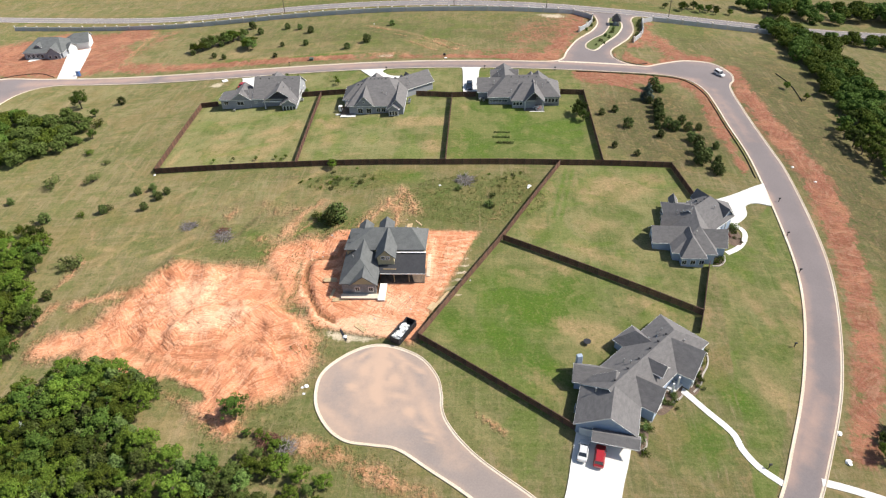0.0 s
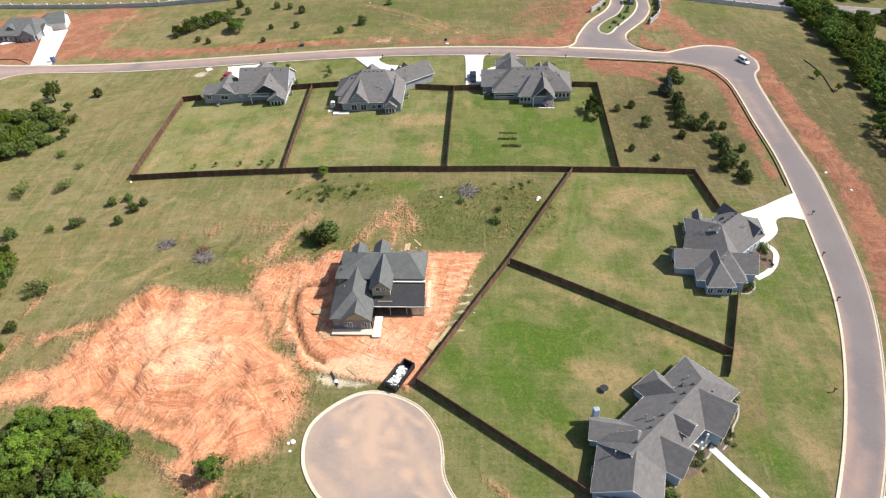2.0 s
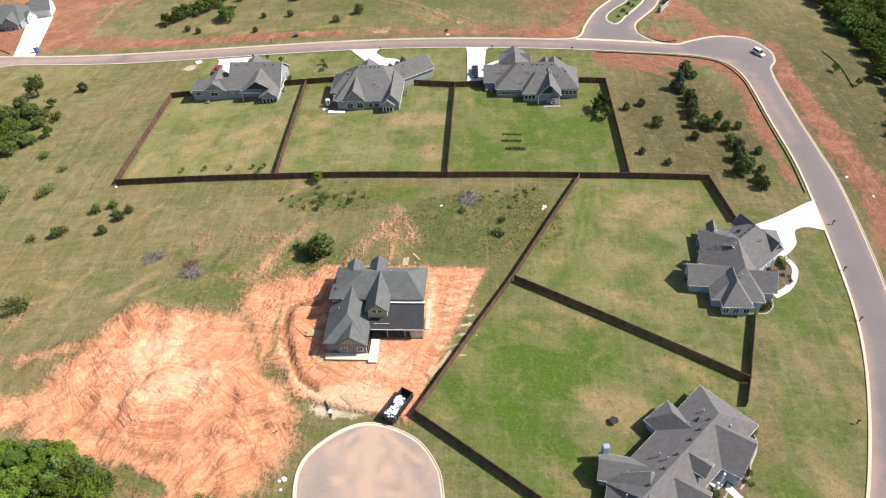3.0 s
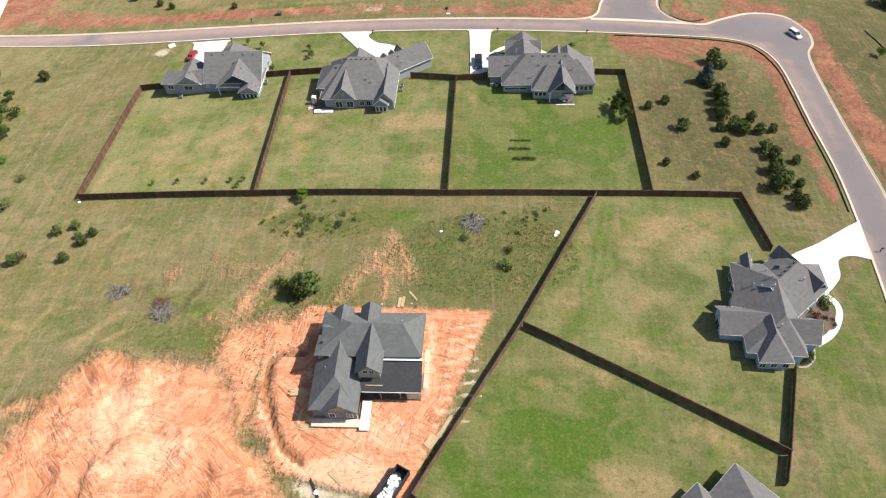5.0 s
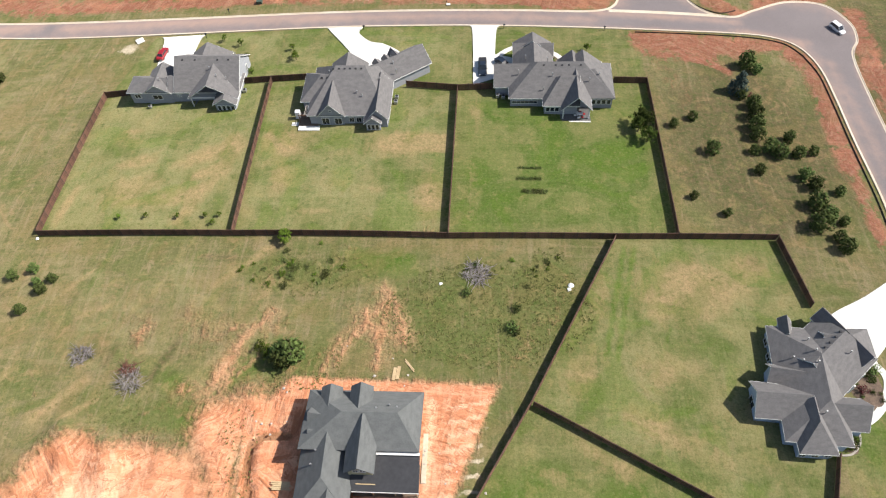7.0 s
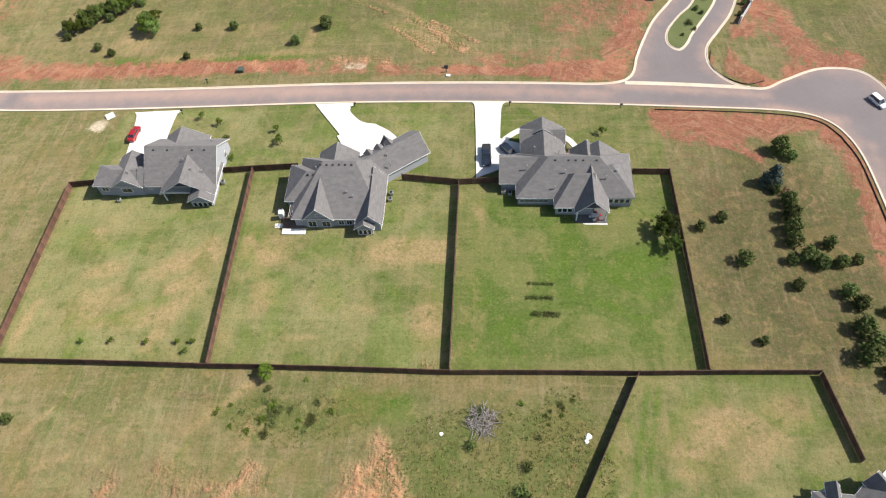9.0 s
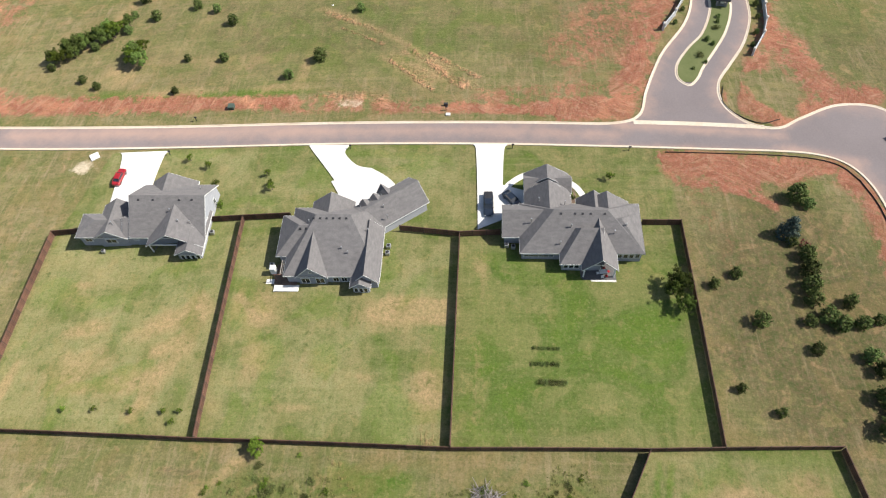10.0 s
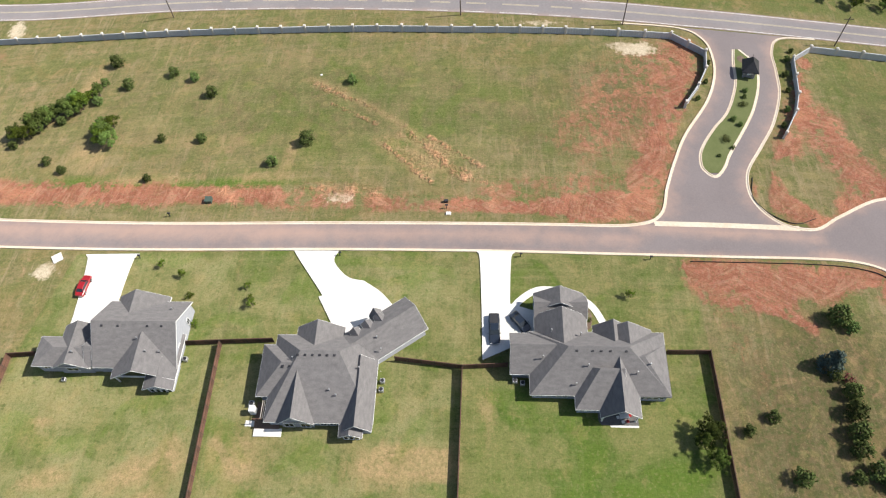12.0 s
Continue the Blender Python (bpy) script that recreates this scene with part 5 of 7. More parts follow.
    def vent(self, x, y, z, h=0.7, kind="pipe"):
        bm = bmesh.new()
        p = Vector((x, y, 0)) - Vector((self.o.x, self.o.y, 0)) + Vector((0, 0, z))
        if kind == "pipe":
            add_rod(bm, p - Vector((0, 0, 0.4)), p + Vector((0, 0, h)), 0.09, 0.09, 8)
            add_rod(bm, p + Vector((0, 0, h)), p + Vector((0, 0, h + 0.16)), 0.17, 0.12, 8)
            part("vent_pipe", bm, M_GALV, self.ob, "grey metal vent pipe")
        else:
            add_box(bm, p.x, p.y, p.z + 0.1, 0.45, 0.4, 0.28, 0, 0.05)
            part("roof_vent", bm, M_STEEL, self.ob, "dark square roof vent")

    def block(self, name, x, y, z, sx, sy, sz, mat, rz=0, label=""):
        bm = bmesh.new()
        p = Vector((x, y, 0)) - Vector((self.o.x, self.o.y, 0))
        add_box(bm, p.x, p.y, z, sx, sy, sz, rz, min(sx, sy, sz) * 0.08)
        return part(name, bm, mat, self.ob, label)


# grey house with a low west wing
h = House(-72, 212, "grey house with gabled shingle roof and white-trimmed east gable", M_SIDING, M_SHINGLE)
h.volume((-76.0, 214.9), (-60.4, 214.9), (6.2, 7.0), (3.4, 3.1), 8.0, "gg", fascia=M_TRIM)
h.volume((-66.6, 214.6), (-66.6, 205.9), (6.3, 5.5), 3.0, 7.0, "gg", fascia=M_TRIM, walls=False)
h.volume((-62.9, 209.5), (-62.9, 204.0), (2.6, 3.0), 2.8, 4.7, "gg", fascia=M_TRIM)
h.volume((-70.4, 215), (-70.4, 222.2), (4.2, 5.6), 3.2, 6.2, "gg", fascia=M_TRIM)
h.volume((-77.6, 211.2), (-70, 211.2), (3.4, 3.2), 2.9, 5.3, "gg", fascia=M_TRIM)
h.volume((-87.6, 211.0), (-76, 211.0), (3.0, 2.9), 2.8, 4.9, "hg", fascia=M_TRIM, hips=(4.4, 0))
h.volume((-80.1, 207.8), (-80.1, 216.2), (3.5, 3.5), 2.8, 5.3, "gg", fascia=M_TRIM)
h.block("porch_wall", -66.2, 208.9, 1.2, 10.6, 0.25, 4.0, M_SIDING)
h.block("porch_floor", -68.6, 207.4, 0.0, 6.0, 2.8, 0.4, M_SHADED_PORCH, 0, "concrete porch slab coloured dark for the shade under its roof")
h.block("porch_post", -71.6, 206.4, 1.3, 0.22, 0.22, 3.4, M_TRIM), h.block("porch_post", -66.0, 206.4, 1.3, 0.22, 0.22, 3.4, M_TRIM)
h.block("porch_beam", -68.8, 206.4, 2.85, 6.0, 0.22, 0.3, M_TRIM)
h.block("step", -67.6, 205.4, 0.05, 4.4, 0.9, 0.25, M_CONCRETE, 0, "white concrete porch edge")
h.window(-68.8, 208.74, 1.5, 2.4, 2.0, -90, panes=3)
h.window(-60.83, 212.2, 3.0, 0.9, 1.4, 0)
h.window(-60.83, 217.6, 2.4, 0.9, 1.4, 0)
for i in range(4):
    h.window(-64.6 + 1.05 * i, 204.42, 1.5, 0.8, 1.5, -90, panes=1)
h.window(-85.4, 208.5, 1.4, 1.4, 1.2, -90)
h.window(-80.5, 208.22, 1.4, 2.2, 1.3, -90)
h.window(-75.2, 208.42, 1.7, 0.9, 0.7, -90)
h.vent(-67.3, 212.2, 6.3), h.vent(-79.3, 210, 4.9), h.vent(-65.2, 209.8, 6.3, 0.4), h.vent(-63.2, 210.2, 5.5, 0.3), h.vent(-62.9, 218.6, 5.2, 0.5)
for x in (-74, -71, -65.6, -63):
    h.vent(x, 214.2, 7.35, kind="box")

# house with an angled garage wing
h = House(-33, 207, "broad grey house with a long angled garage wing", M_SIDING, M_SHINGLE)
h.volume((-42.4, 208.8), (-24.0, 208.8), (5.0, 10.9), 3.0, 7.8, "hh", hips=(5.8, 6.0), fascia=M_TRIM)
h.volume((-44.5, 207.1), (-33, 207.1), (4.75, 4.8), 3.0, 6.7, "hg", hips=(4.7, 0), fascia=M_TRIM)
h.volume((-37, 207.5), (-37, 197.6), 6.3, 3.0, 6.5, "gg", fascia=M_TRIM)
h.volume((-26.6, 209), (-26.6, 196.6), (2.5, 2.6), 3.0, 5.9, "gg", fascia=M_TRIM)
h.volume((-27.6, 200), (-27.6, 195.6), 4.0, 2.8, 4.5, "gg", fascia=M_TRIM)
h.volume((-34.7, 208.8), (-34.7, 215.3), (4.2, 4.3), 3.0, 6.3, "gg", fascia=M_TRIM)
h.volume((-32.0, 208.2), (-17.9, 218.4), 7.7, 3.0, 6.0, "gg", fascia=M_TRIM)
for t in (0.36, 0.5, 0.64):
    x, y = -32.0 + 14.1 * t, 208.2 + 10.2 * t
    h.volume((x, y), (x - 1.7, y + 2.5), 1.9, 4.3, 5.2, "gg", floor=3.0)
h.volume((-23.0, 214.7), (-25.4, 218.2), 2.4, 3.2, 5.2, "gg", floor=-0.8)
for i in range(3):
    h.window(-28.5 + 0.9 * i, 196.02, 1.4, 0.7, 1.5, -90, panes=1)
for x in (-32.6, -31):
    h.window(x, 198.32, 1.4, 1.1, 1.4, -90)
h.window(-38.4, 198.02, 1.3, 1.6, 1.8, -90), h.window(-35.6, 198.02, 1.3, 1.6, 1.8, -90)
h.window(-37, 198.0, 4.3, 0.5, 0.5, -90, panes=1)
h.block("step", -34, 197.4, 0.05, 2.6, 0.7, 0.25, M_CONCRETE, 0, "white concrete step")
h.block("patio", -42.6, 199.9, 0.05, 4.4, 4.6, 0.3, M_MULCH, 0, "brown patio deck")
for i in range(7):
    h.block("pergola_slat", -43.2 + 0.36 * i, 200.2, 2.5, 0.1, 3.2, 0.14, M_STONE)
for x in (-44.4, -40.7):
    h.block("pergola_post", x, 198.6, 1.2, 0.16, 0.16, 2.6, M_FENCE)
h.block("pergola_beam", -42.5, 198.6, 2.4, 4.2, 0.12, 0.18, M_FENCE)
h.block("chimney", -45.2, 200.6, 0.9, 1.1, 1.1, 1.9, M_WHITE, 0, "white outdoor fireplace")
h.block("step", -42.3, 197.0, 0.05, 4.8, 1.4, 0.22, M_CONCRETE, 0, "white concrete patio edge")
h.block("step", -22.9, 206.0, 0.05, 2.2, 4.6, 0.25, M_CONCRETE, 0, "white concrete stoop")
h.vent(-31.4, 202.8, 5.3, 0.4), h.vent(-30.2, 202, 5.0, 0.4), h.vent(-38, 207.9, 6.4), h.vent(-26.7, 206.6, 5.8, 0.4), h.vent(-23.4, 210.4, 4.7, 0.5), h.vent(-24.2, 212.4, 5.4, 0.4)
for i in range(6):
    h.vent(-37 + 1.25 * i, 208.1, 7.35, kind="box")
for i in range(2):
    h.vent(-39.6 + 1.2 * i, 206.5, 6.2, kind="box")

# house with twin south gables
h = House(11, 210, "long grey house with steep south gables and covered porch", M_SIDING, M_SHINGLE)
h.volume((2.0, 210.4), (25.3, 210.4), (4.6, 7.0), 3.0, 7.4, "hh", hips=(6.4, 7.0), fascia=M_TRIM)
h.volume((-1.3, 211.2), (8, 211.2), (3.5, 4.2), 3.0, 6.2, "gg", fascia=M_TRIM)
h.volume((14, 209.1), (25.3, 209.1), (3.6, 5.7), 3.0, 6.4, "gh", hips=(0, 4.4), fascia=M_TRIM)
h.volume((16.7, 210), (16.7, 199.7), 6.7, 3.0, 6.6, "gg", walls=False, fascia=M_TRIM)
h.volume((9.4, 206.9), (17.5, 206.9), (2.0, 5.9), 3.0, 6.5, "hg", hips=(4.0, 0), fascia=M_TRIM)
h.volume((7.7, 210.5), (7.7, 218.2), 9.2, 3.0, 6.6, "gg", fascia=M_TRIM)
h.volume((3.1, 219.8), (12.5, 219.8), (2.3, 2.3), 3.0, 5.0, "gg", fascia=M_TRIM)
h.volume((7.6, 219.2), (7.6, 222.6), 9.0, 3.0, 6.0, "gg", fascia=M_TRIM)
h.volume((16.4, 210.4), (16.4, 216.2), (3.2, 3.0), 3.0, 5.9, "gg", fascia=M_TRIM)
h.volume((18.7, 209), (18.7, 215.5), (4.6, 4.6), 3.0, 6.5, "gg", fascia=M_TRIM)
for x in (13.9, 19.5):
    h.block("porch_post", x, 200.1, 1.2, 0.25, 0.25, 3.4, M_TRIM)
h.block("porch_wall", 16.7, 203.7, 1.1, 6.0, 0.25, 3.8, M_SIDING)
h.window(15.4, 203.55, 1.5, 2.2, 1.8, -90, panes=3)
# the floor's shade is in its colour; sun still reaches under this roof
h.block("porch_floor", 16.7, 201.6, 0.0, 6.6, 4.4, 0.4, M_SHADED_PORCH, 0, "concrete porch slab coloured dark for the shade under its roof")
h.block("step", 16.7, 199.3, 0.0, 6.6, 0.5, 0.3, M_CONCRETE, 0, "white concrete porch edge")
for x in (10.6, 11.6, 12.6):
    h.window(x, 201.42, 1.7, 0.9, 1.2, -90, panes=1)
for i in range(4):
    h.window(20.8 + 1.1 * i, 203.82, 1.6, 0.85, 1.3, -90, panes=1)
h.window(5.6, 203.82, 1.6, 5.6, 0.7, -90, panes=6)
h.block("patio", 0.7, 206.3, 0.0, 3.2, 2.4, 0.3, M_PATIO)
h.vent(4.2, 209.2, 5.3), h.vent(11.6, 207.6, 6.1, 0.4), h.vent(9.6, 204.9, 4.5, 0.3), h.vent(19.6, 206.6, 5.3), h.vent(5.8, 214, 5.5), h.vent(10.8, 213.6, 5.0), h.vent(21.8, 208, 5.9, 0.3)
for x in (9.7, 12.3, 13.7, 15.2, 17.8):
    h.vent(x, 209.8, 6.85, kind="box")

# house at the bend with a garage court
h = House(52, 139, "grey-roofed house with pale blue walls and white trim", M_BLUESIDING, M_SHINGLE, gz(52, 139) - 0.1)
h.volume((52.7, 148.0), (51.3, 127.3), (3.8, 6.6), 3.0, 6.8, "hh", hips=(6.6, 6.0), fascia=M_TRIM)
h.volume((44.2, 139.3), (51.5, 138.2), (1.7, 1.7), 3.3, 5.6, "gg", fascia=M_TRIM)
h.volume((41.0, 134.9), (51.5, 134.3), (3.0, 3.4), 3.0, 5.7, "gg", fascia=M_TRIM)
h.volume((50.6, 139.6), (58.8, 147.0), (5.0, 6.4), 3.0, 6.7, "gh", hips=(0, 2.0), fascia=M_TRIM)
h.volume((54, 145.2), (63.1, 145.2), (2.9, 2.9), 3.0, 6.1, "gh", hips=(0, 4.6), fascia=M_TRIM)
h.volume((55.4, 150.8), (61.2, 141.4), 3.6, 3.4, 5.6, "gg", fascia=M_TRIM)
h.volume((51, 133.0), (58.2, 132.6), (2.6, 3.1), 3.0, 6.2, "gg", fascia=M_TRIM)
h.volume((49.5, 134), (49.4, 125.7), 6.0, 3.0, 6.1, "gh", hips=(0, 4.3), fascia=M_TRIM)
h.volume((48.9, 146), (49.3, 149.6), 2.2, 3.4, 4.9, "gg", fascia=M_TRIM)
for y in (140.6, 143, 146):
    h.window(45.66 + (y - 140) * 0.07, y, 1.5, 1.4, 1.3, 180)
h.window(41.42, 134.8, 1.5, 2.0, 1.8, 180)
for x in (47.4, 49.4, 51.4):
    h.window(x, 126.12, 1.5, 1.1, 1.3, -90)
h.window(62.7, 145.2, 1.3, 4.4, 2.2, 0, "door", 1)
h.window(57.72, 132.8, 1.5, 1.4, 1.3, 0)
h.block("porch_column", 58.2, 137.6, 1.3, 0.3, 0.3, 2.8, M_TRIM), h.block("porch_column", 60.4, 139.8, 1.3, 0.3, 0.3, 2.8, M_TRIM)
for x, y, z in ((48.4, 141.4, 4.8), (49.6, 140.6, 5.4), (51.6, 142, 6.5), (51.4, 139.8, 6.6), (50.6, 131.4, 6.1), (57.6, 142.2, 5.6), (51.4, 144.6, 5.3)):
    h.vent(x, y, z, 0.5)
for p in ((53.4, 142.6), (54.4, 143.5), (55.6, 144.6), (56.6, 145.6)):
    h.vent(*p, 6.4, kind="box")

# long diagonal house with the garage facing the court
h = House(30, 90, "large diagonal grey-roofed house with front gables and dormer", M_BLUESIDING, M_SHINGLE, gz(30, 90) - 0.1)
h.volume((23.4, 83.6), (42.4, 102.8), (6.2, 5.2), 3.0, 6.9, "gh", hips=(0, 5.6), fascia=M_TRIM)
h.volume((25.6, 88.2), (22.9, 77.2), (5.3, 6.2), 3.0, 6.7, "gg", fascia=M_TRIM)
h.volume((18.0, 91.0), (28, 89.4), (2.4, 2.6), 3.0, 5.2, "gg", fascia=M_TRIM)
h.volume((34.8, 95.4), (29.2, 101.8), 6.2, 3.0, 5.8, "gh", hips=(0, 3.0), fascia=M_TRIM)
h.volume((35.4, 98.4), (43.4, 93.4), (3.2, 4.9), 3.0, 6.5, "gg", fascia=M_TRIM)
h.volume((28.6, 88.0), (34.2, 84.5), (2.6, 3.8), 3.0, 6.0, "gg", fascia=M_TRIM)
h.volume((40.6, 94.0), (42.6, 92.8), (1.0, 1.6), 2.8, 4.4, "gg", fascia=M_TRIM)
h.volume((31.2, 92.4), (35.3, 89.3), 3.2, 5.0, 6.6, "gg", floor=3.0, fascia=M_TRIM)
h.volume((20, 76.7), (28.2, 74.9), 3.0, 2.7, 3.7, "gg", walls=False, fascia=M_TRIM)
h.block("garage_door", 24.2, 76.85, 1.15, 4.9, 0.12, 2.3, M_TRIM, -14, "white panelled garage door")
h.block("garage_door", 19.2, 78.1, 1.15, 2.5, 0.12, 2.3, M_TRIM, -14, "white panelled garage door")
h.block("porch_column", 38.4, 90.2, 1.3, 0.35, 0.35, 2.8, M_TRIM), h.block("porch_column", 37.0, 88.6, 1.3, 0.35, 0.35, 2.8, M_TRIM)
h.block("porch_floor", 37.6, 90.8, 0.05, 3.4, 3.0, 0.3, M_CONCRETE, 45, "white concrete entrance porch")
h.block("chimney", 19.4, 93.4, 2.4, 1.1, 0.9, 5.4, M_BLUESIDING, 12, "pale blue-grey chimney stack")
h.window(43.02, 93.6, 1.4, 2.4, 1.6, -32), h.window(41.2, 90.2, 1.3, 1.6, 1.5, -32), h.window(33.84, 84.7, 1.4, 2.0, 1.5, -32)
h.window(34.94, 89.58, 5.1, 1.4, 0.9, -37), h.window(17.78, 83.4, 1.4, 1.2, 1.3, 166), h.window(18.42, 90.9, 1.4, 1.6, 1.6, 171)
for x, y, z in ((21.4, 84.6, 5.2), (27.6, 91.6, 5.6), (28.6, 90.6, 6.2), (33.4, 97.6, 5.2), (36.4, 100, 5.4), (40.4, 97.4, 4.9)):
    h.vent(x, y, z, 0.6)
for t in (0.1, 0.25, 0.38, 0.52, 0.62, 0.72):
    h.vent(23.4 + 19 * t - 0.4, 83.6 + 19.2 * t + 0.4, 6.6, kind="box")

# two-storey house under construction
h = House(-22, 124, "unfinished two-storey house with new roof and bare sheathing", M_BRICK, M_SHINGLE_NEW)
h.volume((-31.4, 127.9), (-12.6, 127.9), (5.4, 5.2), (3.3, 5.3), 7.8, "hh", wall=M_OLIVE, fascia=M_SHINGLE_NEW, hips=(6.6, 3.5))
h.volume((-26.9, 126), (-26.9, 113.5), (4.1, 4.5), 3.0, 6.5, "gh", hips=(0, 4.6), fascia=M_SHINGLE_NEW)
h.volume((-25.9, 119.5), (-25.9, 113.0), (3.1, 3.2), 3.0, 5.5, "gg", gable=M_OLIVE, fascia=M_SHINGLE_NEW)
h.volume((-21.45, 127.6), (-21.45, 119.1), 4.6, 5.7, 8.0, "gg", wall=M_OLIVE, fascia=M_SHINGLE_NEW, floor=3.2)
h.volume((-30.6, 128.4), (-25, 127.6), 3.2, 4.3, 5.9, "gg", fascia=M_SHINGLE_NEW)
h.volume((-31.8, 126.9), (-27, 126.9), 2.2, 3.4, 4.5, "hg", hips=(0.8, 0), fascia=M_SHINGLE_NEW)
h.volume((-30.2, 125.4), (-24.5, 126.2), 3.2, 4.1, 6.0, "gg", fascia=M_SHINGLE_NEW)
h.volume((-27.4, 128), (-27.4, 133.2), 3.4, 4.8, 6.2, "gg", fascia=M_SHINGLE_NEW)
h.volume((-22.4, 128), (-22.4, 133.2), 3.6, 5.4, 7.1, "gg", fascia=M_SHINGLE_NEW)
pr = [(-23, 117.2, 2.85), (-12.5, 117.2, 2.85), (-12.5, 122.6, 4.45), (-23, 122.6, 4.45)]
pv = [Vector(p) - Vector((-22, 124, 0)) for p in pr]
pv += [p - Vector((0, 0, 0.2)) for p in pv]
link_mesh("porch_roof", pv, [(0, 1, 2, 3), (7, 6, 5, 4), (0, 4, 5, 1), (1, 5, 6, 2), (2, 6, 7, 3), (3, 7, 4, 0)], M_FELT, h.ob, "porch roof covered in black underlay")
h.block("flashing", -16.0, 122.55, 4.7, 7.0, 0.5, 0.14, M_TRIM, 0, "white band along the upper wall")
h.block("fascia", -17.7, 117.15, 2.76, 10.6, 0.08, 0.24, M_TRIM)
h.block("lumber", -20.6, 118.2, 3.28, 3.0, 0.14, 0.14, M_WOOD, 0, "raw timber left on the porch roof")
for x in (-19.6, -16.2, -12.9):
    h.block("porch_post", x, 117.5, 1.2, 0.14, 0.14, 3.2, M_WOOD)
h.block("porch_floor", -17.8, 119.8, -0.1, 10.2, 5.0, 0.4, M_MULCH)
h.block("foundation", -22.0, 114.2, 0.0, 1.6, 5.6, 0.35, M_CONCRETE, 0, "pale concrete walk slab")
h.block("foundation", -26.4, 112.7, 0.0, 9.4, 1.5, 0.3, M_KERB, 0, "pale concrete apron under the garage gable")
h.block("foundation", -12.1, 126, 0.0, 0.8, 13, 0.3, M_KERB, 0, "pale concrete footing")
h.window(-27.4, 113.43, 1.5, 1.0, 1.3, -90), h.window(-24.4, 113.43, 1.5, 1.0, 1.3, -90)
h.window(-22.0, 119.52, 5.5, 0.85, 1.0, -90), h.window(-20.9, 119.52, 5.5, 0.85, 1.0, -90)
h.window(-18.8, 123.12, 1.5, 1.4, 1.5, -90), h.window(-15.4, 123.12, 1.5, 1.4, 1.5, -90)
h.vent(-29, 120.4, 4.7), h.vent(-28.6, 122.6, 5.0, 0.3), h.vent(-17.6, 129.6, 6.0), h.vent(-19.6, 129, 6.6, 0.3), h.vent(-16.4, 129.4, 6.2, 0.3)

# distant house under construction
h = House(-182, 284, "unfinished grey house with dark roof on bare clay", M_SIDING, M_SHINGLE_NEW)
h.volume((-197, 284), (-179, 284), (7, 7.6), 3.0, 7.0, "hh", hips=(5, 4))
h.volume((-183.6, 284), (-182.8, 275.2), 6.4, 3.0, 5.8, "hg")
h.volume((-184, 289), (-173.6, 292), 9, 3.0, 6.0, "hg", wall=M_WHITE)
h.volume((-181, 284), (-177.4, 282.6), 5, 3.0, 5.0, "hg", wall=M_WHITE)
h.volume((-190.6, 283), (-190.6, 278.6), 3.2, 4.6, 6.0, "hg", floor=3.4)
h.block("porch_floor", -187, 275.4, 0.0, 15, 2.5, 0.4, M_CONCRETE)
for x in (-194.6, -192.6, -190.6, -188.6):
    h.window(x, 276.75, 1.4, 1.3, 1.8, -90)
for x in (-184.6, -182):
    h.window(x, 275.5, 1.4, 1.2, 1.6, -90)
h.window(-173.9, 291.8, 1.3, 4.6, 2.2, 16, "door", 1)


# ---- trees and shrubs ----
def leaf_cloud(rng, clumps, leaves, size):
    """Leaf quads scattered through clumps (x, y, z, radius); returns verts and faces."""
    v, f = [], []
    for cx, cy, cz, r in clumps:
        for _ in range(max(6, int(leaves * r * r))):
            d = Vector((rng.gauss(0, 1), rng.gauss(0, 1), rng.gauss(0, 0.85)))
            d.normalize()
            p = Vector((cx, cy, cz)) + d * r * rng.uniform(0.55, 1.05)
            nrm = (d + Vector((rng.uniform(-0.7, 0.7), rng.uniform(-0.7, 0.7), rng.uniform(-0.3, 0.8)))).normalized()
            t = nrm.orthogonal().normalized()
            t = (Matrix.Rotation(rng.uniform(0, 6.3), 3, nrm) @ t)
            u = nrm.cross(t)
            s = size * rng.uniform(0.6, 1.35)
            k = len(v)
            v += [p - t * s * 0.9, p + u * s * 0.5, p + t * s * 0.9 + nrm * s * 0.15, p - u * s * 0.5]
            f.append((k, k + 1, k + 2, k + 3))
    return v, f


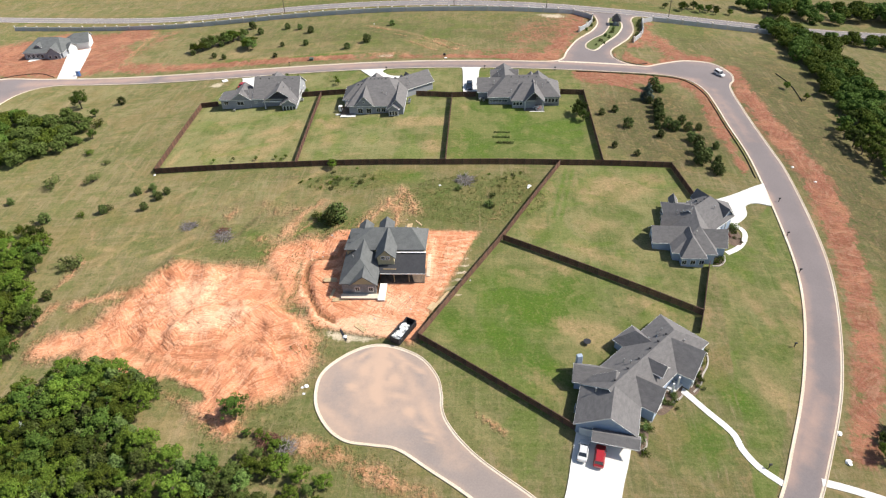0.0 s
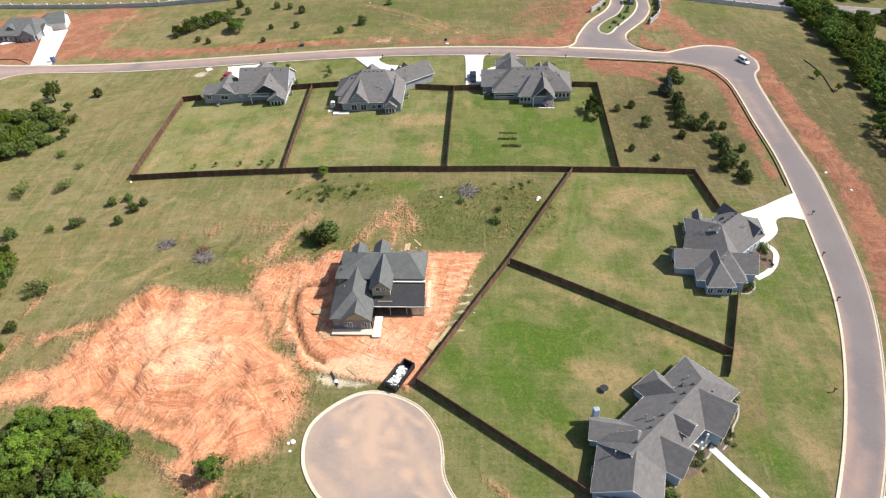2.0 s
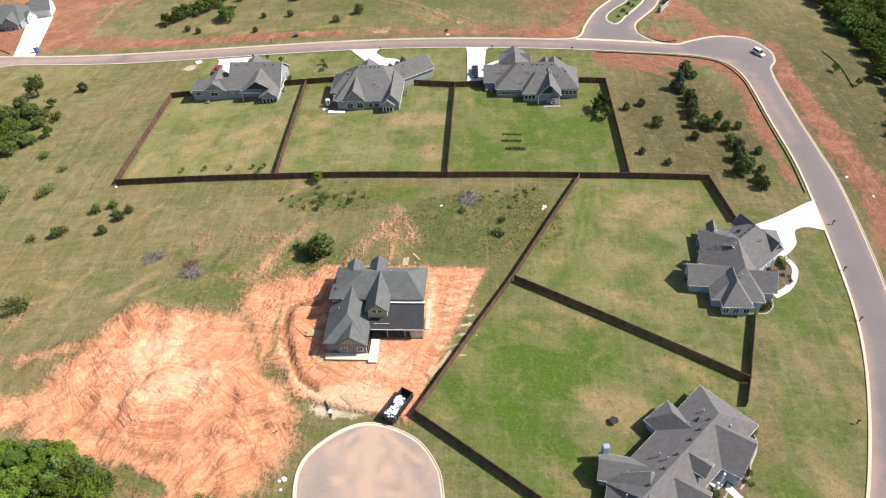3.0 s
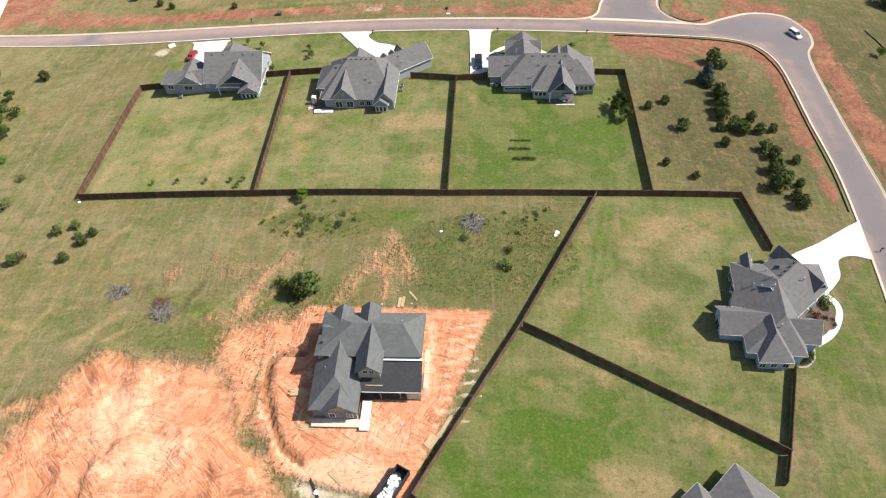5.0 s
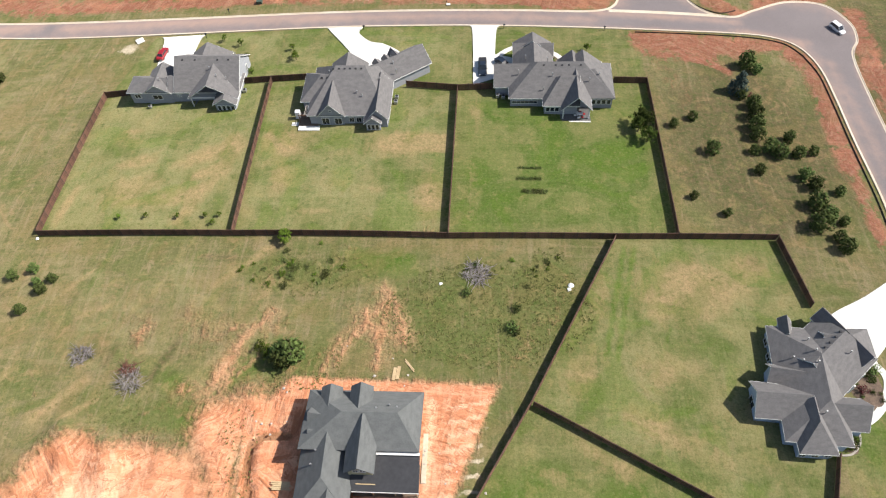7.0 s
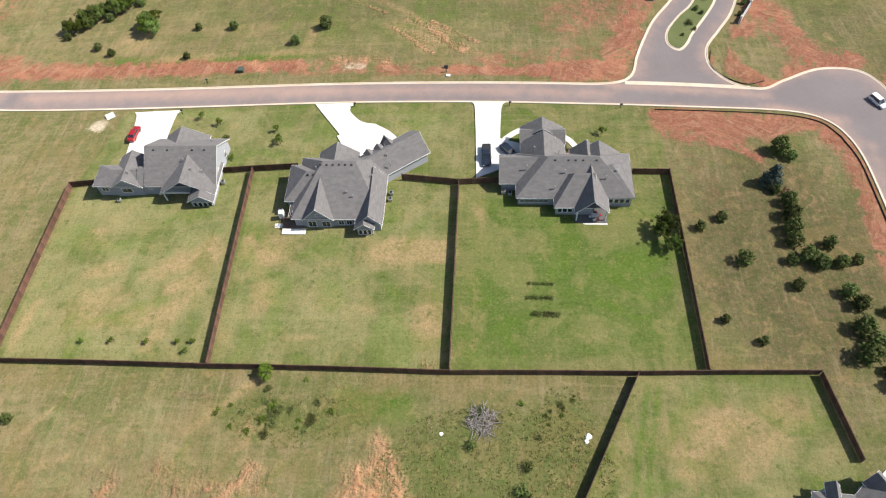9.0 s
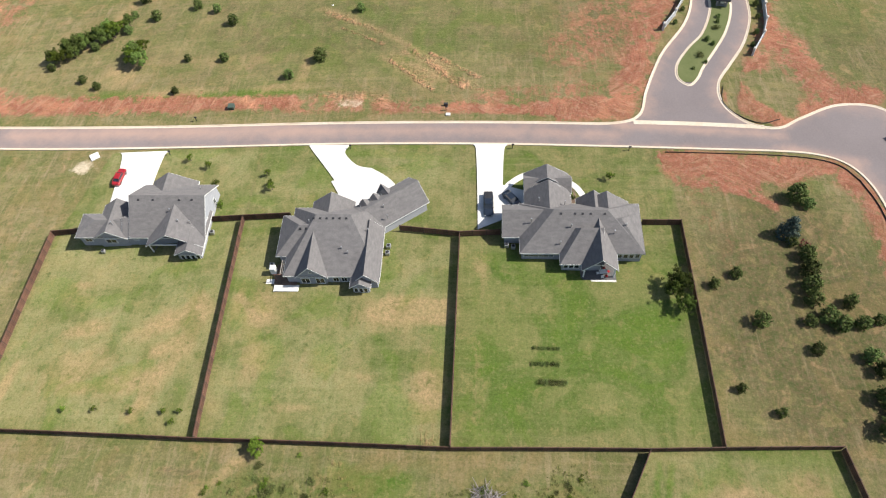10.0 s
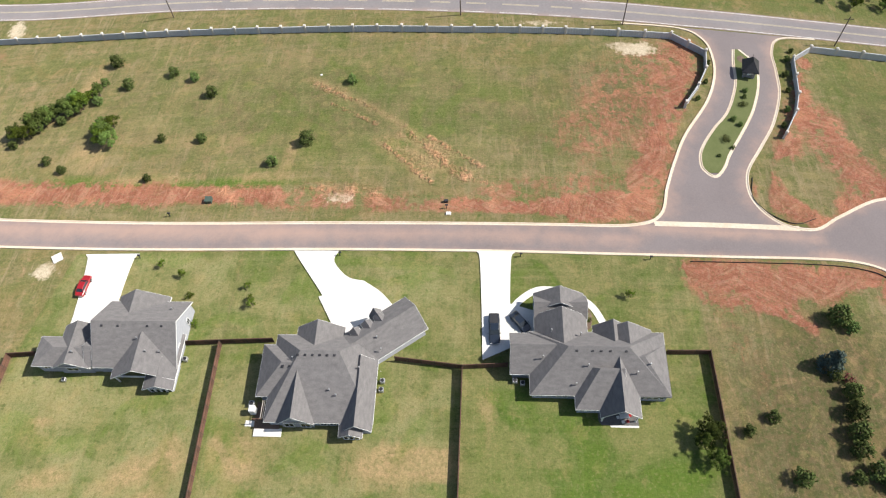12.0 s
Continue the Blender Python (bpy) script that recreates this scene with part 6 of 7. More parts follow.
def tree(name, label, category, seed, height, radius, leafmat, kind="round", density=26, size=0.34, full=False):
    """A tapered trunk with limbs and an uneven crown of many leaves."""
    rng = random.Random(seed)
    t = new(name)
    tagged(t, label, category)
    bm = bmesh.new()
    clumps = []
    if kind == "round":
        lean = Vector((rng.uniform(-0.3, 0.3), rng.uniform(-0.3, 0.3), 0))
        fork = height * 0.35
        add_rod(bm, (0, 0, -0.3), lean * 0.5 + Vector((0, 0, fork)), height * 0.035, height * 0.024, 8)
        n = 9
        for i in range(n):
            a = 2 * math.pi * i / n + rng.uniform(-0.3, 0.3)
            rr = radius * rng.uniform(0.5, 0.82)
            z = height * rng.uniform(0.45, 0.72)
            tip = Vector((rr * math.cos(a), rr * math.sin(a), z))
            add_rod(bm, lean * 0.4 + Vector((0, 0, fork * rng.uniform(0.6, 1))), tip, height * 0.014, height * 0.005, 5)
            clumps.append((*tip, radius * rng.uniform(0.2, 0.36)))
            b2 = tip + Vector((rng.uniform(-1, 1), rng.uniform(-1, 1), rng.uniform(0.1, 0.8))) * radius * 0.35
            add_rod(bm, tip * 0.8, b2, height * 0.006, height * 0.003, 4)
            clumps.append((*b2, radius * rng.uniform(0.17, 0.28)))
            for _ in range(2):
                b3 = tip + Vector((rng.uniform(-1, 1), rng.uniform(-1, 1), rng.uniform(-0.5, 0.9))) * radius * 0.42
                add_rod(bm, tip, b3, height * 0.005, height * 0.002, 4)
                clumps.append((*b3, radius * rng.uniform(0.1, 0.19)))
        for i in range(8):
            a, rr = rng.uniform(0, 6.3), radius * rng.uniform(0, 0.5)
            tip = Vector((rr * math.cos(a), rr * math.sin(a), height * rng.uniform(0.7, 0.9)))
            add_rod(bm, Vector((0, 0, fork)), tip, height * 0.012, height * 0.004, 4)
            clumps.append((*tip, radius * rng.uniform(0.18, 0.34)))
            b3 = tip + Vector((rng.uniform(-1, 1), rng.uniform(-1, 1), rng.uniform(-0.2, 0.6))) * radius * 0.34
            add_rod(bm, tip * 0.9, b3, height * 0.005, height * 0.002, 4)
            clumps.append((*b3, radius * rng.uniform(0.1, 0.18)))
    elif kind == "cone":
        add_rod(bm, (0, 0, -0.3), (0, 0, height * 0.95), height * 0.03, height * 0.004, 7)
        for i in range(26):
            u = (i + rng.random()) / 26
            z = height * (0.08 + 0.88 * u)
            rr = radius * (math.sin(math.pi * (0.16 + 0.8 * u)) ** 0.8 if full else (1 - u) ** 0.75) * rng.uniform(0.45, 0.85)
            a = i * 2.4 + rng.uniform(-0.3, 0.3)
            tip = Vector((rr * math.cos(a), rr * math.sin(a), z))
            add_rod(bm, (0, 0, z - 0.15 * height * 0.3), tip, height * 0.008, height * 0.003, 4)
            clumps.append((*tip, radius * (0.3 if full else 0.2 + 0.22 * (1 - u))))
    else:                                            # many-stemmed shrub
        for i in range(12):
            a, rr = i * 2.4, radius * rng.uniform(0.15, 0.75)
            tip = Vector((rr * math.cos(a), rr * math.sin(a), height * rng.uniform(0.35, 0.75)))
            add_rod(bm, (0, 0, -0.1), tip, 0.035, 0.012, 4)
            clumps.append((*tip, min(radius, height) * rng.uniform(0.25, 0.42)))
    part("trunk", bm, M_BARK, t)
    v, f = leaf_cloud(rng, clumps, density, size)
    link_mesh("crown", v, f, leafmat, t)
    return t


USED = set()


def plant(proto, x, y, scale=1.0, rz=None, sink=0.05, tall=1.0):
    rng = random.Random(int(x * 131 + y * 17))
    rz = rng.uniform(0, 360) if rz is None else rz
    m = pose(x, y, gz(x, y) - sink, 0, 0, rz) @ Matrix.Diagonal((scale, scale, scale * tall, 1))
    if proto.name not in USED:
        USED.add(proto.name)
        proto.matrix_basis = m
        BASIS[proto.name] = proto
        return proto
    saved = proto.matrix_basis.copy()
    proto.matrix_basis = Matrix.Identity(4)
    c = copy_thing(proto, m)
    proto.matrix_basis = saved
    return c


BASIS = {}
OAKS = [tree("oak_tree", "leafy green deciduous tree at the wood's edge", "tree", 11 + i, 8.5, 3.9, mt, density=68 * k, size=sz) for i, (mt, k, sz) in enumerate(((M_LEAF, 1.35, 0.29), (M_LEAF_DARK, 1.35, 0.29), (M_LEAF, 1.5, 0.27), (M_LEAF_BRIGHT, 1.4, 0.28)))]
CEDARS = [tree("cedar_tree", "dark green bushy cedar in the field", "tree", 31 + i, 2.7, 1.45, M_CEDAR, "cone", 150, 0.2, True) for i in range(3)]
WILD = tree("cedar_tree", "tall dark green cedar among the wood's trees", "tree", 51, 7.0, 2.9, M_CEDAR, "cone", 70, 0.32)
SPRUCE = tree("spruce_tree", "blue-green conical spruce on the slope", "tree", 41, 6.2, 2.5, M_SPRUCE, "cone", 110, 0.26)
SHRUBS = [tree("shrub", "rounded green shrub in rough grass", "shrub", 51 + i, 1.6, 1.5, mt, "shrub", 110, 0.16) for i, mt in enumerate((M_SHRUB, M_LEAF, M_CEDAR))]
GREY = tree("olive_tree", "silvery grey-leaved tree among green woods", "tree", 61, 6.0, 2.4, M_GREYLEAF, "round", 40, 0.3)
SAPLING = tree("sapling", "thin young tree planted in the lawn", "tree", 71, 2.8, 1.0, M_LEAF, "round", 190, 0.15)

# field cedars
for x, y, s in ((-100, 294, 1.4), (-77, 286, 1.05), (-83, 288.5, 1.1), (-71, 280, 1.25), (-37, 282, 1.0), (-94, 285, 1.2), (-108, 274, 1.0), (-80, 266, 0.8), (-70, 265, 1.0), (-45, 263, 1.45), (-52, 257, 1.05),
                (-107, 261, 0.9), (-102, 258, 0.9), (-80, 254, 0.8), (-118, 267, 0.9), (-100.5, 280, 1.0), (-101, 287, 0.9)):
    plant(random.Random(int(x * 7 + y)).choice(CEDARS), x, y, s, tall=0.85)
for i in range(16):
    r = random.Random(900 + i)
    t = r.random()
    plant(r.choice(OAKS[2:]), -117 + 16 * t + r.uniform(-2, 2), 270 + 13 * t + r.uniform(-1.5, 1.5), r.uniform(0.4, 0.62))
for i in range(7):
    r = random.Random(940 + i)
    plant(r.choice(OAKS[2:]), -95 + r.uniform(-2.5, 3), 269 + r.uniform(-3.5, 4), r.uniform(0.4, 0.6))
# corner plot on the bend
for x, y, s in ((58.5, 221, 1.7), (60.5, 219, 1.0), (57, 206.5, 1.35), (56.5, 203, 1.5), (56, 199.5, 1.5), (55.5, 196.5, 1.3), (57.5, 193, 1.4), (59.5, 191.5, 1.3), (63.5, 192, 1.15), (67, 193, 0.9), (45, 191.5, 1.25), (38, 199, 0.85),
                (42.5, 201.5, 0.9), (54, 186.5, 0.95), (63, 185.5, 1.2), (64.5, 183, 1.3), (69.5, 182, 0.9), (62.5, 172.5, 1.7), (65, 175, 1.4), (68, 174, 0.9), (66.5, 167.5, 1.35), (39, 178.5, 0.75), (45, 174.5, 0.75), (63.5, 178, 1.6),
                (62.5, 196.5, 1.1), (55, 209.5, 0.9), (54, 192, 0.9), (66, 170, 1.0)):
    plant(random.Random(int(x * 5 + y * 3)).choice(CEDARS), x, y, s * 1.02, tall=0.95)
plant(SPRUCE, 54.5, 211.5, 1.0)
tagged(plant(tree("crepe_myrtle", "crimson-tinged shrub below the spruce", "shrub", 81, 1.8, 1.2, M_CRIMSON, "shrub", 90, 0.16), 57.2, 209, 1.2))
plant(OAKS[1], 30.8, 198.2, 0.62), plant(OAKS[1], 30.0, 196.8, 0.5), plant(OAKS[1], 31.6, 193.8, 0.5)
plant(OAKS[0], -42, 166, 0.42, tall=0.8)
# lots
plant(CEDARS[0], -36.2, 140.6, 2.0), plant(CEDARS[1], -37.8, 139.6, 1.6), plant(CEDARS[2], -38.6, 141, 1.3), plant(SHRUBS[1], -42.5, 142.5, 1.0), plant(SHRUBS[1], -40.5, 141.5, 1.2)
for x, y, s in ((-6, 154, 0.8), (3, 151, 0.8), (2, 147, 1.0), (-4.5, 160, 0.7), (2.8, 146.2, 0.7)):
    plant(SHRUBS[2], x, y, s)
for x, y, s in ((-97, 159, 0.95), (-93, 160.5, 0.9), (-91.3, 157.5, 0.7), (-88, 158, 0.85), (-89.5, 155.5, 1.0), (-92, 151, 0.95), (-104, 151, 1.1), (-129, 222, 1.2), (-136, 159, 0.9), (-103, 117, 1.0), (-120, 148.5, 1.3)):
    plant(CEDARS[int(abs(x)) % 3], x, y, s, tall=0.9)
for x, y, s in ((-103, 152, 1.2), (-127, 167, 2.0), (-115, 168, 1.7), (-115, 178, 0.9), (-103, 128, 1.8), (-101, 129, 1.5), (-110, 150, 1.0), (-124, 185, 1.2), (-130, 205, 1.6)):
    plant(SHRUBS[0 if int(x) % 2 else 1], x, y, s)
for x, y, s in ((-144, 221, 0.85), (-128, 196, 0.42), (-135, 213, 0.4)):
    plant(OAKS[1], x, y, s)
for x, y in ((-79, 173), (-73, 173), (-66, 172.5), (-60, 172.5), (-57, 172.5), (-58, 170.6)):
    plant(SAPLING, x, y, 0.55)
for x, y, s in ((-70, 231, 0.8), (-65, 228.5, 0.85), (-51, 225.5, 0.75), (-49.5, 221.5, 0.9), (21, 224, 0.9), (-50, 222.8, 0.7)):
    plant(SAPLING, x, y, s)
# vegetable rows
for j, (y, bright) in enumerate(((185, 0), (182, 0), (178.6, 1))):
    for i in range(6):
        plant(SHRUBS[0] if bright else SHRUBS[2], 4.2 + i * 0.85 + (j == 1) * -0.3 + bright * 0.9, y, 0.34 + 0.08 * ((i * 3 + j) % 3), tall=0.8)
# woods: left edge, lower left, right side, beyond the highway
FAR = [[], [], []]
FAR_OAKS = []
for i in range(3):
    rng = random.Random(400 + i)
    cl = []
    for k in range(24):
        a, q = k * 2.4, 3.9 * math.sqrt((k + 0.5) / 24) * 0.8
        cl.append((q * math.cos(a), q * math.sin(a), 8.5 * rng.uniform(0.42, 0.85) * (1 - 0.25 * (q / 3.9) ** 2), rng.uniform(1.0, 1.6)))
    v, f = leaf_cloud(rng, cl, 34, 0.5)
    FAR_OAKS.append((np.array([tuple(p) for p in v]), np.array(f)))


def grove(seed, n, x, y, rx, ry, turn, lo, hi, kinds, gap=2.6, far=()):
    """Trees scattered in an oval; far ones are joined into woodland."""
    r = random.Random(seed)
    put = []
    for _ in range(n * 12):
        if len(put) >= n:
            break
        u, v = r.uniform(-1, 1), r.uniform(-1, 1)
        if u * u + v * v > 1:
            continue
        c, s = math.cos(radians(turn)), math.sin(radians(turn))
        px, py = x + u * rx * c - v * ry * s, y + u * rx * s + v * ry * c
        if any(math.hypot(px - a, py - b) < gap for a, b in put):
            continue
        put.append((px, py))
        k, sc, tl = r.choice(kinds), r.uniform(lo, hi), r.uniform(0.75, 1.0)
        if far:
            w = r.choice(far)
            vv = FAR_OAKS[w][0]
            a = r.uniform(0, 6.3)
            FAR[w].append(np.stack([px + sc * (vv[:, 0] * math.cos(a) - vv[:, 1] * math.sin(a)), py + sc * (vv[:, 0] * math.sin(a) + vv[:, 1] * math.cos(a)), gz(px, py) + sc * tl * vv[:, 2] - 0.8], 1))
        else:
            plant(k, px, py, sc, tall=tl)


grove(1, 34, -80, 81, 16, 11, 12, 0.7, 1.05, OAKS[:3] + OAKS[1:2] + [WILD, WILD], 3.0)
grove(2, 14, -80, 88, 9, 5, 10, 0.55, 0.75, [OAKS[3], OAKS[0], OAKS[2]], 2.6)
grove(18, 30, -76, 71, 15, 8, 5, 0.55, 0.9, OAKS[:3] + [WILD], 3.0)
grove(3, 44, -66, 64, 28, 8, -2, 0.5, 0.8, OAKS + [WILD, WILD, WILD], 3.0)
grove(4, 20, -40, 65, 14, 5, 0, 0.32, 0.55, OAKS[2:] + OAKS[:1], 2.4)
grove(5, 30, -112, 104, 11, 16, 10, 0.6, 0.95, OAKS[:3] + [WILD], 3.0)
grove(6, 26, -121, 130, 11, 13, 20, 0.5, 0.85, OAKS[:3], 3.0)
grove(7, 46, -150, 197, 19, 17, 20, 0.55, 0.8, [OAKS[3], OAKS[0], OAKS[2]], 3.0, far=(1, 2, 2))
grove(8, 18, -170, 200, 14, 16, 0, 0.6, 0.95, OAKS[:2], 3.5, far=(0, 1))
grove(9, 24, -115, 78, 16, 12, 0, 0.7, 1.0, OAKS[:3] + [WILD], 3.6)
grove(10, 30, 131, 275, 10, 30, 8, 0.7, 1.1, OAKS[:2], 4.2, far=(0, 1))
grove(11, 36, 129, 225, 8, 34, 4, 0.65, 1.0, OAKS[:2], 4.0, far=(0, 1))
grove(12, 26, 122, 182, 7, 28, 10, 0.6, 0.9, OAKS[:2] + [OAKS[2]], 3.8)
grove(13, 40, 175, 322, 55, 14, -8, 0.8, 1.2, OAKS[:2], 5.0, far=(0, 1))
grove(14, 14, 165, 288, 22, 5, -5, 0.6, 0.9, OAKS[:2], 4.5, far=(0, 1))
grove(15, 10, 98, 318, 16, 4, 0, 0.35, 0.6, OAKS[:3], 3.0)
grove(16, 8, 78, 78, 4, 6, 0, 0.4, 0.6, OAKS[:3], 2.6)
grove(17, 9, -40, 74, 6, 3, -20, 0.2, 0.36, OAKS, 2.0)
for w, mt in enumerate((M_LEAF_DARK, M_LEAF, M_LEAF_BRIGHT)):
    vs = np.concatenate(FAR[w])
    fs = np.concatenate([FAR_OAKS[w][1] + i * len(FAR_OAKS[w][0]) for i in range(len(FAR[w]))])
    tagged(link_mesh("woodland", vs.tolist(), fs.tolist(), mt), "dense green woodland along the field's edge", "woodland", kind="stuff")
plant(OAKS[1], -46.8, 81.4, 0.66), plant(GREY, -86, 77, 0.9), plant(OAKS[0], 108, 232, 0.35), plant(OAKS[2], 112, 224, 0.3)
for x, y in ((-120, 40), (-60, 50), (-20, 52), (-95, 62)):
    plant(OAKS[0], x, y, 0.9)
# entrance planting
for x, y, s in ((47, 289, 0.55), (45.4, 282.5, 0.5), (42.6, 276.8, 0.5), (54, 280, 0.5), (52.6, 275.5, 0.75), (49.4, 270.5, 0.55), (50.6, 269, 0.5), (46.6, 264.4, 0.8), (44.2, 259.5, 0.35), (47.6, 262, 0.4),
                (65, 286.5, 0.6), (64.2, 281, 0.5), (62.4, 274.5, 0.6), (60.4, 269.5, 0.5), (66.6, 292, 0.6), (53.4, 278, 0.45), (68.4, 295.2, 0.5)):
    plant(CEDARS[int(x * 3) % 3] if s < 0.7 else SHRUBS[0], x, y, s)
for i in range(60):
    r = random.Random(700 + i)
    bx, by, rx, ry = r.choice(((62, 139, 2.2, 3.2), (36.5, 88.5, 2, 3.6), (42.5, 93, 1.2, 3), (29.2, 77.8, 1, 2), (12.4, 219.4, 1, 1.6)))
    plant(r.choice(SHRUBS), bx + r.uniform(-1, 1) * rx, by + r.uniform(-1, 1) * ry, r.uniform(0.25, 0.5), sink=-0.1)
for x, y, q in ((37.2, 88.2, 0.7), (34.6, 86.3, 0.8), (33.4, 85.6, 0.6), (45.4, 99.4, 1.0), (44.4, 97.4, 0.7), (30.6, 80.4, 0.9), (43, 93.4, 0.6), (42.2, 91.6, 0.5), (29.2, 77.6, 0.8), (56.4, 128.6, 0.9), (55.6, 128.0, 0.6), (57.2, 129.6, 0.6), (63.6, 142.0, 1.1), (63.0, 140.8, 0.8)):
    plant(SHRUBS[2 if q > 0.65 else 1], x, y, q, sink=-0.05)
plant(tree("barberry", "dark crimson barberry shrub in a mulch bed", "shrub", 83, 1.5, 1.3, M_CRIMSON, "shrub", 100, 0.15), 60.8, 138.1, 1.0)
for p in ((44.6, 96.6), (31.2, 80.2), (29.6, 75), (-60, 217.8), (-62.5, 223.8)):
    plant(SHRUBS[1], *p, 0.75)


for i in range(26):                                   # low green clumps in the rough strip behind the fence
    r = random.Random(820 + i)
    plant(r.choice(SHRUBS[:2]), -38 + r.gauss(0, 5.5), 159 + r.gauss(0, 2.4), r.uniform(0.3, 0.75), tall=0.7)
for i in range(14):
    r = random.Random(860 + i)
    plant(r.choice(SHRUBS[:2]), 8 + r.gauss(0, 4), 160 + r.gauss(0, 3), r.uniform(0.25, 0.5), tall=0.7)


# weeds and tufts of the rough field
def weeds():
    r = random.Random(5)
    v, f = [], []
    zones = ((-2, 150, 19, 11, 2600), (-36, 158, 12, 5, 500), (-36, 139, 9, 5, 300), (9, 158, 5, 7, 260), (-36, 101, 5, 5, 200), (-44, 80, 10, 7, 420), (-66, 131, 12, 4, 220), (-28, 70, 16, 5, 300),
             (-43, 122, 4, 10, 160), (10, 325, 150, 6, 900), (-150, 197, 24, 22, 500))
    for x, y, rx, ry, n in zones:
        for _ in range(n):
            a, q = r.uniform(0, 6.3), math.sqrt(r.random())
            px, py = x + rx * q * math.cos(a), y + ry * q * math.sin(a)
            pz = gz(px, py)
            s = r.uniform(0.12, 0.4)
            for k in range(4):
                b = r.uniform(0, 6.3)
                dx, dy = math.cos(b) * s * 0.6, math.sin(b) * s * 0.6
                i = len(v)
                v += [(px - dy * 0.3, py + dx * 0.3, pz), (px + dy * 0.3, py - dx * 0.3, pz), (px + dx + dy * 0.2, py + dy - dx * 0.2, pz + s * 0.5), (px + dx - dy * 0.2, py + dy + dx * 0.2, pz + s * 0.55)]
                f.append((i, i + 1, i + 2, i + 3))
    tagged(link_mesh("weeds", v, f, M_WEED), "scattered green weeds and grass tufts", "weeds", kind="stuff")


weeds()


# ---- vehicles ----
def car(x, y, rz, paintmat, label, length=4.7, width=1.85, style="sedan", z=0.23):
    c = thing("car" if style != "pickup" else "pickup_truck", x, y, gz(x, y) + z, rz, label, "car")
    l, w = length / 2, width / 2
    bm = bmesh.new()
    stations = ((-l, 0.45, 0.8, 0.8), (-l + 0.15, 0.3, 0.95, 0.95), (-l * 0.5, 0.25, 0.98, 1.0), (0, 0.25, 0.98, 1.0), (l * 0.55, 0.25, 0.9, 0.98), (l - 0.18, 0.3, 0.8, 0.92), (l, 0.45, 0.68, 0.75))
    rings = []
    for px, z0, z1, k in stations:
        if style != "sedan" and px < 0:
            z1 += 0.1
        ww = w * k
        rings.append([bm.verts.new((px, sy * ww * q, zz)) for sy, q, zz in ((-1, 0.9, z0), (-1, 1, z0 + 0.2), (-1, 0.98, z1 - 0.1), (-1, 0.85, z1), (1, 0.85, z1), (1, 0.98, z1 - 0.1), (1, 1, z0 + 0.2), (1, 0.9, z0))])
    for a, b in zip(rings, rings[1:]):
        for i in range(8):
            bm.faces.new((a[i], a[(i + 1) % 8], b[(i + 1) % 8], b[i]))
    bm.faces.new(rings[0]), bm.faces.new(rings[-1][::-1])
    body = part("body", bm, paintmat, c)
    xs = {"sedan": (-1.75, -1.05, 0.45, 1.2), "suv": (-2.2, -1.9, 0.45, 1.15), "pickup": (-0.75, -0.55, 0.75, 1.35)}[style]
    top = 1.42 if style == "sedan" else 1.75
    bz = 0.95 if style == "sedan" else 1.02

    def shell(k, z0, z1, inset):
        b2 = bmesh.new()
        q = []
        for zz, s in ((z0, 0), (z1, 1)):
            x0, x1 = (xs[0], xs[3]) if not s else (xs[1], xs[2])
            hw = w * (0.86 if not s else 0.7) * k
            q.append([b2.verts.new((px, py, zz)) for px, py in ((x0 + inset, -hw), (x1 - inset, -hw), (x1 - inset, hw), (x0 + inset, hw))])
        for i in range(4):
            b2.faces.new((q[0][i], q[0][(i + 1) % 4], q[1][(i + 1) % 4], q[1][i]))
        b2.faces.new(q[1]), b2.faces.new(q[0][::-1])
        return b2

    part("window", shell(1.0, bz - 0.1, top - 0.04, 0.0), M_GLASS, c, "dark tinted glass")
    b2 = bmesh.new()
    add_box(b2, (xs[1] + xs[2]) / 2, 0, top, xs[2] - xs[1] + 0.1, w * 1.42, 0.08, 0, 0.03)
    for px0, px1 in ((xs[0], xs[1]), (xs[3], xs[2])):
        for sy in (-1, 1):
            add_rod(b2, (px0, sy * w * 0.86, bz - 0.05), (px1, sy * w * 0.7, top), 0.05, 0.05, 4)
    part("cabin_roof", b2, paintmat, c)
    if style == "pickup":
        b2 = bmesh.new()
        add_box(b2, -1.85, 0, 1.09, 1.9, w * 1.55, 0.03)
        part("bed_liner", b2, M_STEEL, c, "black open load bed")
    for sx in (-l * 0.6, l * 0.62):
        for sy in (-1, 1):
            b2 = bmesh.new()
            add_rod(b2, (sx, sy * (w - 0.24), 0.34), (sx, sy * (w + 0.01), 0.34), 0.35, 0.35, 14)
            wh = part("wheel", b2, M_RUBBER, c, "black tyre")
            b2 = bmesh.new()
            add_rod(b2, (sx, sy * (w - 0.02), 0.34), (sx, sy * (w + 0.03), 0.34), 0.2, 0.18, 10)
            part("rim", b2, M_GALV, wh)
    for sy in (-1, 1):
        b2 = bmesh.new()
        add_box(b2, l - 0.1, sy * w * 0.62, 0.66, 0.16, 0.36, 0.13, 0, 0.03)
        part("headlight", b2, M_TRIM, c, "clear headlight")
        b2 = bmesh.new()
        add_box(b2, -l + 0.06, sy * w * 0.66, 0.76, 0.1, 0.3, 0.14, 0, 0.03)
        part("tail_light", b2, M_RED, c, "red tail light")
        b2 = bmesh.new()
        add_box(b2, xs[3] - 0.25, sy * (w + 0.08), bz, 0.14, 0.2, 0.13, 0, 0.03)
        part("mirror", b2, paintmat, c)
    return c


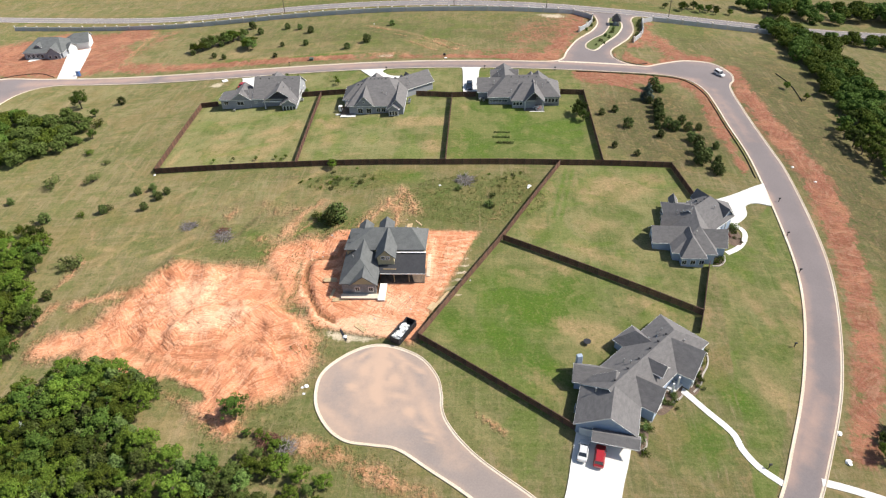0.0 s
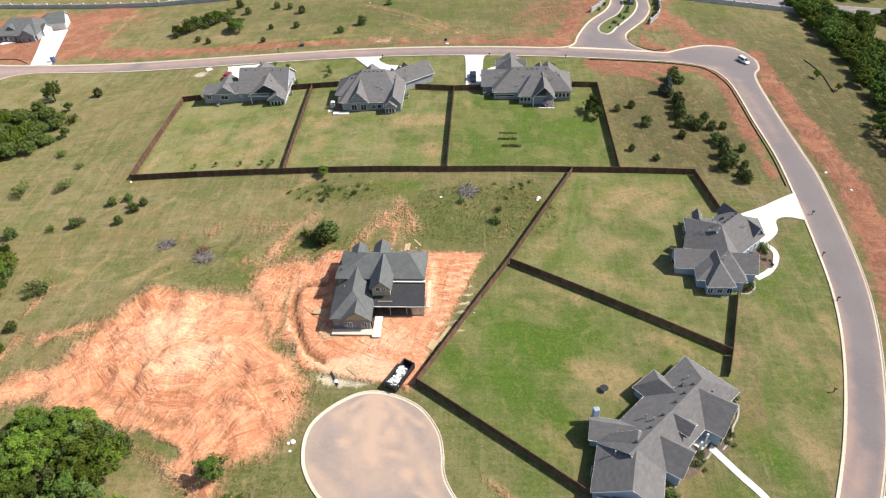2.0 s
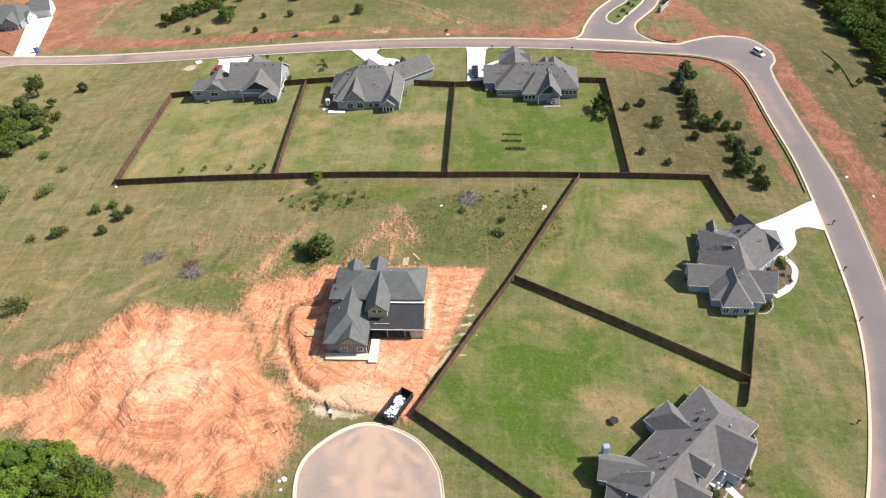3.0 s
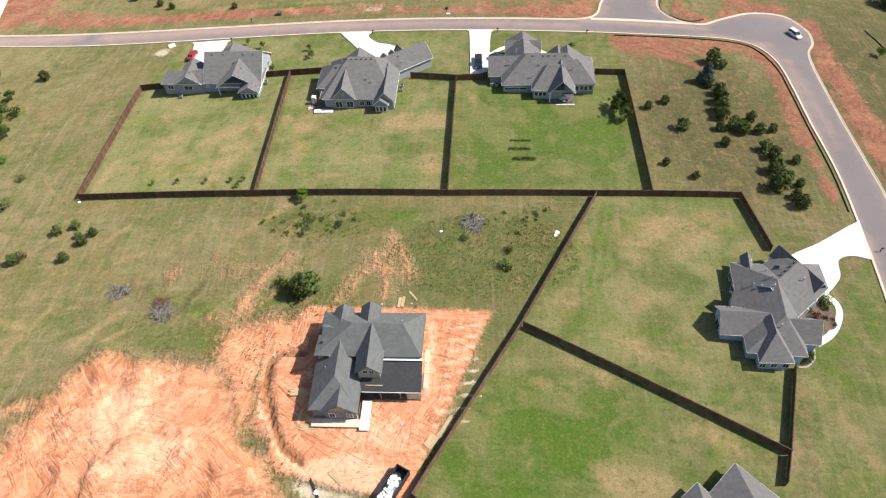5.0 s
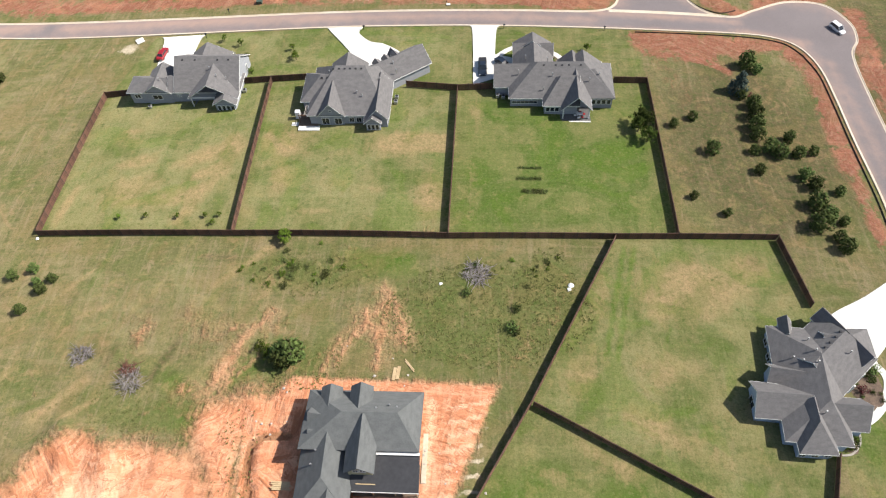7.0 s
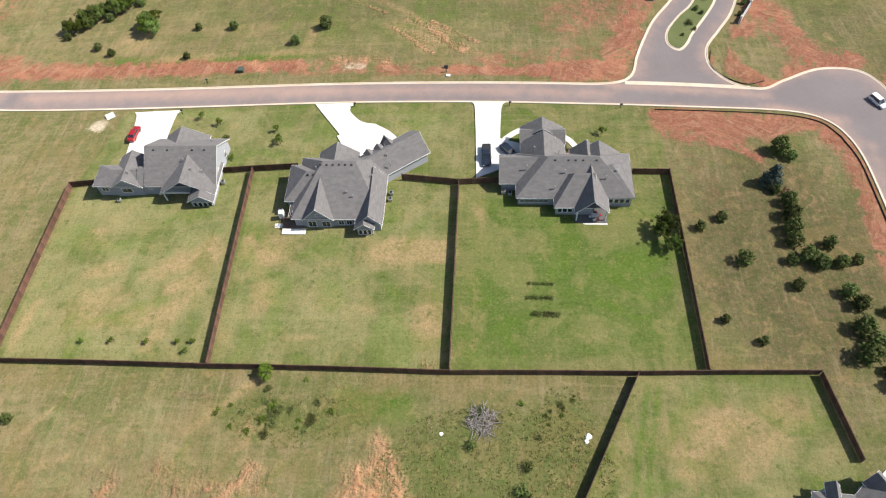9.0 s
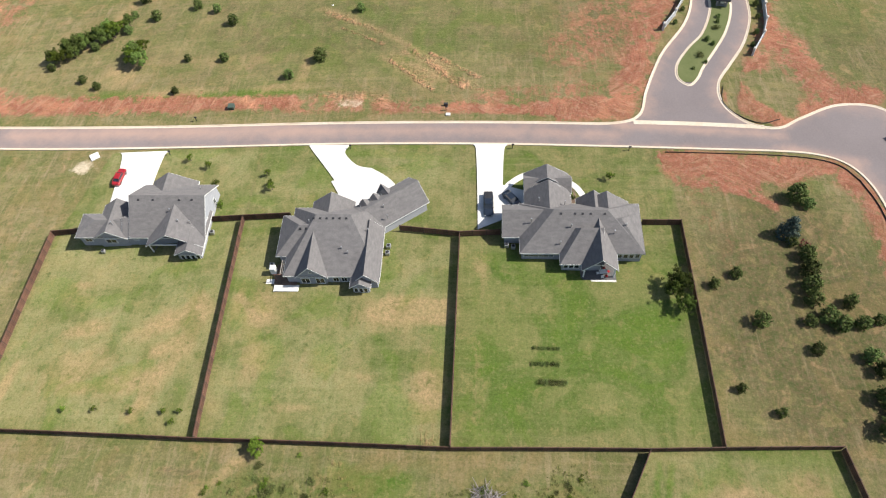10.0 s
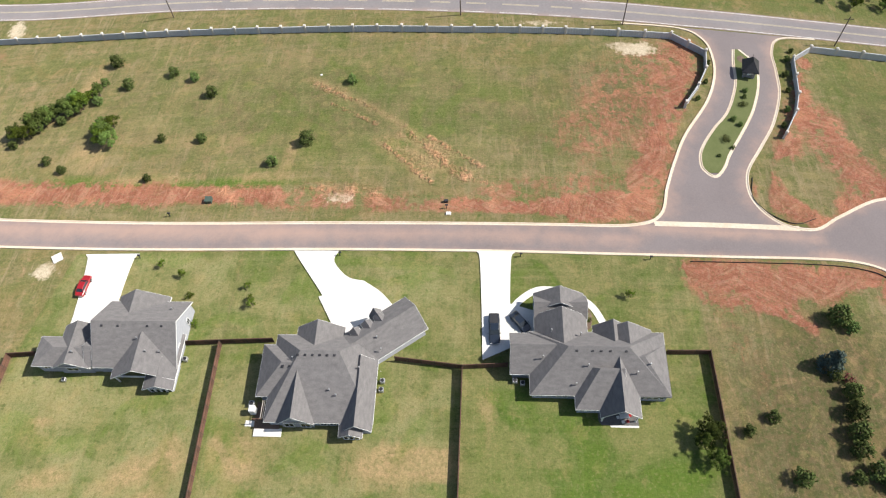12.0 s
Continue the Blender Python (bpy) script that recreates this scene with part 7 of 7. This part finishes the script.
car(-85.4, 226.6, 85, M_RED, "red sedan parked on white concrete driveway")
car(-3.9, 216.4, -89, M_NAVY, "dark pickup truck parked beside the house", 5.9, 2.0, "pickup")
car(0.8, 217.8, -52, M_NAVY, "dark blue sedan by the garage", 4.6)
car(18.4, 74.6, 76, M_SILVER, "white sedan parked on the driveway")
car(21.2, 73.6, 76, M_RED, "dark red sport utility parked on the driveway", 4.8, 1.95, "suv")
car(86.0, 238.9, -62, M_CARWHITE, "white sport utility parked at the bend", 4.3, 1.8, "suv", 0.06)


# ---- building-site things ----
def dumpster(x, y, rz):
    d = thing("dumpster", x, y, gz(x, y) + 0.02, rz, "black roll-off dumpster full of pale rubble", "dumpster")
    for name, bx, by, sx, sy in (("side", 0, -1.15, 6.6, 0.1), ("side", 0, 1.15, 6.6, 0.1), ("end", -3.25, 0, 0.1, 2.2), ("end", 3.25, 0, 0.1, 2.2)):
        bm = bmesh.new()
        add_box(bm, bx, by, 0.85, sx, sy, 1.4)
        add_box(bm, bx, by, 1.57, sx + 0.06, sy + 0.1, 0.1)
        for i in range(8 if sx > 1 else 3):
            t = (i + 0.5) / (8 if sx > 1 else 3) - 0.5
            add_box(bm, bx + (t * 6.4 if sx > 1 else (0.09 if bx > 0 else -0.09)), by + ((0.09 if by > 0 else -0.09) if sx > 1 else t * 2.2), 0.85, 0.1, 0.1, 1.3)
        part(name, bm, M_STEEL, d)
    bm = bmesh.new()
    add_box(bm, 0, 0, 0.2, 6.4, 2.2, 0.12)
    part("floor", bm, M_STEEL, d)
    r = random.Random(3)
    bm = bmesh.new()
    for _ in range(90):
        add_box(bm, r.uniform(-2.6, 1.6), r.uniform(-0.85, 0.85), r.uniform(0.5, 1.6), r.uniform(0.2, 1.0), r.uniform(0.2, 0.7), r.uniform(0.05, 0.35), r.uniform(0, 180))
    part("rubble", bm, M_WHITE, d, "pale plaster and wrapping rubble")


dumpster(-16.2, 101.9, 62)


def brush_pile(x, y, r0, h0, mat, label, seed, n=130):
    r = random.Random(seed)
    bm = bmesh.new()
    for _ in range(n):
        a, q = r.uniform(0, 6.3), r0 * math.sqrt(r.random()) * 0.8
        z = h0 * (1 - q / r0) * r.uniform(0.2, 1)
        b, l, up = r.uniform(0, 6.3), r.uniform(0.7, 2.2), r.uniform(-0.35, 0.35)
        p = Vector((q * math.cos(a), q * math.sin(a), z + 0.1))
        add_rod(bm, p, p + Vector((math.cos(b) * l, math.sin(b) * l, up * l)), r.uniform(0.03, 0.1), 0.02, 4)
    ob = part("brushwood", bm, mat, None)
    ob.location = (x, y, gz(x, y) - 0.05)
    return tagged(ob, label, "brush pile", "brush piles")


brush_pile(-76, 141.5, 2.2, 1.0, M_DEADWOOD, "grey pile of cut dead branches in grass", 1)
brush_pile(-65, 136, 2.6, 1.6, M_DEADWOOD, "grey pile of dead branches in grass", 2)
brush_pile(-66, 138.3, 1.6, 1.5, M_REDTWIG, "rust-brown withered branches on a pile", 3, 90)
brush_pile(-4.5, 158.4, 3.0, 1.3, M_DEADWOOD, "large grey pile of cut branches", 4, 200)
brush_pile(-39, 75.5, 2.6, 2.0, M_REDTWIG, "rust-brown withered brush heap", 5, 150)
brush_pile(-35.5, 74, 2.2, 2.0, M_DEADWOOD, "grey leafless brush heap", 6, 120)


def boards(name, x, y, rz, l, w, n, mat, label, lift=0.0):
    b = thing(name, x, y, gz(x, y) + lift, rz, label, "timber")
    for i in range(n):
        bm = bmesh.new()
        add_box(bm, random.Random(i).uniform(-0.2, 0.2), (i - n / 2 + 0.5) * w / n, 0.07, l, w / n * 0.86, 0.12, random.Random(i + 9).uniform(-2, 2))
        part("board", bm, mat, b)


boards("lumber_stack", -31.2, 112.2, 8, 3.6, 1.2, 6, M_WOOD, "stack of pale raw planks on clay")
boards("lumber_stack", -34.6, 118.6, 0, 3.0, 1.4, 5, M_WOOD, "loose raw planks on clay")
boards("lumber_stack", -8.2, 112.6, 62, 4.4, 0.9, 4, M_WOOD, "long pale planks by the fence")
boards("plywood_sheet", -17.8, 137.9, 85, 2.4, 1.3, 2, M_WOOD, "pale plywood sheets lying on the ground")
boards("lumber_stack", -25.6, 103.6, -40, 3.0, 1.2, 4, M_WOOD, "scattered planks on pale gravel")
boards("lumber_stack", -9.6, 110.6, 58, 4.8, 0.7, 4, M_WOOD, "long pale planks lying on clay")
boards("plywood_sheet", -10.8, 110.0, 60, 2.4, 1.2, 1, M_WOOD, "pale plywood sheet lying on clay")
boards("lumber_stack", -6.8, 126.0, 4, 3.2, 0.5, 2, M_WOOD, "loose planks on scraped clay")
boards("lumber_stack", -33.4, 114.0, 80, 3.0, 0.6, 3, M_WOOD, "loose raw planks beside the trench")
boards("lumber_stack", -15.6, 139.4, -50, 2.6, 0.4, 2, M_WOOD, "loose raw planks on clay")
boards("drain_pipe", -29, 101.6, -60, 3.6, 0.5, 2, M_STEEL, "dark plastic pipes lying in weeds")


def rock(x, y, s, mat, label, name="rubble", seed=1):
    r = random.Random(seed)
    bm = bmesh.new()
    bmesh.ops.create_icosphere(bm, subdivisions=2, radius=s)
    for v in bm.verts:
        v.co *= r.uniform(0.75, 1.15)
        v.co.z *= 0.5
    ob = part(name, bm, mat)
    ob.location = (x, y, gz(x, y) + s * 0.15)
    return tagged(ob, label, "debris", "loose debris")


for i, (x, y, s) in enumerate(((-34.4, 88.2, 0.5), (-34.6, 86.4, 0.3), (-35.2, 87.9, 0.3), (13, 156.2, 0.55), (-11, 156, 0.35), (12.6, 155.4, 0.4), (-28.6, 101, 0.5), (90, 175, 0.5), (94, 168, 0.4), (67, 82, 0.6), (66.4, 76, 0.7), (-45, 285, 0.3), (-96, 168.6, 0.4))):
    rock(x, y, s, M_WHITE, "crumpled white debris lying on the ground", "debris", i)
for i in range(60):
    r = random.Random(300 + i)
    x, y = r.choice(((-20, 109), (-8, 122), (-20, 138), (-38, 130), (-60, 95), (-70, 112)))
    rock(x + r.uniform(-7, 7), y + r.uniform(-4, 5), r.uniform(0.1, 0.28), M_STONE, "small clod of pale earth", "clod", 40 + i)


def box_thing(name, x, y, z, sx, sy, sz, mat, label, category, rz=0, lid=None):
    t = thing(name, x, y, gz(x, y) + z, rz, label, category)
    bm = bmesh.new()
    add_box(bm, 0, 0, sz / 2, sx, sy, sz, 0, 0.03)
    part("body", bm, mat, t)
    bm = bmesh.new()
    add_box(bm, 0, 0, sz + 0.04, sx * 1.06, sy * 1.06, 0.08, 0, 0.02)
    part("lid", bm, lid or mat, t)
    return t


M_GREENBOX = material("utility_green", (0.07, 0.1, 0.08), (0.05, 0.075, 0.06), 0.8, 4, 0.5, bump=0.05)
box_thing("transformer_box", -64.2, 247.2, 0.05, 1.4, 1.3, 0.8, M_GREENBOX, "dull green utility cabinet on a pad", "utility box")
box_thing("utility_pad", -94.2, 234, 0.02, 1.9, 1.9, 0.2, M_CONCRETE, "pale square concrete utility lid in grass", "utility box", 35)
box_thing("utility_pad", -13, 242.6, 0.02, 1.0, 0.7, 0.2, M_CONCRETE, "pale concrete meter lid by the kerb", "utility box")
box_thing("transformer_box", -13.6, 245.6, 0.02, 0.9, 0.5, 0.6, M_STEEL, "small dark utility cabinet", "utility box")
box_thing("portable_toilet", -161.4, 254, 0.05, 1.2, 1.2, 2.2, M_BLUE, "blue portable toilet beside the street", "toilet", 0, M_WHITE)
for p, s in (((-60, 210.4), 0.8), ((-45.8, 201.9), 0.9), ((-23.4, 204.6), 0.8), ((-23.3, 206.2), 0.8), ((-0.4, 206.6), 0.8), ((0.9, 206.2), 0.8), ((-82.6, 206.8), 0.7)):
    u = thing("air_conditioner", *p, gz(*p) + 0.15, 0, "grey outdoor cooling unit beside the house", "air conditioner", "cooling units")
    bm = bmesh.new()
    add_box(bm, 0, 0, s / 2, s, s, s, 0, 0.05)
    part("casing", bm, M_GALV, u)
    bm = bmesh.new()
    add_rod(bm, (0, 0, s), (0, 0, s + 0.03), s * 0.4, s * 0.4, 14)
    part("fan_grille", bm, M_STEEL, u, "black round fan grille")


def mailbox(x, y, rz=0):
    t = thing("mailbox", x, y, gz(x, y), rz, "dark mailbox on a post by the kerb", "mailbox", "mailboxes")
    bm = bmesh.new()
    add_box(bm, 0, 0, 0.55, 0.14, 0.14, 1.1)
    part("post", bm, M_STEEL, t)
    bm = bmesh.new()
    add_box(bm, 0.1, 0, 1.2, 0.6, 0.32, 0.34, 0, 0.08)
    part("box", bm, M_STEEL, t)


for p in ((-75.6, 233.2), (-34, 232.6), (1.2, 232.4), (79.6, 156, ), (76.8, 141), (51.2, 73.6), (-72, 243.6), (-13.5, 244), (26, 232.4), (65.6, 103), (75, 127)):
    mailbox(*p[:2])


def utility_pole(x, y, h0=9.0):
    t = thing("utility_pole", x, y, gz(x, y), 0, "weathered brown wooden utility pole by the highway", "utility pole", "utility poles")
    bm = bmesh.new()
    add_rod(bm, (0, 0, -0.5), (0, 0, h0), 0.16, 0.11, 8)
    part("shaft", bm, M_BARK, t)
    bm = bmesh.new()
    add_box(bm, 0, 0, h0 - 0.7, 2.2, 0.12, 0.14)
    part("crossarm", bm, M_BARK, t)


for p in ((-90, 312.4), (-12, 306.2), (28.4, 304.8 - 2), (80.5, 300 - 1), (126, 310)):
    utility_pole(*p)


def silt_fence(line):
    tagged(sweep("silt_fence", line, [(-0.03, 0.0), (-0.03, 0.3), (0.03, 0.3), (0.03, 0.0)], M_SILT, 10), "low black silt fence fabric along the kerb", "silt fence", "silt fences")


silt_fence([(50.2, 254), (49.2, 248.5), (52, 244.4), (56.5, 242.4), (61, 244)])
silt_fence([(33.6, 232.2), (45, 232.5), (58, 232.8), (66, 232.4), (71, 230.8), (74, 227)])
silt_fence([(74, 227), (76, 220), (76.4, 210), (76.6, 196), (77.2, 180), (76.8, 167)])
silt_fence([(-202, 252), (-190, 258), (-180, 258.6), (-172, 254)])
silt_fence([(109, 246), (111, 236), (110, 222)])


def gatehouse(x, y, rz):
    t = thing("gatehouse", x, y, gz(x, y) + 0.2, rz, "small dark gatehouse with steep hipped roof on the median", "gatehouse")
    for sx in (-1.3, 1.3):
        for sy in (-1.6, 1.6):
            bm = bmesh.new()
            add_box(bm, sx, sy, 1.3, 0.55, 0.55, 2.6, 0, 0.04)
            part("pillar", bm, M_BRICK, t)
    bm = bmesh.new()
    add_box(bm, 0, 0, 0.5, 2.6, 3.2, 1.0, 0, 0.03)
    part("wall", bm, M_BRICK, t)
    v = [(-2.2, -2.6, 2.6), (2.2, -2.6, 2.6), (2.2, 2.6, 2.6), (-2.2, 2.6, 2.6), (0, -0.8, 5.2), (0, 0.8, 5.2), (-2.2, -2.6, 2.4), (2.2, -2.6, 2.4), (2.2, 2.6, 2.4), (-2.2, 2.6, 2.4)]
    link_mesh("roof", v, [(0, 1, 4), (1, 2, 5, 4), (2, 3, 5), (3, 0, 4, 5), (0, 6, 7, 1), (1, 7, 8, 2), (2, 8, 9, 3), (3, 9, 6, 0), (9, 8, 7, 6)], M_STEEL, t, "dark metal hipped roof")
    bm = bmesh.new()
    add_box(bm, 0, -1.72, 1.5, 1.0, 0.06, 0.7)
    part("sign", bm, M_WHITE, t, "white sign panel")
    bm = bmesh.new()
    add_rod(bm, (0.3, 2.9, 0), (0.3, 2.9, 4.2), 0.07, 0.05, 6)
    part("lamp_post", bm, M_STEEL, t)
    return t


gatehouse(56, 286.3, -10).scale = (0.85, 0.85, 0.9)


def patio_set(x, y):
    t = thing("patio_set", x, y, gz(x, y) + 0.2, 10, "white patio table with red cushions on the porch", "patio furniture")
    bm = bmesh.new()
    add_box(bm, 0, 0, 0.72, 1.5, 0.9, 0.06, 0, 0.02)
    part("tabletop", bm, M_WHITE, t)
    for i, (px, py) in enumerate(((-1, 0), (1, 0), (-0.4, -0.9), (0.4, -0.9), (-0.4, 0.9), (0.4, 0.9))):
        bm = bmesh.new()
        add_box(bm, px, py, 0.45, 0.5, 0.5, 0.12, 0, 0.03)
        part("cushion", bm, M_RED if i % 2 else M_WHITE, t)
    for px, py in ((-0.6, -0.35), (0.6, -0.35), (-0.6, 0.35), (0.6, 0.35)):
        bm = bmesh.new()
        add_box(bm, px, py, 0.35, 0.06, 0.06, 0.7)
        part("leg", bm, M_STEEL, t)


patio_set(17.6, 200.8)


def play_seat(x, y):
    t = thing("fire_pit", x, y, gz(x, y), 20, "dark metal garden fire bowl standing on lawn", "fire bowl")
    bm = bmesh.new()
    bmesh.ops.create_cone(bm, cap_ends=True, segments=16, radius1=0.4, radius2=0.8, depth=0.5, matrix=pose(0, 0, 0.5))
    part("bowl", bm, M_STEEL, t)
    for a in (0, 120, 240):
        bm = bmesh.new()
        add_rod(bm, (0.3 * math.cos(radians(a)), 0.3 * math.sin(radians(a)), 0.4), (0.8 * math.cos(radians(a)), 0.8 * math.sin(radians(a)), 0), 0.05, 0.05, 6)
        part("leg", bm, M_STEEL, t)


play_seat(22, 100.4)
